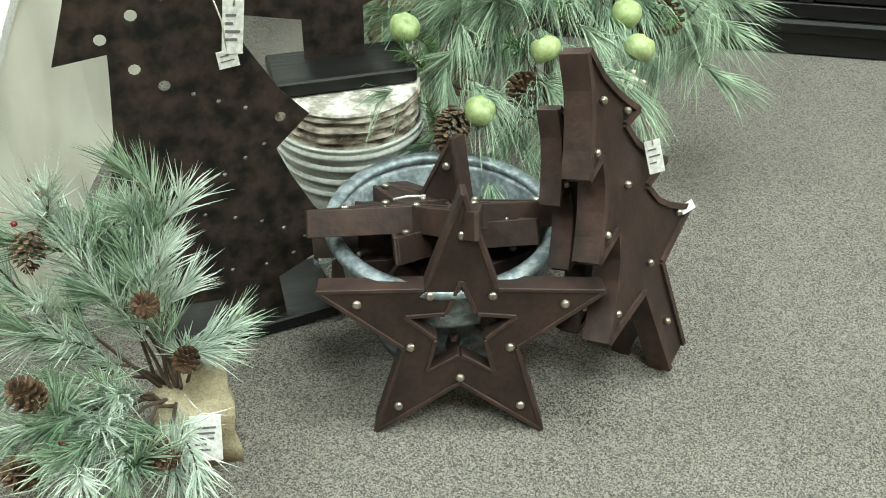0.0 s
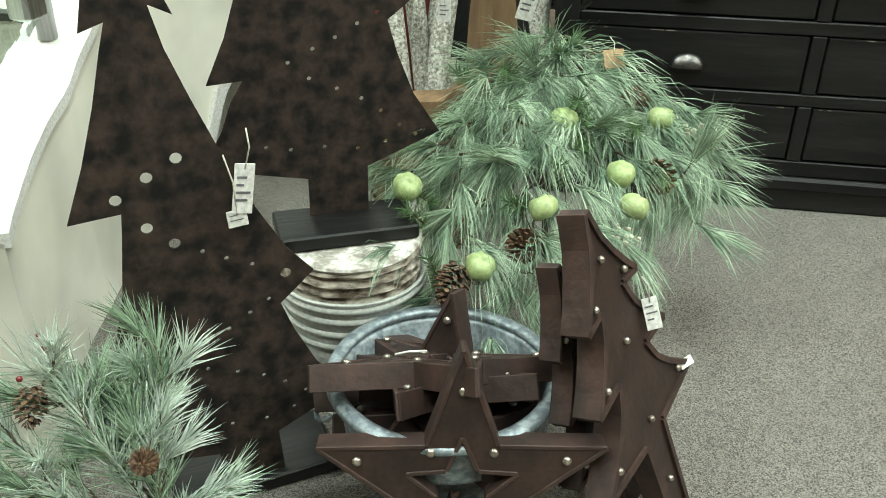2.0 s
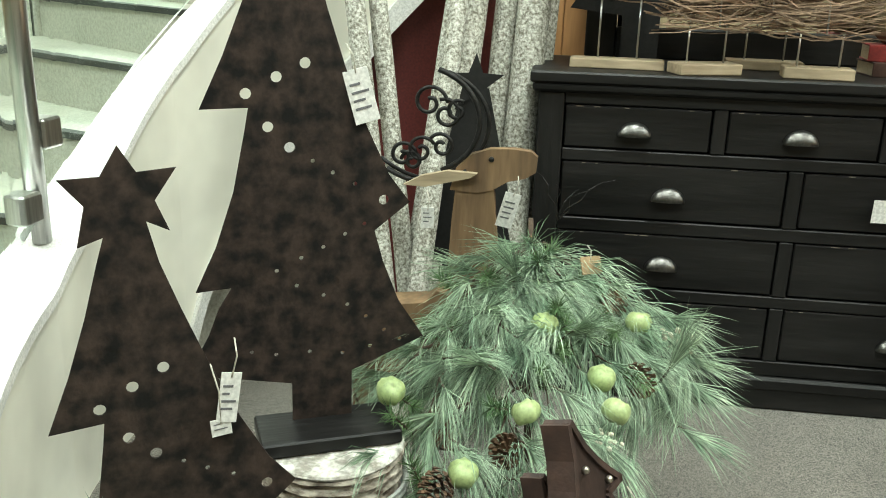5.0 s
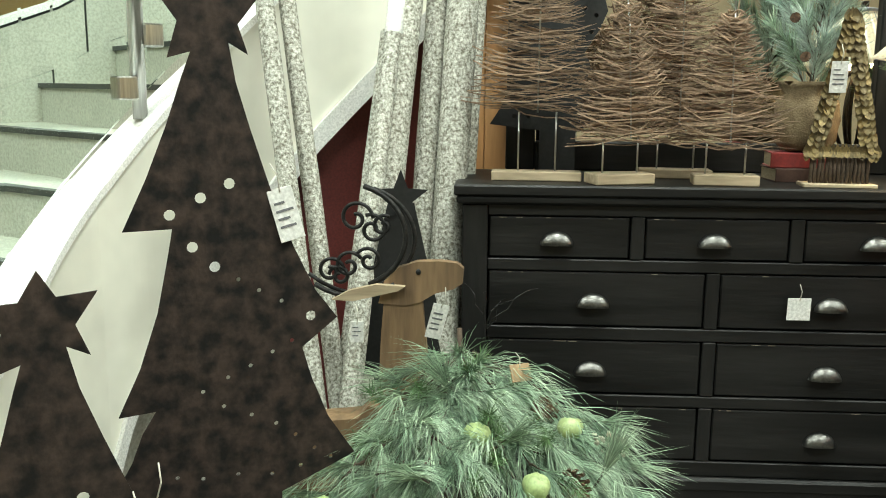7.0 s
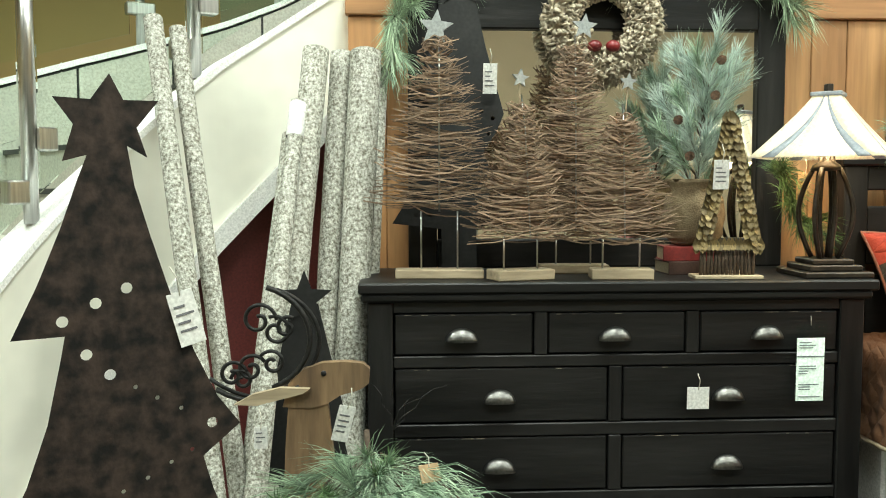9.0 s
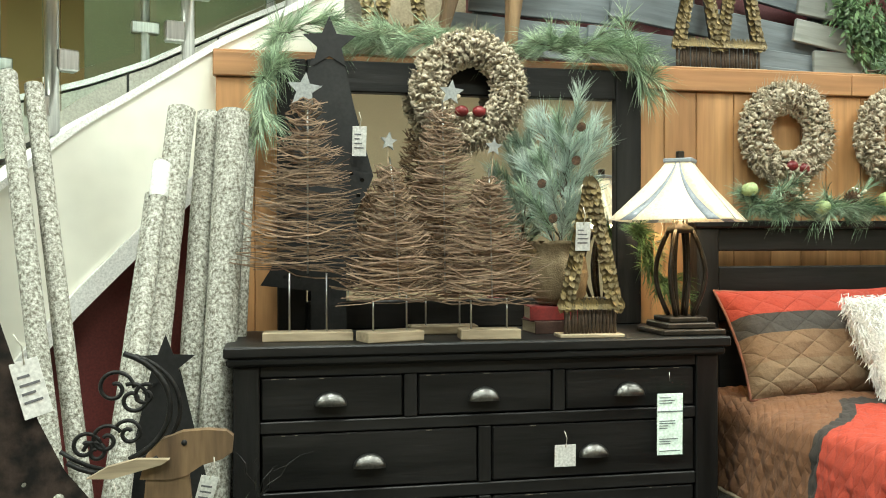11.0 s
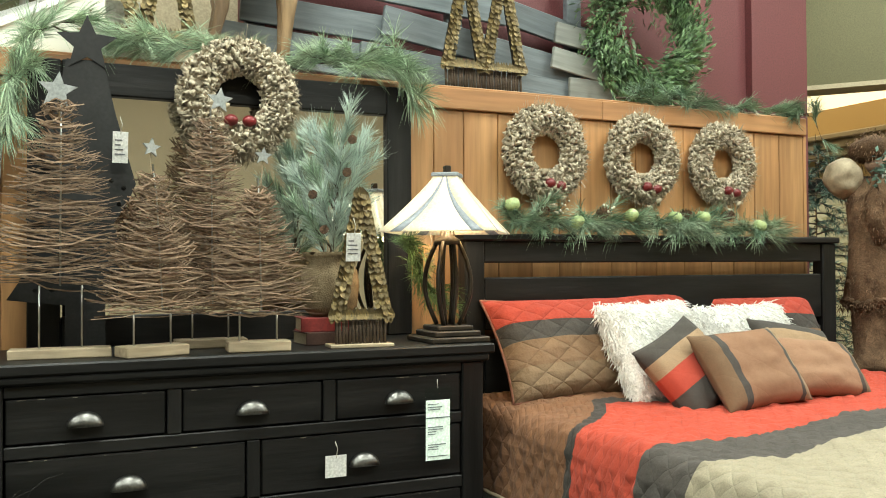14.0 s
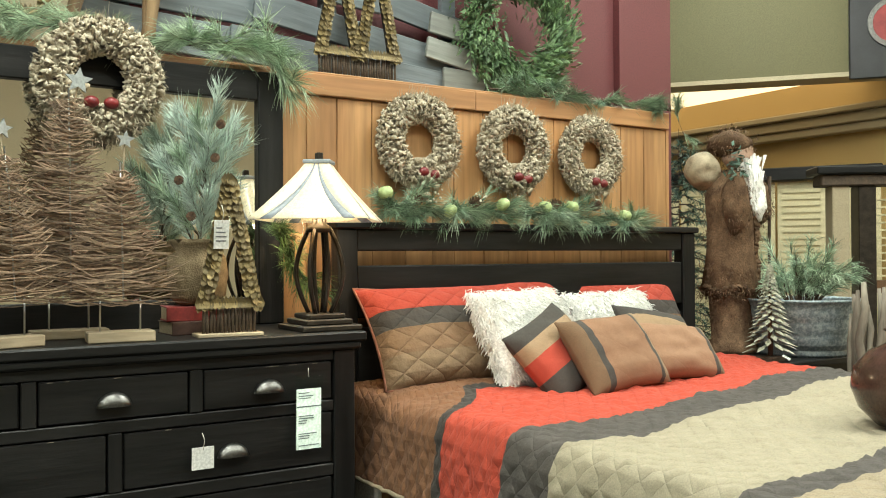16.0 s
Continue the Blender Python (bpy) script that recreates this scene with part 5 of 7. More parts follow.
def mirror_tree():
    t = thing("black_metal_tree", (0.335, 0.36, TOP_Z), "matt black metal tree cut-out with a star, leaning on the mirror", "tree ornament", rx=-3)
    out = [(-0.06, 0.0), (-0.06, 0.15), (-0.235, 0.17), (-0.2, 0.225), (-0.12, 0.42), (-0.18, 0.43), (-0.09, 0.62), (-0.13, 0.64), (-0.055, 0.98), (0.06, 0.98), (0.10, 0.8), (0.165, 0.56), (0.14, 0.5), (0.09, 0.42), (0.2, 0.2), (0.065, 0.15), (0.065, 0.0)]
    part("cutout", sheet_with_holes(out, [(0.085, 0.57, 1), (0.125, 0.545, 1), (0.11, 0.49, 1), (-0.15, 0.2, 1), (-0.1, 0.2, 1)], 0.008, 0.004), "plain_black", t)
    part("star", slab(bmesh.new(), [(x + 0.01, z + 1.035) for x, z in star_outline(0.10, 0.45)], -0.006, -0.001), "plain_black", t)
    tag_card("price_tag", (0.445, 0.33, 1.80), 0.05, 0.105, rz=4, bars=4, string=0.05, label="white paper price tag on the black metal tree")


mirror_tree()


def frosted_pine():
    g = thing("potted_frosted_pine", (1.15, 0.25, TOP_Z + 0.1), "small frosted pine in a burlap-wrapped pot standing on books", "potted pine")
    bm = lathe(bmesh.new(), [(0.0, 0), (0.075, 0.0), (0.095, 0.03), (0.105, 0.1), (0.095, 0.16), (0.075, 0.185), (0.09, 0.21), (0.1, 0.225), (0.07, 0.2), (0.0, 0.19)], 28)
    for v in bm.verts:
        v.co += Vector((noise.noise(v.co * 22), noise.noise(v.co * 22 + Vector((9, 2, 1))), 0)) * 0.014
    part("pot", bm, "pot_burlap", g, "tied burlap pot wrap", smooth=True)
    nd = Needles(31)
    rng = random.Random(9)
    paths = [arc((0, 0, 0.18), (0.06, 0.0, 0.66), 0, 8, 0.008, 3)]
    ng = Needles(33)
    for k in range(24):
        z = 0.17 + 0.40 * (k / 24)
        a = k * 2.4
        ln = (0.10 + 0.06 * math.sin(math.pi * min(1.0, 0.15 + k / 24))) * rng.uniform(0.75, 1.15)
        b = Vector((0.04 * (k / 24), 0, z))
        q = arc(b, b + Vector((math.cos(a) * ln, math.sin(a) * ln * 0.7, 0.13 + 0.07 * rng.random())), 0.0, 6, 0.006, k)
        paths.append(q)
        (ng if k % 4 == 0 else nd).stem(q, 190, 0.085, 0.7, 0.0011, 0.0, lead=1.0, start=0.1)
    nd.mesh("needles", "needle_pale", g, "pale frosted pine needles")
    ng.mesh("green_needles", "needle", g, "blue-green pine needles")
    stems(g, paths, 0.004)
    for k, a in enumerate(((-0.10, -0.12, 0.42), (0.02, -0.13, 0.50), (0.05, -0.1, 0.62), (-0.06, -0.12, 0.30), (0.10, -0.08, 0.4))):
        pine_cone(g, a, 0.014, (0, -1, 0.3), k + 70)
    return g


frosted_pine()


def book(at, size, rz, mat, label):
    b = thing("book", at, label, "book", "books under the potted pine", rz=rz)
    w, d, h = size
    part("page_block", boxed((-w / 2 + 0.004, -d / 2 + 0.004, 0.004), (w / 2 - 0.004, d / 2 - 0.004, h - 0.004)), "pages", b, "yellowed page block")
    part("cover", boxed((-w / 2, -d / 2, 0), (w / 2, d / 2, 0.0038), bevel=0.001), mat, b)
    part("cover", boxed((-w / 2, -d / 2, h - 0.0038), (w / 2, d / 2, h), bevel=0.001), mat, b)
    part("spine", boxed((-w / 2, -d / 2 - 0.003, 0.0005), (w / 2, -d / 2, h - 0.0005), bevel=0.002), mat, b)


book((1.13, 0.24, TOP_Z), (0.2, 0.14, 0.045), 4, "book_brown", "dark brown leather book lying on the dresser")
book((1.125, 0.245, TOP_Z + 0.0455), (0.19, 0.135, 0.05), -6, "book_red", "red cloth book in a stack")


def leaf_mesh():
    """The one tin leaf that all the leaf trees share: pointed, cupped and thin."""
    me = bpy.data.meshes.get("tin_leaf")
    if me is None:
        w, h, k = 0.0118, 0.042, 0.0013
        ring = [(0, 0, h * 0.6), (w, -0.003, 0), (w * 0.8, -0.007, -h * 0.3), (0, -0.012, -h * 0.5), (-w * 0.8, -0.007, -h * 0.3), (-w, -0.003, 0)]
        v = ring + [(0, -0.001, -h * 0.05)] + [(x, y - k, z) for x, y, z in ring] + [(0, -0.004, -h * 0.05)]
        f = [(6, (i + 1) % 6, i) for i in range(6)] + [(13, 7 + i, 7 + (i + 1) % 6) for i in range(6)] + [(i, (i + 1) % 6, 7 + (i + 1) % 6, 7 + i) for i in range(6)]
        me = bpy.data.meshes.new("tin_leaf")
        me.from_pydata(v, [], f)
        me.materials.append(M["metal_leaf"])
    return me


def leaf_frame(at, size, label, seed, rz=0.0, base=True, name="tin_leaf_tree"):
    """An A-shaped tree frame clad in overlapping tin leaves on a base of upright sticks."""
    t = thing(name, at, label, "tree ornament", "tin leaf trees", rz=rz)
    rng = random.Random(seed)
    v, f = [], []
    hb = 0.10 * size
    sides = [((-0.085 * size, hb), (0.0, 0.54 * size)), ((0.085 * size, hb), (0.0, 0.54 * size))]
    rows = 21
    for (x0, z0), (x1, z1) in sides:
        part("side_bar", slab(bmesh.new(), [(x0 - 0.018 * size, z0), (x0 + 0.018 * size, z0), (x1 + 0.01 * size, z1), (x1 - 0.01 * size, z1)], -0.012, 0.012), "bronze", t)
        for i in range(rows):
            u = i / rows
            for c in (-1, 0, 1):
                x = x0 + (x1 - x0) * u + c * 0.017 * size * (1 - 0.3 * u)
                z = z0 + (z1 - z0) * u + rng.uniform(-0.004, 0.004)
                y = -0.016 - 0.006 * (1 if c == 0 else 0) - rng.uniform(0, 0.006)
                o = link_mesh("leaf", leaf_mesh(), None, t)
                o.matrix_basis = Matrix.Translation((x, y, z)) @ pose(0, 0, 0, rng.uniform(-8, 8), -c * 14 + rng.uniform(-6, 6), rng.uniform(-20, 20)) @ Matrix.Diagonal((size, size, size, 1))
    for i in range(17):
        o = link_mesh("leaf", leaf_mesh(), None, t)
        o.matrix_basis = Matrix.Translation(((-0.105 + 0.21 * i / 16) * size, -0.024, hb + 0.012)) @ pose(0, 0, 0, 0, rng.uniform(-8, 8), 0) @ Matrix.Diagonal((size, size, size, 1))
    if base:
        for i in range(15):
            x = (-0.085 + 0.17 * i / 14) * size
            lo = 0.012 if not 4 < i < 10 else 0.012
            v2, f2 = tube_geo([(x, -0.012 + rng.uniform(-0.006, 0.006), lo), (x + rng.uniform(-0.003, 0.003), -0.012, hb + rng.uniform(-0.008, 0.006))], 0.0055 * size, 6)
            raw("stick", v2, f2, "stem", t, smooth=True)
        part("base_plate", boxed((-0.11 * size, -0.045, 0), (0.11 * size, 0.045, 0.012), bevel=0.002), "pale_wood", t, "pale wooden base plate")
    return t


leaf_frame((1.19, 0.05, TOP_Z), 1.0, "A-shaped tree of gold tin leaves on a stick base", 5, rz=-4)
tag_card("price_tag", (1.155, 0.005, 1.455), 0.05, 0.095, rz=-4, bars=4, string=0.05, label="white paper price tag on the tin leaf tree")


# ---- table lamp ----
def shade_material():
    m = material("art_glass_shade", (0.86, 0.78, 0.55), (0.80, 0.70, 0.45), 6, 0.35, bump=0.02, emit=0.42)
    return m


M["shade"] = shade_material()
M["shade_blue"] = material("blue_grey_art_glass", (0.30, 0.33, 0.36), (0.24, 0.27, 0.30), 8, 0.35, bump=0.02, emit=0.12)
M["bulb"] = glow("lamp_bulb", (1.0, 0.80, 0.48), 18.0)


def table_lamp():
    t = thing("table_lamp", (1.555, 0.12, TOP_Z), "art glass table lamp with a dark bronze strap base, lit", "table lamp")
    for k, (w, h) in enumerate(((0.115, 0.02), (0.09, 0.02), (0.07, 0.018))):
        z = (0, 0.0205, 0.041)[k]
        part("base_tier", boxed((-w, -w, z), (w, w, z + h), bevel=0.004), "bronze", t)
    for sx, sy in ((-1, -1), (1, -1), (-1, 1), (1, 1)):
        pts = [(sx * (0.03 + 0.035 * math.sin(math.pi * u)) * 1.0, sy * (0.03 + 0.03 * math.sin(math.pi * u)), 0.06 + 0.30 * u) for u in [i / 9 for i in range(10)]]
        tube("strap", pts, 0.0085, "bronze", t, sides=6)
        pts = [(sx * (0.014 + 0.012 * math.sin(math.pi * u)), sy * 0.012, 0.06 + 0.34 * u) for u in [i / 9 for i in range(10)]]
        tube("inner_strap", pts, 0.008, "bronze", t, sides=6)
    part("collar", lathe(bmesh.new(), [(0.0, 0.35), (0.05, 0.352), (0.045, 0.37), (0.012, 0.39), (0.01, 0.62), (0.0, 0.62)], 20), "bronze", t, smooth=True)
    # square, slightly flared shade of glass panels
    def ring(u):
        h = 0.395 + 0.205 * u
        w = 0.205 * (1 - u) ** 1.1 + 0.042 * u
        return w, h
    for side in range(4):
        m = pose(0, 0, 0, 0, 0, 90 * side - 36)
        for name, cols, mat in (("shade_panel", ((-1.0, -0.62), (-0.62, -0.40), (-0.40, 0.40), (0.40, 0.62), (0.62, 1.0)), None),):
            for ci, _ in enumerate(cols):
                v, f = [], []
                n = 9
                for i in range(n + 1):
                    u = i / n
                    w, h = ring(u)
                    # swept bands that narrow towards the top edge of the panel
                    cut = [-1, -0.80 + 0.62 * u, -0.60 + 0.52 * u, 0.60 - 0.52 * u, 0.80 - 0.62 * u, 1]
                    a, b = cut[ci], cut[ci + 1]
                    v += [tuple(m @ Vector((a * w, -w, h))), tuple(m @ Vector((b * w, -w, h)))]
                for i in range(n):
                    f.append((2 * i, 2 * i + 1, 2 * i + 3, 2 * i + 2))
                o = raw("shade_panel", v, f, "shade_blue" if ci in (1, 3) else "shade", t, "blue-grey glass strip" if ci in (1, 3) else "cream glass panel", smooth=True)
                s = o.modifiers.new("thick", "SOLIDIFY")
                s.thickness = 0.003
    part("shade_cap", boxed((-0.05, -0.05, 0.598), (0.05, 0.05, 0.612), bevel=0.003, m=pose(0, 0, 0, 0, 0, -36)), "shade_blue", t)
    part("finial", boxed((-0.012, -0.012, 0.612), (0.012, 0.012, 0.64), bevel=0.003), "bronze", t)
    bm = bmesh.new()
    bmesh.ops.create_icosphere(bm, subdivisions=2, radius=0.028, matrix=Matrix.Translation((0, 0, 0.47)))
    part("bulb", bm, "bulb", t, "lit bulb", smooth=True)
    lamp = bpy.data.lights.new("bulb_lamp", "POINT")
    lamp.energy, lamp.color, lamp.shadow_soft_size = 9.0, (1.0, 0.76, 0.42), 0.05
    new("bulb_lamp", lamp).matrix_basis = Matrix.Translation((1.555, 0.12, TOP_Z + 0.41))


table_lamp()


def dresser_signs():
    tag_card("price_card", (1.078, -0.032, 0.728), 0.072, 0.072, bars=0, rx=2, string=0.045, label="square white card hanging from a drawer")
    s = thing("price_sign", (1.44, -0.045, 0.885), "clear plastic sign holder with a printed white sheet on the dresser", "price sign", rx=1)
    part("sheet", boxed((-0.045, 0.002, -0.205), (0.045, 0.004, 0.0)), "paper", s, "printed white sheet")
    bm = bmesh.new()
    rng = random.Random(3)
    for z in (-0.012, -0.022, -0.03, -0.09, -0.098, -0.106, -0.114, -0.15, -0.158, -0.166, -0.19):
        box(bm, (-0.038, 0.0005, z - 0.003), (rng.uniform(-0.01, 0.036), 0.0018, z))
    box(bm, (-0.045, 0.0005, -0.062), (0.045, 0.0018, -0.058))
    part("print", bm, "ink", s, "small printed bars")
    o = part("holder", boxed((-0.05, -0.003, -0.21), (0.05, -0.001, 0.045), bevel=0.0008), "glass", s, "clear plastic sleeve")
    o.visible_shadow = False
    tube("hook", [(0, 0.005, 0.04), (0, 0.01, 0.07)], 0.0015, "steel", s)


dresser_signs()


# ---- wreaths and garlands on the panelled wall ----
M["straw_burlap"] = material("straw_coloured_burlap", (0.62, 0.54, 0.415), (0.46, 0.395, 0.295), 40, 0.95, bump=0.2, grain=25, island=0.08, stain=0.5, spec=0.1)


def burlap_wreath(at, r, label, seed, cherries=((-0.02, -0.7), (0.25, -0.75)), ry=0.0):
    """A ring of many crumpled burlap loops with red apples and a bow."""
    w = thing("burlap_wreath", at, label, "wreath", "burlap wreaths")
    rng = random.Random(seed)
    v, f = [], []
    for i in range(2400):
        a = rng.uniform(0, 2 * math.pi)
        b = rng.uniform(0, 2 * math.pi)
        rr = r * 0.75 + r * 0.2 * math.cos(b)
        c = Vector((rr * math.cos(a), -0.03 - 0.035 * math.sin(b), rr * math.sin(a)))
        out = Vector((math.cos(a) * math.cos(b), -abs(math.sin(b)) - 0.3, math.sin(a) * math.cos(b))).normalized()
        side = Vector((rng.gauss(0, 1), rng.gauss(0, 0.6), rng.gauss(0, 1)))
        side = (side - out * side.dot(out)).normalized()
        ln, wd = rng.uniform(0.022, 0.048) * r / 0.2, rng.uniform(0.0025, 0.0065)
        o = len(v)
        up = out.cross(side)
        for k in range(5):
            t = k / 4
            p = c + out * ln * math.sin(math.pi * t * 0.9) * 0.8 + up * ln * 0.75 * (t - 0.5)
            e = side * wd * (0.5 + 0.5 * math.sin(math.pi * t)) + Vector((rng.gauss(0, 0.003), rng.gauss(0, 0.003), rng.gauss(0, 0.003)))
            v += [tuple(p - e), tuple(p + e)]
        f += [(o + 2 * k, o + 2 * k + 1, o + 2 * k + 3, o + 2 * k + 2) for k in range(4)]
    o = raw("burlap_ruffle", v, f, "straw_burlap", w, "crumpled burlap loops", smooth=True)
    tagged(o, kind="stuff")
    s = o.modifiers.new("thick", "SOLIDIFY")
    s.thickness = 0.0015
    bm = bmesh.new()
    n, m2 = 30, 8
    vs = [[bm.verts.new(((r * 0.76 + r * 0.21 * math.cos(2 * math.pi * j / m2)) * math.cos(2 * math.pi * i / n), -0.035 + 0.042 * math.sin(2 * math.pi * j / m2), (r * 0.76 + r * 0.21 * math.cos(2 * math.pi * j / m2)) * math.sin(2 * math.pi * i / n))) for j in range(m2)] for i in range(n)]
    for i in range(n):
        for j in range(m2):
            bm.faces.new((vs[i][j], vs[(i + 1) % n][j], vs[(i + 1) % n][(j + 1) % m2], vs[i][(j + 1) % m2]))
    part("ring", bm, "straw_burlap", w, smooth=True)
    v, f = [], []
    for i in range(700):
        a = rng.uniform(0, 2 * math.pi)
        rr = r * rng.choice((0.55, 0.97, 0.97))
        p = Vector((rr * math.cos(a), -0.05 * rng.random() - 0.02, rr * math.sin(a)))
        tube_geo([p, p + Vector((math.cos(a) * 0.03 * rng.choice((-1, 1)), -0.02, math.sin(a) * 0.03 + rng.gauss(0, 0.015)))], [0.0012, 0.0006], 3, v, f)
    tagged(raw("frayed_threads", v, f, "straw_burlap", w), kind="stuff")
    for k, (x, z) in enumerate(cherries):
        bm = bmesh.new()
        bmesh.ops.create_icosphere(bm, subdivisions=2, radius=0.024, matrix=Matrix.Translation((x * r, -0.085, z * r)) @ Matrix.Diagonal((1.1, 0.9, 0.9, 1)))
        part("red_bauble", bm, "berry_red", w, "dark red fabric bauble", smooth=True)
    for k, (dx, dz) in enumerate(((-0.05, -0.03), (0.045, -0.055), (0.0, -0.085), (-0.03, 0.04))):
        v = []
        c = Vector((cherries[0][0] * r + dx + 0.015, -0.075, cherries[0][1] * r + dz))
        for t in range(5):
            q = c + Vector((dx * 0.5, 0, dz * 0.5)) * (t / 4) + Vector((0, -0.012 * math.sin(t * 1.3), 0))
            wv = Vector((-dz, 0, dx)).normalized() * (0.012 + 0.008 * math.sin(t))
            v += [tuple(q - wv), tuple(q + wv)]
        o = raw("bow_loop", v, [(2 * t, 2 * t + 1, 2 * t + 3, 2 * t + 2) for t in range(4)], "burlap", w, "burlap bow loop", smooth=True)
        s = o.modifiers.new("thick", "SOLIDIFY")
        s.thickness = 0.0015
    return w


burlap_wreath((0.858, 0.455, 1.955), 0.205, "tan burlap wreath with red baubles hung on the mirror", 1, ((-0.18, -0.42), (0.14, -0.42)))
burlap_wreath((2.21, 0.545, 1.835), 0.195, "tan burlap wreath with red baubles on the cedar wall", 2)
burlap_wreath((2.725, 0.545, 1.832), 0.19, "tan burlap wreath with red baubles on the cedar wall", 3)
burlap_wreath((3.20, 0.545, 1.825), 0.185, "tan burlap wreath with red baubles on the cedar wall", 4)


def garland(name, line, label, seed, length=0.10, sprays=40, per=60, mat="needle", r=0.0012, spread=0.6, drop=0.5, bush=0.11, out=(0, -1, 0)):
    """A pine garland: a main stem along a line with many side sprays."""
    g = thing(name, (0, 0, 0), label, "garland")
    rng = random.Random(seed)
    nd = Needles(seed)
    pts = [Vector(p) for p in line]
    seg = [(b - a).length for a, b in zip(pts, pts[1:])]
    total = sum(seg)

    def at(s):
        for (a, b), l in zip(zip(pts, pts[1:]), seg):
            if s <= l:
                return a.lerp(b, s / l), (b - a).normalized()
            s -= l
        return pts[-1], (pts[-1] - pts[-2]).normalized()
    paths = [pts]
    for k in range(sprays):
        p, d = at(total * rng.random())
        way = d * rng.choice((-1, 1)) * rng.uniform(0.3, 1.0) + Vector(out) * rng.uniform(0.0, 0.7) + Vector((0, 0, rng.uniform(-drop, 0.45)))
        q = arc(p, p + way.normalized() * bush * rng.uniform(0.6, 1.3), 0, 5, 0.005, k + seed)
        paths.append(q)
        nd.stem(q, per, length, spread, r, 0.2, lead=0.85)
    nd.mesh("needles", mat, g)
    stems(g, paths, 0.0035)
    return g


hg = garland("headboard_garland", [(1.98, 0.44, 1.53), (2.3, 0.44, 1.515), (2.7, 0.44, 1.52), (3.1, 0.44, 1.515), (3.45, 0.44, 1.51)], "pine garland with green apples and cones on the headboard", 41, 0.085, 80, 60, "needle_mid", drop=0.35, bush=0.11)
garland("headboard_garland_sprays", [(2.0, 0.42, 1.54), (2.7, 0.41, 1.53), (3.45, 0.42, 1.5)], "frosted pine sprays lying in the headboard garland", 42, 0.10, 46, 60, "needle", drop=0.4, bush=0.12)
for k, (x, z) in enumerate(((1.965, 1.60), (2.28, 1.53), (2.56, 1.565), (2.80, 1.56), (2.96, 1.565), (3.3, 1.53))):
    apple(hg, (x, 0.365, z - 0.004), 0.031, k + 30)
for k, x in enumerate((2.12, 2.42, 2.87, 3.12)):
    pine_cone(hg, (x, 0.385, 1.57), 0.024, (0.2, -1, 0.2), k + 40)
berries(hg, (2.2, 0.37, 1.57), 10, 0.006, 0.03, "berry_white", 12)
berries(hg, (2.45, 0.37, 1.58), 10, 0.006, 0.03, "berry_white", 13)
garland("mirror_garland", [(0.45, 0.57, 2.17), (0.75, 0.56, 2.16), (1.05, 0.55, 2.13), (1.3, 0.53, 2.15), (1.5, 0.50, 2.14), (1.58, 0.46, 2.0), (1.58, 0.45, 1.9)], "frosted pine garland draped over the cedar wall", 43, 0.12, 62, 70, "needle_light", drop=0.3, bush=0.13)
garland("corner_garland", [(0.27, 0.52, 2.2), (0.18, 0.50, 2.14), (0.12, 0.48, 1.98), (0.10, 0.47, 1.86)], "frosted pine garland hanging over the wall's corner", 44, 0.12, 26, 70, "needle_light", drop=0.8, bush=0.12)
garland("ledge_garland", [(2.65, 0.6, 2.125), (3.0, 0.58, 2.14), (3.3, 0.57, 2.12), (3.6, 0.57, 2.12), (3.82, 0.52, 2.1), (3.86, 0.5, 1.98)], "green pine garland along the top of the cedar wall", 45, 0.085, 46, 55, "needle_mid", drop=0.25, bush=0.10)
garland("lamp_garland", [(1.50, 0.40, 1.45), (1.55, 0.38, 1.32), (1.62, 0.38, 1.22)], "green pine sprays hanging behind the lamp", 46, 0.09, 18, 60, "needle_green", drop=0.6, bush=0.1)
tag_card("price_tag", (1.565, 0.30, 1.42), 0.05, 0.1, bars=2, mat="kraft", label="brown kraft tag behind the lamp")


def green_wreath():
    w = thing("evergreen_wreath", (2.93, 0.76, 2.47), "large dark evergreen wreath leaning on the pallet boards", "wreath")
    rng = random.Random(6)
    v, f = [], []
    for i in range(2600):
        a = rng.uniform(0, 2 * math.pi)
        rr = 0.25 + rng.gauss(0, 0.055)
        c = Vector((rr * math.cos(a), rng.uniform(-0.09, 0.02), rr * math.sin(a)))
        d = Vector((math.cos(a + rng.uniform(0.3, 1.6)), rng.uniform(-0.7, 0.2), math.sin(a + rng.uniform(0.3, 1.6)))).normalized()
        s = d.cross(Vector((rng.gauss(0, 1), rng.gauss(0, 1), rng.gauss(0, 1)))).normalized()
        ln = rng.uniform(0.045, 0.085)
        for j in range(3):
            o = len(v)
            b = c + d * ln * j * 0.25
            dd = (d + s * rng.choice((-1, 1)) * 0.7).normalized()
            w2 = dd.cross(s.cross(d)).normalized() * 0.0065
            n = s.cross(d) * 0.0015
            v += [tuple(b), tuple(b + dd * ln * 0.25 + w2), tuple(b + dd * ln * 0.55), tuple(b + dd * ln * 0.25 - w2), tuple(b + dd * ln * 0.28 + n)]
            f += [(o, o + 1, o + 4), (o + 1, o + 2, o + 4), (o + 2, o + 3, o + 4), (o + 3, o, o + 4), (o, o + 3, o + 2, o + 1)]
    tagged(raw("leaves", v, f, "wreath_leaf", w, "flat dark evergreen leaves"), kind="stuff")
    v, f = [], []
    ring = [(0.255 * math.cos(a), 0.0, 0.255 * math.sin(a)) for a in [2 * math.pi * i / 30 for i in range(31)]]
    tube_geo(ring, 0.012, 6, v, f)
    raw("hoop", v, f, "stem", w, smooth=True)


M["wreath_leaf"] = material("evergreen_leaf", (0.16, 0.27, 0.11), (0.05, 0.105, 0.045), 14, 0.55, bump=0, island=0.5, stain=0.5)
green_wreath()


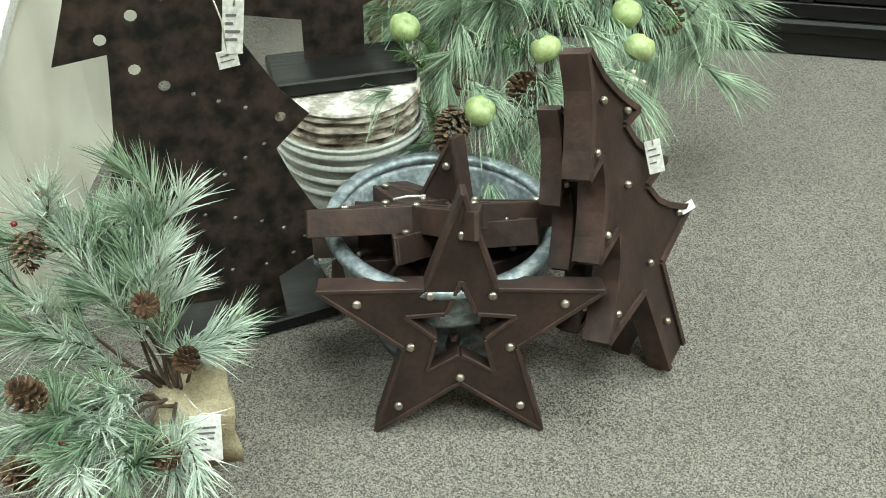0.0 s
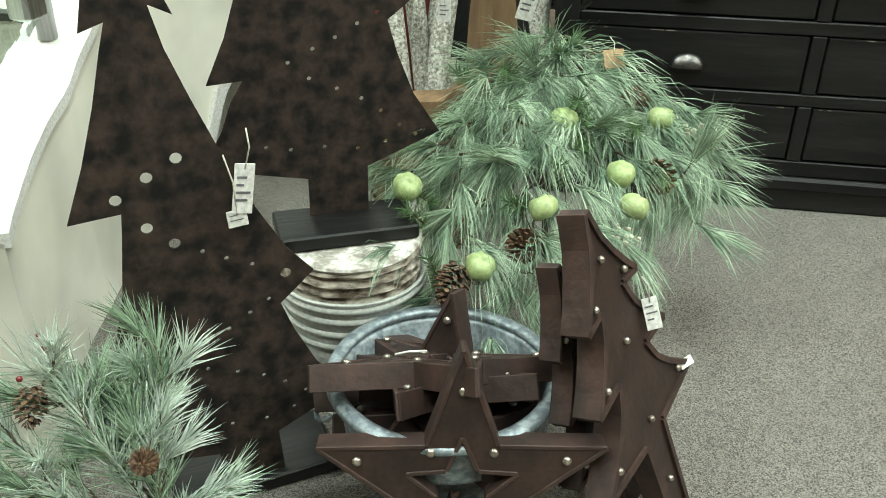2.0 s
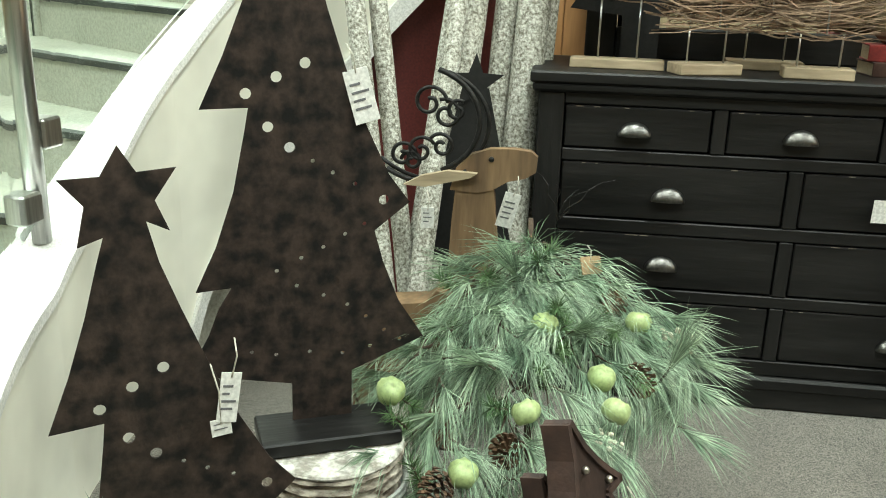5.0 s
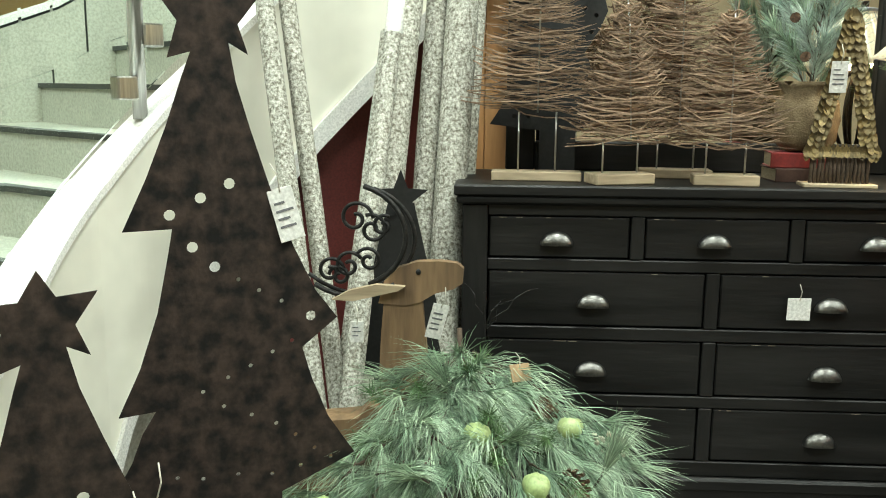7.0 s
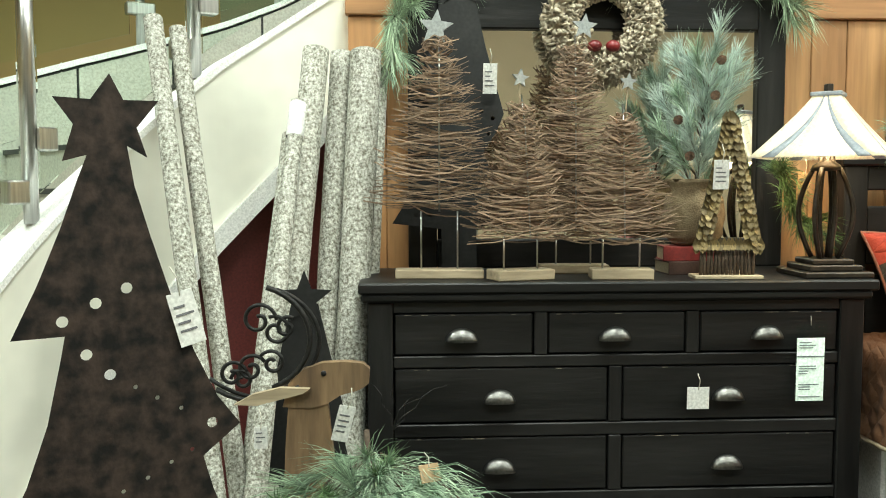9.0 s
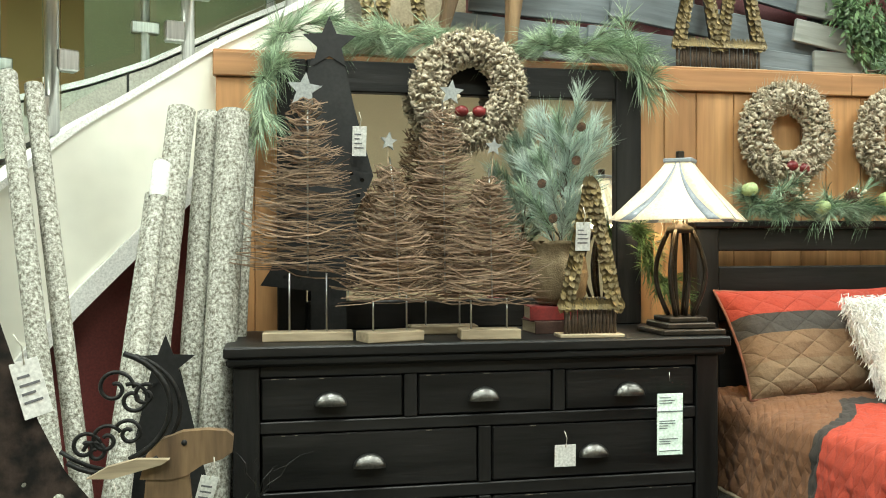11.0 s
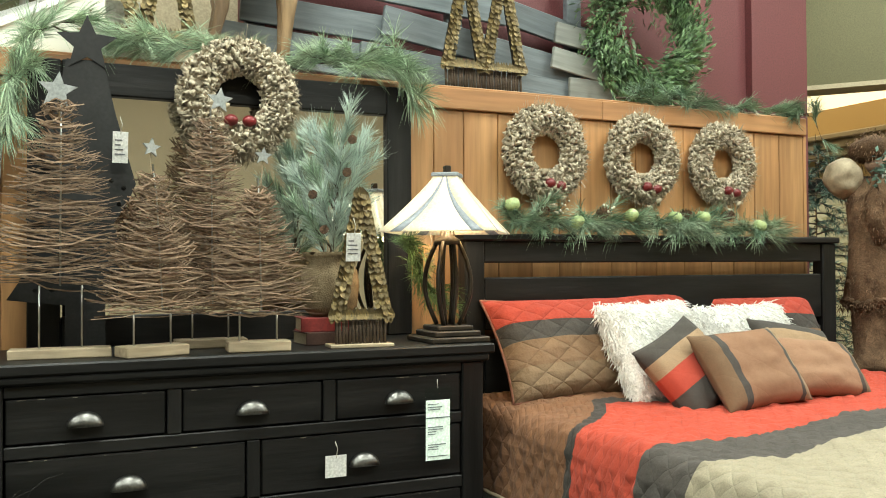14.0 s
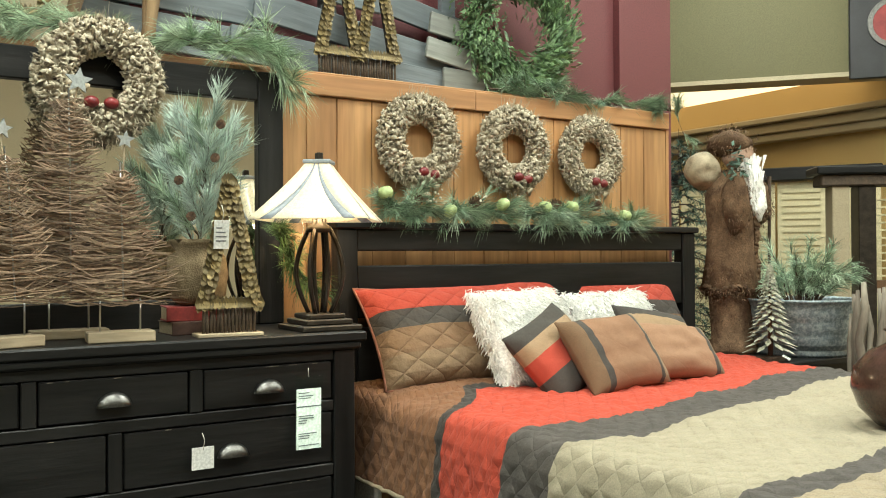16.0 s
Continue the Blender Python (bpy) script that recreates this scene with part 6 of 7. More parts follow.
def pallets():
    p = thing("pallet_boards", (0, 0.82, 0), "blue-grey weathered pallet boards standing on the wall ledge", "pallet")
    rng = random.Random(8)
    for k, (x0, x1, z0, h, tilt, y) in enumerate(((0.86, 1.75, 2.20, 0.15, -4, 0.0), (0.95, 1.62, 2.36, 0.12, -3, 0.015), (1.45, 2.62, 2.17, 0.145, -5, -0.025), (1.56, 2.55, 2.36, 0.13, -9, -0.01), (1.3, 2.2, 2.53, 0.13, -4, 0.01), (2.1, 2.8, 2.50, 0.12, -12, 0.02), (2.2, 2.95, 2.12, 0.05, -4, -0.04), (0.9, 1.6, 2.52, 0.12, 3, -0.02))):
        o = part("board", boxed((0, -0.011, 0), (x1 - x0, 0.011, h), bevel=0.003), "pallet", p)
        o.matrix_basis = Matrix.Translation((x0, y, z0)) @ pose(0, 0, 0, 0, -tilt, 0)
    for x in (0.98, 1.9, 2.55):
        part("batten", boxed((x, 0.03, 2.11), (x + 0.08, 0.07, 2.75), bevel=0.003), "pallet", p)
    for k, (x, z, w, tilt) in enumerate(((2.42, 2.40, 0.28, 8), (2.40, 2.28, 0.28, 10), (2.5, 2.14, 0.5, 2))):
        o = part("pale_board", boxed((0, -0.01, 0), (w, 0.01, 0.10), bevel=0.003), "pale_pallet", p, "pale grey weathered board")
        o.matrix_basis = Matrix.Translation((x, -0.055, z)) @ pose(0, 0, 0, 0, tilt, 0)


M["pale_pallet"] = material("pale_grey_board", (0.33, 0.345, 0.32), (0.2, 0.21, 0.19), 6, 0.75, bump=0.5, grain=45, stretch=(0.1, 1, 1), stain=0.5, rand=0.2)
pallets()
leaf_frame((1.90, 0.68, 2.109), 1.05, "A-shaped tree of gold tin leaves on the wall ledge", 12)
leaf_frame((2.09, 0.68, 2.109), 1.05, "A-shaped tree of gold tin leaves on the wall ledge", 13)
leaf_frame((0.44, 0.68, 2.109), 1.05, "A-shaped tree of gold tin leaves on the wall ledge", 14, base=False)
leaf_frame((0.64, 0.68, 2.109), 1.05, "A-shaped tree of gold tin leaves on the wall ledge", 15, base=False)


def ledge_deer():
    d = thing("carved_deer", (0.95, 0.66, 2.109), "carved brown wooden deer standing on the wall ledge", "deer ornament")
    for x0, bend in ((-0.13, 0.05), (0.15, 0.0)):
        for y in (-0.03, 0.03):
            tube("leg", [(x0 - 0.02 + bend, y, 0), (x0 - 0.01, y, 0.12), (x0 + bend * 0.4, y, 0.24), (x0 + 0.01, y, 0.40)], [0.024, 0.02, 0.028, 0.05], "raw_wood", d, sides=9)
    bm = bmesh.new()
    bmesh.ops.create_icosphere(bm, subdivisions=3, radius=1, matrix=Matrix.Translation((0.01, 0, 0.45)) @ Matrix.Diagonal((0.24, 0.085, 0.11, 1)))
    part("body", bm, "raw_wood", d, smooth=True)
    tube("neck", [(0.17, 0, 0.48), (0.25, 0, 0.6), (0.28, 0, 0.7)], [0.07, 0.05, 0.04], "raw_wood", d, sides=10)
    bm = bmesh.new()
    bmesh.ops.create_icosphere(bm, subdivisions=2, radius=1, matrix=Matrix.Translation((0.31, 0, 0.72)) @ Matrix.Diagonal((0.09, 0.045, 0.05, 1)))
    part("head", bm, "raw_wood", d, smooth=True)


ledge_deer()


# ---- pillows ----
def pillow(at, w, h, thick, mat, label, rx, rz, ry=0.0, seed=0, fur=False, flange=0.0, category="pillow", piping=None):
    """A stuffed cushion: w across, h high, leaning back by rx, turned by rz."""
    p = thing("pillow", at, label, category, "pillows on the bed")
    p.matrix_basis = Matrix.Translation(at) @ pose(0, 0, 0, 0, 0, rz) @ pose(0, 0, 0, rx, 0, 0) @ pose(0, 0, 0, 0, ry, 0)
    n = 22
    v, f, uv = [], [], []
    for face in (-1, 1):
        for j in range(n + 1):
            for i in range(n + 1):
                a, b = -1 + 2 * i / n, -1 + 2 * j / n
                sa, sb = 1 - abs(a) ** 3.0, 1 - abs(b) ** 3.0
                d = thick * 0.5 * (max(sa * sb, 0) ** 0.5) + 0.004
                pinch = 1 - 0.07 * (1 - abs(b) ** 2) * abs(a) ** 4
                pinch2 = 1 - 0.07 * (1 - abs(a) ** 2) * abs(b) ** 4
                wr = noise.noise((a * 2.6 + seed, b * 2.6, face * 3.0)) * 0.013 + noise.noise((a * 7 + seed, b * 7, face)) * 0.005
                v.append((a * w / 2 * pinch, face * (d + wr * max(sa * sb, 0)), b * h / 2 * pinch2 + h / 2))
                uv.append((a * 0.5 + 0.5, b * 0.5 + 0.5))
    m1 = (n + 1) ** 2
    for j in range(n):
        for i in range(n):
            o = j * (n + 1) + i
            f.append((o, o + 1, o + n + 2, o + n + 1))
            f.append((m1 + o, m1 + o + n + 1, m1 + o + n + 2, m1 + o + 1))
    for i in range(n):
        f.append((i, m1 + i, m1 + i + 1, i + 1))
        o = n * (n + 1) + i
        f.append((o, o + 1, m1 + o + 1, m1 + o))
        o = i * (n + 1)
        f.append((o, o + n + 1, m1 + o + n + 1, m1 + o))
        o = i * (n + 1) + n
        f.append((o, m1 + o, m1 + o + n + 1, o + n + 1))
    c = raw("cover", v, f, mat, p, smooth=True)
    set_uv(c, uv)
    if piping:
        edge = [v[i] for i in range(n + 1)] + [v[k * (n + 1) + n] for k in range(1, n + 1)] + [v[n * (n + 1) + i] for i in range(n - 1, -1, -1)] + [v[k * (n + 1)] for k in range(n - 1, -1, -1)]
        v2, f2 = tube_geo([(x, 0, z) for x, y, z in edge], 0.006, 6)
        raw("piping", v2, f2, piping, p, smooth=True)
    if fur:
        nd = Needles(seed + 60)
        r = nd.rng
        idx = r.integers(0, m1 * 2, 9000)
        base = np.array(v)[idx] + r.normal(size=(9000, 3)) * 0.008
        nrm = np.stack([base[:, 0] * 1.2 / w, np.where(idx < m1, -1.0, 1.0), (base[:, 2] - h / 2) * 1.2 / h], 1)
        way = nrm * 0.45 + r.normal(size=(9000, 3)) * 0.35 + np.array([0, 0, -0.8])
        way /= np.linalg.norm(way, axis=1)[:, None]
        nd.add(base, way, r.uniform(0.022, 0.04, 9000), 0.0022, 0.2)
        nd.mesh("fur", "fur_white", p, "long white faux fur")
    return p


BRICK, CHAR, BROWN, SAND = (0.47, 0.075, 0.048), (0.078, 0.07, 0.063), (0.16, 0.085, 0.05), (0.40, 0.30, 0.19)
M["sham"] = banded_cloth("sham_cloth", [(0.0, (0.27, 0.185, 0.115)), (0.28, (0.25, 0.155, 0.092)), (0.52, CHAR), (0.70, BRICK)], axis=1, span=1.0, quilt=7.0, soft=1.0)
M["patch"] = banded_cloth("patch_cloth", [(0.0, CHAR), (0.36, BRICK), (0.62, (0.38, 0.26, 0.16)), (0.8, CHAR)], axis=1, span=1.0, quilt=4.0, soft=0.2)
M["brown_cushion"] = banded_cloth("brown_cushion_cloth", [(0.0, (0.20, 0.125, 0.075)), (0.16, CHAR), (0.23, (0.30, 0.165, 0.10)), (0.84, CHAR), (0.90, (0.30, 0.22, 0.135))], axis=0, span=1.0, quilt=3.0, soft=0.15)
M["dull_brown"] = banded_cloth("plain_brown_cloth", [(0.0, (0.35, 0.20, 0.125)), (0.84, CHAR), (0.90, (0.23, 0.16, 0.1))], axis=0, span=1.0, quilt=3.0, soft=0.15)
M["sham_piping"] = material("brown_piping", (0.30, 0.11, 0.065), (0.2, 0.075, 0.045), 40, 0.8)
BT = BED_TOP + 0.005
pillow((2.19, 0.16, BT), 0.70, 0.46, 0.17, "sham", "quilted pillow sham in brick red, charcoal and sand bands", -33, 3, seed=1, piping="sham_piping")
pillow((2.62, 0.30, BT), 0.66, 0.44, 0.14, "sham", "quilted pillow sham in brick red, charcoal and sand bands", -22, 0, ry=-3, seed=2, piping="sham_piping")
pillow((3.36, 0.26, BT), 0.66, 0.42, 0.16, "sham", "quilted pillow sham in brick red, charcoal and sand bands", -27, 2, seed=3, piping="sham_piping")
pillow((2.50, -0.02, BT), 0.46, 0.43, 0.17, "fur_white", "shaggy white faux fur pillow", -32, 6, seed=4, fur=True)
pillow((3.05, 0.06, BT), 0.46, 0.40, 0.17, "fur_white", "shaggy white faux fur pillow", -32, 0, seed=5, fur=True)
pillow((2.53, -0.22, BT), 0.40, 0.35, 0.13, "patch", "patchwork pillow in charcoal, brick red and tan", -36, 8, ry=-22, seed=6)
pillow((3.10, -0.10, BT), 0.40, 0.33, 0.13, "patch", "patchwork pillow in charcoal, brick red and tan", -36, 0, ry=12, seed=7)
pillow((2.67, -0.34, BT), 0.48, 0.33, 0.13, "brown_cushion", "brown pillow with charcoal stripes and sand ends", -36, 8, ry=-2, seed=8)
pillow((3.08, -0.24, BT), 0.46, 0.27, 0.13, "dull_brown", "brown pillow with a charcoal stripe near its end", -40, 4, ry=7, seed=9)


# ---- the other side of the bed ----
def nightstand():
    t = thing("nightstand", (4.42, 0.25, 0), "black stained wooden nightstand", "nightstand")
    part("top", boxed((-0.50, -0.32, 0.77), (0.45, 0.36, 0.80), bevel=0.005), "black_wood", t)
    part("body", boxed((-0.47, -0.29, 0.1), (0.42, 0.33, 0.769), bevel=0.004), "black_wood", t)
    for z in (0.14, 0.43):
        w = part("drawer", boxed((-0.43, -0.305, z), (0.38, -0.291, z + 0.27), bevel=0.004), "black_wood", t)
        cup_pull(w, 0.02, z + 0.14, -0.306)
    for x in (-0.46, 0.36):
        for y in (-0.28, 0.27):
            part("foot", boxed((x, y, 0), (x + 0.05, y + 0.05, 0.099), bevel=0.003), "black_wood_v", t)


nightstand()


M["frost_leaf"] = material("frosted_leaf", (0.50, 0.49, 0.39), (0.17, 0.17, 0.11), 30, 0.7, bump=0.2, island=0.3, stain=0.4)
M["face_tan"] = material("painted_face", (0.42, 0.26, 0.18), None, 10, 0.6)


def santa():
    """A figure of a bearded gift-bringer in a fur coat, kept as one plain shape."""
    bm = bmesh.new()
    slots = ["fur_brown", "fur_white", "burlap", "stem", "needle_dark", "face_tan"]

    def add(fn, k):
        before = set(bm.faces)
        fn()
        for fc in bm.faces:
            if fc not in before:
                fc.material_index = k
    body = [(0.0, 0.0), (0.17, 0.0), (0.175, 0.03), (0.13, 0.08), (0.14, 0.30), (0.155, 0.32), (0.175, 0.36), (0.16, 0.55), (0.15, 0.70), (0.165, 0.82), (0.15, 0.92), (0.08, 0.98), (0.0, 0.99)]
    add(lambda: lathe(bm, body, 26, Matrix.Diagonal((1.0, 0.8, 1, 1))), 0)
    ball = lambda c, s: bmesh.ops.create_icosphere(bm, subdivisions=3, radius=1, matrix=Matrix.Translation(c) @ Matrix.Diagonal((*s, 1)))
    add(lambda: ball((0.01, -0.045, 1.06), (0.085, 0.08, 0.085)), 5)
    add(lambda: ball((-0.01, 0.0, 1.13), (0.12, 0.115, 0.07)), 0)
    add(lambda: ball((0.02, -0.095, 0.93), (0.075, 0.055, 0.15)), 1)
    add(lambda: ball((0.05, -0.13, 0.80), (0.05, 0.04, 0.09)), 1)
    add(lambda: ball((-0.15, 0.08, 0.985), (0.105, 0.09, 0.10)), 2)
    add(lambda: ball((-0.10, -0.09, 0.80), (0.075, 0.07, 0.17)), 0)
    add(lambda: ball((0.10, -0.09, 0.76), (0.09, 0.06, 0.055)), 0)
    add(lambda: ball((0.18, -0.06, 0.82), (0.06, 0.06, 0.12)), 0)
    rng = random.Random(3)

    def sprig():
        for k in range(90):
            c = Vector((-0.10 + rng.gauss(0, 0.035), -0.10 + rng.gauss(0, 0.02), 0.98 + rng.gauss(0, 0.05)))
            d = Vector((rng.gauss(0, 1), rng.gauss(0, 1), rng.gauss(0, 1))).normalized() * 0.035
            s = d.cross(Vector((rng.gauss(0, 1), rng.gauss(0, 1), rng.gauss(0, 1)))).normalized() * 0.008
            bm.faces.new([bm.verts.new(c), bm.verts.new(c + d * 0.5 + s), bm.verts.new(c + d), bm.verts.new(c + d * 0.5 - s)])

    def locks():
        for k in range(130):
            c = Vector((0.025 + rng.uniform(-0.075, 0.075), -0.13 + rng.uniform(-0.02, 0.03), rng.uniform(0.80, 1.02)))
            bmesh.ops.create_cone(bm, segments=5, radius1=0.009, radius2=0.002, depth=0.09, matrix=Matrix.Translation(c) @ pose(0, 0, 0, 180 + rng.uniform(-18, 8), rng.uniform(-22, 22), 0))

    def trim():
        for z, rr in ((0.335, 0.158), (0.345, 0.166)):
            for k in range(28):
                a = 2 * math.pi * k / 28
                ball((rr * math.cos(a), 0.8 * rr * math.sin(a), z + 0.012 * math.sin(5 * a)), (0.024, 0.022, 0.02))
        for k in range(16):
            ball((0.045 - 0.01 * math.sin(k), -0.125, 0.36 + 0.026 * k), (0.018, 0.014, 0.018))
    add(sprig, 4)
    add(locks, 1)
    add(trim, 0)
    add(lambda: bmesh.ops.create_cone(bm, segments=8, radius1=0.008, radius2=0.008, depth=0.95, matrix=Matrix.Translation((0.20, -0.11, 0.48))), 3)
    bm.normal_update()
    for v in bm.verts:
        n = Vector((noise.noise(v.co * 16), noise.noise(v.co * 16 + Vector((7, 3, 1))), noise.noise(v.co * 16 + Vector((2, 8, 5)))))
        v.co += n * 0.02 + Vector((noise.noise(v.co * 45), noise.noise(v.co * 47), 0)) * 0.008
        v.co.z = max(v.co.z, 0.0)
    tufts = []
    for fc in bm.faces:
        if fc.material_index == 0 and fc.calc_area() > 2e-5:
            c, nrm = fc.calc_center_median(), fc.normal
            for k in range(min(14, int(fc.calc_area() / 1.6e-4 + rng.random()))):
                at = c + Vector((rng.gauss(0, 0.016), rng.gauss(0, 0.016), rng.gauss(0, 0.022)))
                way = (nrm * 0.5 + Vector((rng.gauss(0, 0.25), rng.gauss(0, 0.25), -0.9))).normalized()
                tufts.append((at + nrm * 0.003, way * rng.uniform(0.012, 0.024), way.cross(nrm).normalized() * 0.0024, nrm * 0.003))
    for at, way, wide, lift in tufts:
        q = [bm.verts.new(at - wide), bm.verts.new(at + wide), bm.verts.new(at + way), bm.verts.new(at + lift)]
        for tri in ((0, 1, 3), (1, 2, 3), (2, 0, 3)):
            bm.faces.new([q[i] for i in tri]).material_index = 0
    for v in bm.verts:
        v.co.z = max(v.co.z, 0.0)
    me = bpy.data.meshes.new("figurine")
    bm.to_mesh(me)
    bm.free()
    for s in slots:
        me.materials.append(M[s])
    o = link_mesh("figurine", me, None, smooth=True)
    o.matrix_basis = Matrix.Translation((4.14, 0.42, 0.801)) @ pose(0, 0, 0, 0, 0, 8) @ Matrix.Diagonal((1.0, 1.0, 1.0, 1))
    tagged(o, "tall bearded winter figurine in a brown fur coat with a sack", "figurine")


santa()


def leaf_cone(at, h, r, label):
    t = thing("small_frosted_tree", at, label, "tree ornament")
    rng = random.Random(2)
    v, f = [], []
    for i in range(170):
        u = (i / 170) ** 0.8
        a = i * 2.39996
        z = 0.06 + (h - 0.06) * u
        rr = r * (1 - u) + 0.008
        d = Vector((math.cos(a), math.sin(a), -0.35)).normalized()
        s = Vector((-math.sin(a), math.cos(a), 0)) * 0.017
        c = Vector((0, 0, z + 0.02)) + d * rr * 0.35
        o = len(v)
        v += [tuple(c), tuple(c + d * rr * 0.4 + s), tuple(c + d * rr * 0.85), tuple(c + d * rr * 0.4 - s), tuple(c + d * rr * 0.45 + Vector((0, 0, 0.008)))]
        f += [(o, o + 1, o + 4), (o + 1, o + 2, o + 4), (o + 2, o + 3, o + 4), (o + 3, o, o + 4), (o, o + 3, o + 2, o + 1)]
    tagged(raw("leaves", v, f, "frost_leaf", t, "pale frosted leaf scales"), kind="stuff")
    tube("trunk", [(0, 0, 0.02), (0, 0, h)], [0.014, 0.004], "stem", t)
    part("base", boxed((-0.05, -0.05, 0), (0.05, 0.05, 0.025), bevel=0.003), "stem", t)


leaf_cone((3.955, 0.03, 0.801), 0.46, 0.12, "small tree of frosted pale leaves on the nightstand")
tag_card("price_tag", (3.93, -0.06, 0.84), 0.07, 0.04, rz=30, rx=-60, bars=2, string=0, label="small white price card on the nightstand")


def planter():
    t = thing("planter", (4.39, 0.16, 0.801), "round zinc planter with ridges, full of frosted pine", "planter")
    prof = [(0.0, 0.004), (0.22, 0.004), (0.226, 0.0)] + [(0.226 + 0.055 * k / 12 + (0.006 if k % 3 == 0 else 0), 0.015 + 0.265 * k / 12) for k in range(13)] + [(0.298, 0.285), (0.3, 0.295), (0.288, 0.297), (0.278, 0.285), (0.23, 0.03), (0.0, 0.02)]
    part("pot", lathe(bmesh.new(), prof, 44), "galvanized", t, smooth=True)
    part("soil", lathe(bmesh.new(), [(0.0, 0.25), (0.272, 0.25), (0.27, 0.24)], 30), "stem", t)
    g = thing("planter_pine", (4.39, 0.16, 1.05), "bushy frosted pine in the zinc planter", "pine bush")
    nd = Needles(77)
    rng = random.Random(7)
    paths = []
    for k in range(46):
        a, e = rng.uniform(0, 2 * math.pi), rng.uniform(0.15, 0.75)
        ln = rng.uniform(0.2, 0.36)
        p = arc((0.06 * math.cos(a), 0.06 * math.sin(a), 0.0), (ln * math.cos(a) * (1.2 - e), ln * math.sin(a) * (1.2 - e), ln * (0.35 + e)), -0.04, 6, 0.01, k)
        paths.append(p)
        nd.stem(p, 80, 0.10, 0.6, 0.0016, 0.3, lead=0.8, start=0.25)
    nd.mesh("needles", "needle", g)
    stems(g, paths, 0.004)


planter()


def dark_tree():
    g = thing("dark_fir_tree", (4.60, 1.22, 0), "dark green artificial fir standing behind the figurine", "fir tree")
    nd = Needles(90)
    rng = random.Random(14)
    paths = [[Vector((0, 0, 0)), Vector((0, 0, 1.1)), Vector((0, 0, 2.15))]]
    for k in range(110):
        u = k / 110
        a = k * 2.4
        z = 0.25 + 1.8 * u
        ln = 0.36 * (1 - u) + 0.16
        p = arc((0, 0, z), (ln * math.cos(a), ln * math.sin(a), z - 0.10 + 0.1 * rng.random()), -0.02, 5, 0.01, k)
        paths.append(p)
        nd.stem(p, 70, 0.055, 0.9, 0.0022, 0.1, lead=0.6, start=0.15)
    nd.mesh("needles", "needle_dark", g)
    stems(g, paths, 0.006)


dark_tree()


def driftwood():
    d = thing("driftwood_column", (4.36, -0.22, 0), "upright bundle of grey weathered driftwood sticks", "driftwood")
    rng = random.Random(21)
    for k in range(16):
        a = rng.uniform(0, 6.28)
        r = rng.uniform(0.02, 0.09)
        h = rng.uniform(0.7, 1.22)
        p = arc((r * 1.2 * math.cos(a), r * 1.2 * math.sin(a), 0), (r * math.cos(a + 0.7) + rng.uniform(-0.04, 0.04), r * math.sin(a + 0.7), h), 0, 9, 0.016, k)
        tube("stick", p, [rng.uniform(0.014, 0.026) for _ in range(8)] + [0.008], "driftwood", d, sides=8)


M["driftwood"] = material("grey_driftwood", (0.33, 0.29, 0.23), (0.14, 0.11, 0.085), 12, 0.8, bump=0.6, grain=60, stretch=(1, 1, 0.2))
driftwood()


def vase():
    v = thing("vase", (2.80, -1.36, BED_TOP + 0.012), "dark brown glazed ceramic vase standing on the bed", "vase")
    part("body", lathe(bmesh.new(), [(0.0, 0.0), (0.10, 0.0), (0.15, 0.05), (0.172, 0.11), (0.165, 0.17), (0.12, 0.22), (0.07, 0.245), (0.065, 0.27), (0.08, 0.285), (0.055, 0.27), (0.055, 0.24), (0.0, 0.2)], 36), "vase_glaze", v, smooth=True)


M["vase_glaze"] = material("dark_brown_glaze", (0.10, 0.05, 0.035), (0.03, 0.018, 0.015), 9, 0.18, bump=0.05, stain=0.5)
vase()


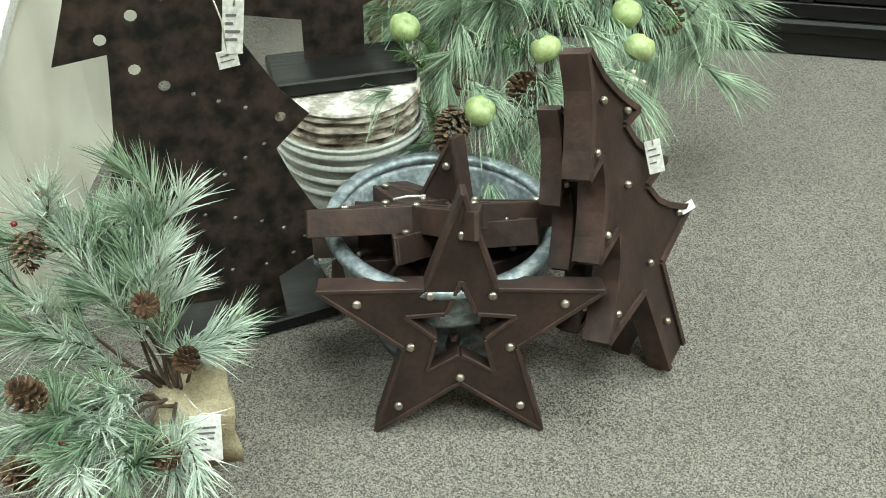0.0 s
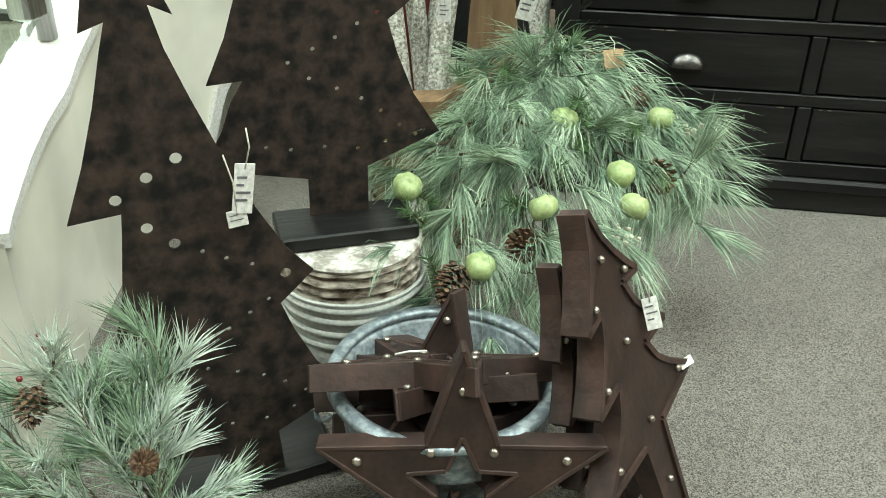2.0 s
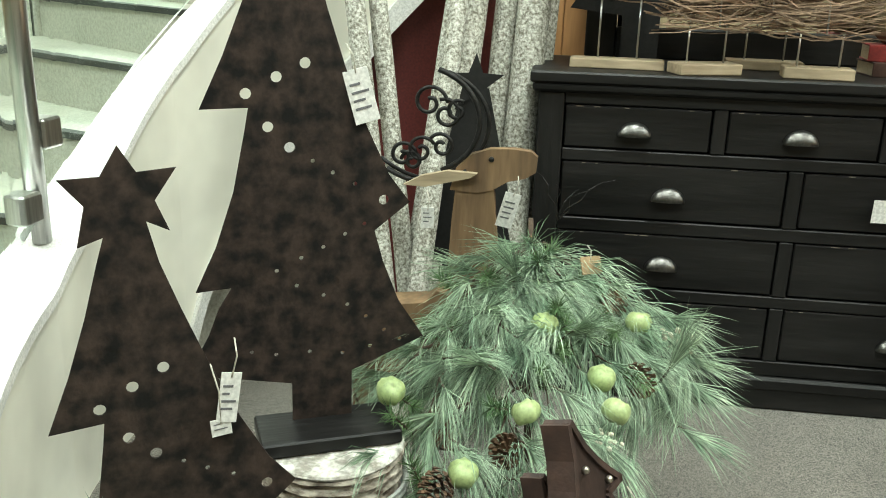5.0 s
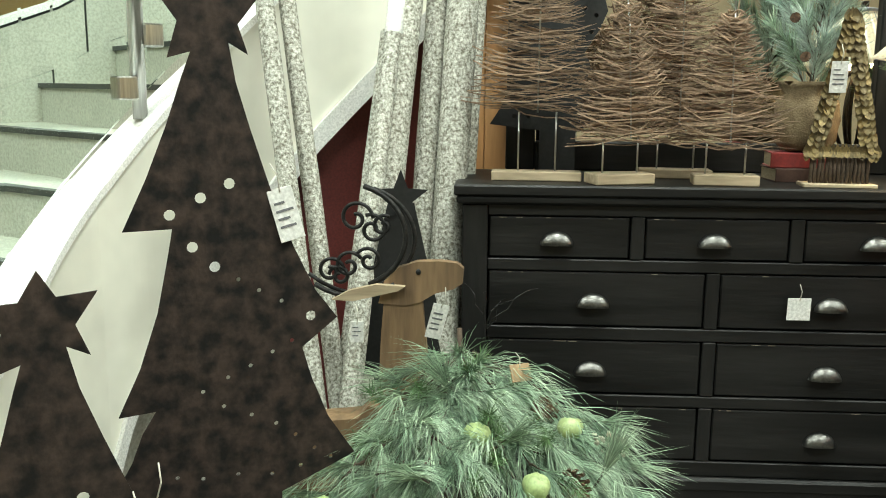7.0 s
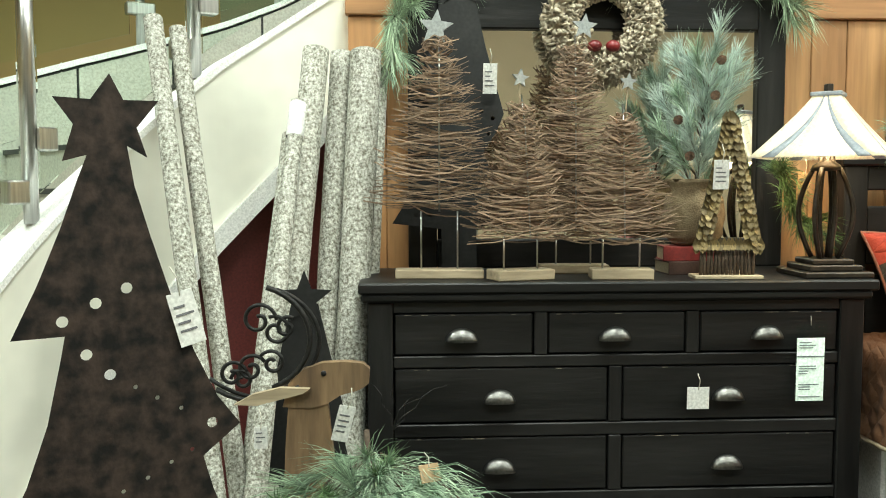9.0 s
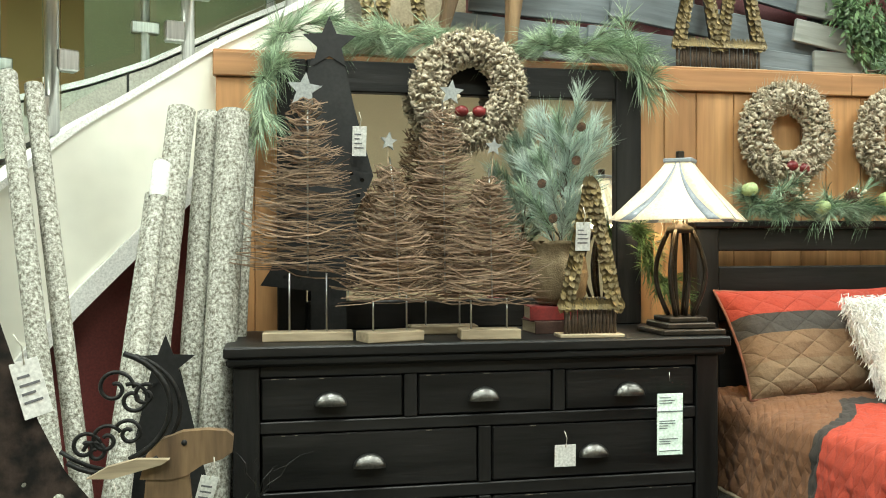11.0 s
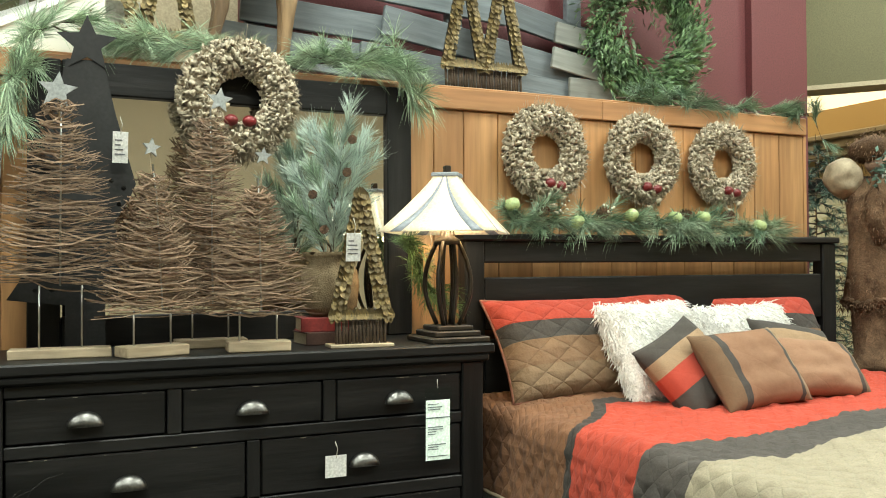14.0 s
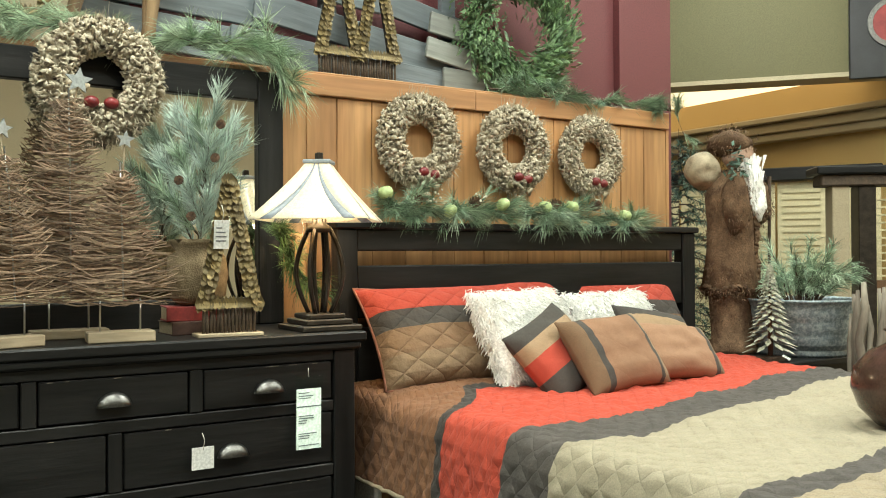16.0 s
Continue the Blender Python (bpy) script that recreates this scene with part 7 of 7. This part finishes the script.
# ---- the far side of the hall ----
def far_side():
    wall = lambda name, lo, hi, mat, label, m=None: tagged(part(name, boxed(lo, hi, m=m), mat), label, "wall", kind="structure")
    # olive bulkhead across the aisle
    m = Matrix.Translation((6.85, 2.32, 0)) @ pose(0, 0, 0, 0, 0, -50.4)
    wall("wall_bulkhead", (-2.4, 0.0, 2.90), (0.72, 0.25, 4.59), "olive", "olive painted bulkhead", m)
    wall("wall_bulkhead_lip", (-2.4, -0.02, 2.86), (2.4, 0.30, 2.899), "tan", "tan painted bulkhead edge", m)
    wall("wall_bulkhead_tan", (0.722, 0.0, 2.90), (2.4, 0.25, 4.59), "tan", "tan painted bulkhead", m)
    s = thing("hanging_sign", (0, 0, 0), "dark square hanging sign with a red round emblem", "sign")
    s.matrix_basis = m @ Matrix.Translation((1.15, -0.06, 3.22))
    part("board", boxed((-0.45, -0.03, -0.40), (0.55, 0.03, 0.36), bevel=0.008), "sign_black", s)
    part("emblem_ring", lathe(bmesh.new(), [(0.17, 0.0), (0.21, 0.0), (0.21, 0.02), (0.17, 0.02), (0.17, 0.0)], 36, Matrix.Translation((-0.10, -0.031, 0.06)) @ pose(0, 0, 0, 90, 0, 0)), "pewter", s, "grey metal ring")
    part("emblem", lathe(bmesh.new(), [(0.0, 0.015), (0.168, 0.015), (0.168, 0.0)], 36, Matrix.Translation((-0.10, -0.031, 0.06)) @ pose(0, 0, 0, 90, 0, 0)), "emblem_red", s, "red disc")
    # far wall with cornice and lit cove above
    for k, (x, z0, z1) in enumerate(((8.06, 2.50, 2.58), (8.02, 2.581, 2.68), (7.96, 2.681, 2.74))):
        tagged(part("cornice_trim", boxed((x, -1.2, z0), (8.199, 6.0, z1), bevel=0.01), "tan"), "tan painted stepped cornice", "trim", kind="structure")
    tagged(part("cove_light", boxed((7.0, 2.15, 3.05), (8.19, 6.0, 3.08)), "cove_glow"), "warm lit ceiling cove", "ceiling light", kind="structure")
    d = thing("shutter_display", (6.45, 0.82, 0), "display stand of cream louvred shutters between dark posts", "display stand", rz=-40)
    part("top_beam", boxed((-0.62, -0.16, 1.90), (0.9, 0.16, 1.96), bevel=0.01), "black_wood", d)
    part("frieze", boxed((-0.58, -0.12, 1.82), (0.88, 0.12, 1.899), bevel=0.008), "stem", d)
    for x, mt in ((-0.5, "tan"), (-0.32, "bronze"), (0.75, "bronze")):
        part("post", boxed((x, -0.09, 0), (x + 0.12, 0.09, 1.819), bevel=0.006), mt, d)
    for z in [0.12 + 0.055 * k for k in range(30)]:
        part("slat", boxed((-0.18, -0.03, z), (0.73, 0.03, z + 0.012), m=Matrix.Translation((0, 0, 0)) ), "shutter", d)
    part("mid_rail", boxed((-0.19, -0.035, 1.05), (0.74, 0.035, 1.14), bevel=0.004), "shutter_brown", d)
    e = thing("shutter_display", (7.3, 2.35, 0), "tall cream louvred shutter panels along the far wall", "display stand", rz=-60)
    part("top_beam", boxed((-1.5, -0.1, 2.0), (0.75, 0.1, 2.12), bevel=0.01), "black_wood", e)
    for k in range(5):
        x = -1.45 + 0.44 * k
        part("panel", boxed((x, -0.02, 0.05), (x + 0.42, 0.02, 1.99), bevel=0.005), "shutter", e, "cream shutter panel")
        for z in [0.15 + 0.06 * j for j in range(30)]:
            part("slat", boxed((x + 0.05, -0.035, z), (x + 0.37, -0.021, z + 0.035)), "shutter", e)


M["sign_black"] = material("sign_black", (0.02, 0.02, 0.024), None, 6, 0.4, bump=0.0)
M["emblem_red"] = material("emblem_red", (0.33, 0.03, 0.03), None, 6, 0.35, bump=0.0)
M["shutter"] = material("cream_shutter", (0.66, 0.58, 0.36), (0.6, 0.52, 0.32), 5, 0.5, bump=0.03, stain=0.6)
M["shutter_brown"] = material("brown_shutter", (0.2, 0.1, 0.045), None, 6, 0.5)
far_side()


# ---- outer wall of the stairs, clad in stone tiles ----
# the outer wall follows the same centre
OUTER = [(80, 2.95), (95, 2.58), (104, 2.33), (109.4, 2.21), (117, 2.075), (123, 1.975), (130, 1.85), (134, 1.73), (139, 1.63), (150, 1.42), (165, 1.1), (180, 0.8)]


def outer_wall():
    w = tagged(arc_band("stair_outer_wall", 3.02, 3.14, lambda p: 0.0, lambda p: interp(p, OUTER) - 0.03, "nosing", None, 80, 180), "stone-clad outer wall of the staircase", "wall", kind="structure")
    arc_band("cap", 2.99, 3.17, lambda p: interp(p, OUTER) - 0.029, lambda p: interp(p, OUTER), "white", w, 80, 180, label="pale stone cap")
    for row in range(5):
        a = 80 + 3 * (row % 2)
        while a < 178:
            b = min(a + 8.6, 180)
            lo = lambda p, r=row: max(interp(p, OUTER) - 0.05 - 0.25 * (r + 1) + 0.008, 0.0)
            hi = lambda p, r=row: max(interp(p, OUTER) - 0.035 - 0.25 * r - 0.008, 0.004)
            arc_band("tile", 3.0, 3.018, lo, hi, "stone", w, a + 0.12, b - 0.12, step=2.09)
            a = b
    g = thing("glass_railing", (0, 0, 0), "glass stair railing with steel posts on the outer stair wall", "railing")
    for phi in (160, 146, 131, 117, 104, 92):
        p = Vector(on_arc(phi, 3.08, interp(phi, OUTER)))
        tube("post", [p, p + Vector((0, 0, 1.1))], 0.022, "steel", g, sides=10)
        for h in (0.18, 0.8):
            c = part("clamp", boxed((-0.07, -0.03, -0.03), (0.07, 0.03, 0.03), bevel=0.006), "steel", g)
            c.matrix_basis = Matrix.Translation(p + Vector((0, 0, h))) @ pose(0, 0, 0, 0, 0, phi + 90)
    for a, b in ((159, 147), (145, 132), (130, 118), (116, 105), (103, 93)):
        o = arc_band("pane", 3.075, 3.085, lambda p: interp(p, OUTER) + 0.07, lambda p: interp(p, OUTER) + 1.05, "glass", g, b, a, step=(a - b) / 6.0, label="clear glass pane")
        o.visible_shadow = False


outer_wall()
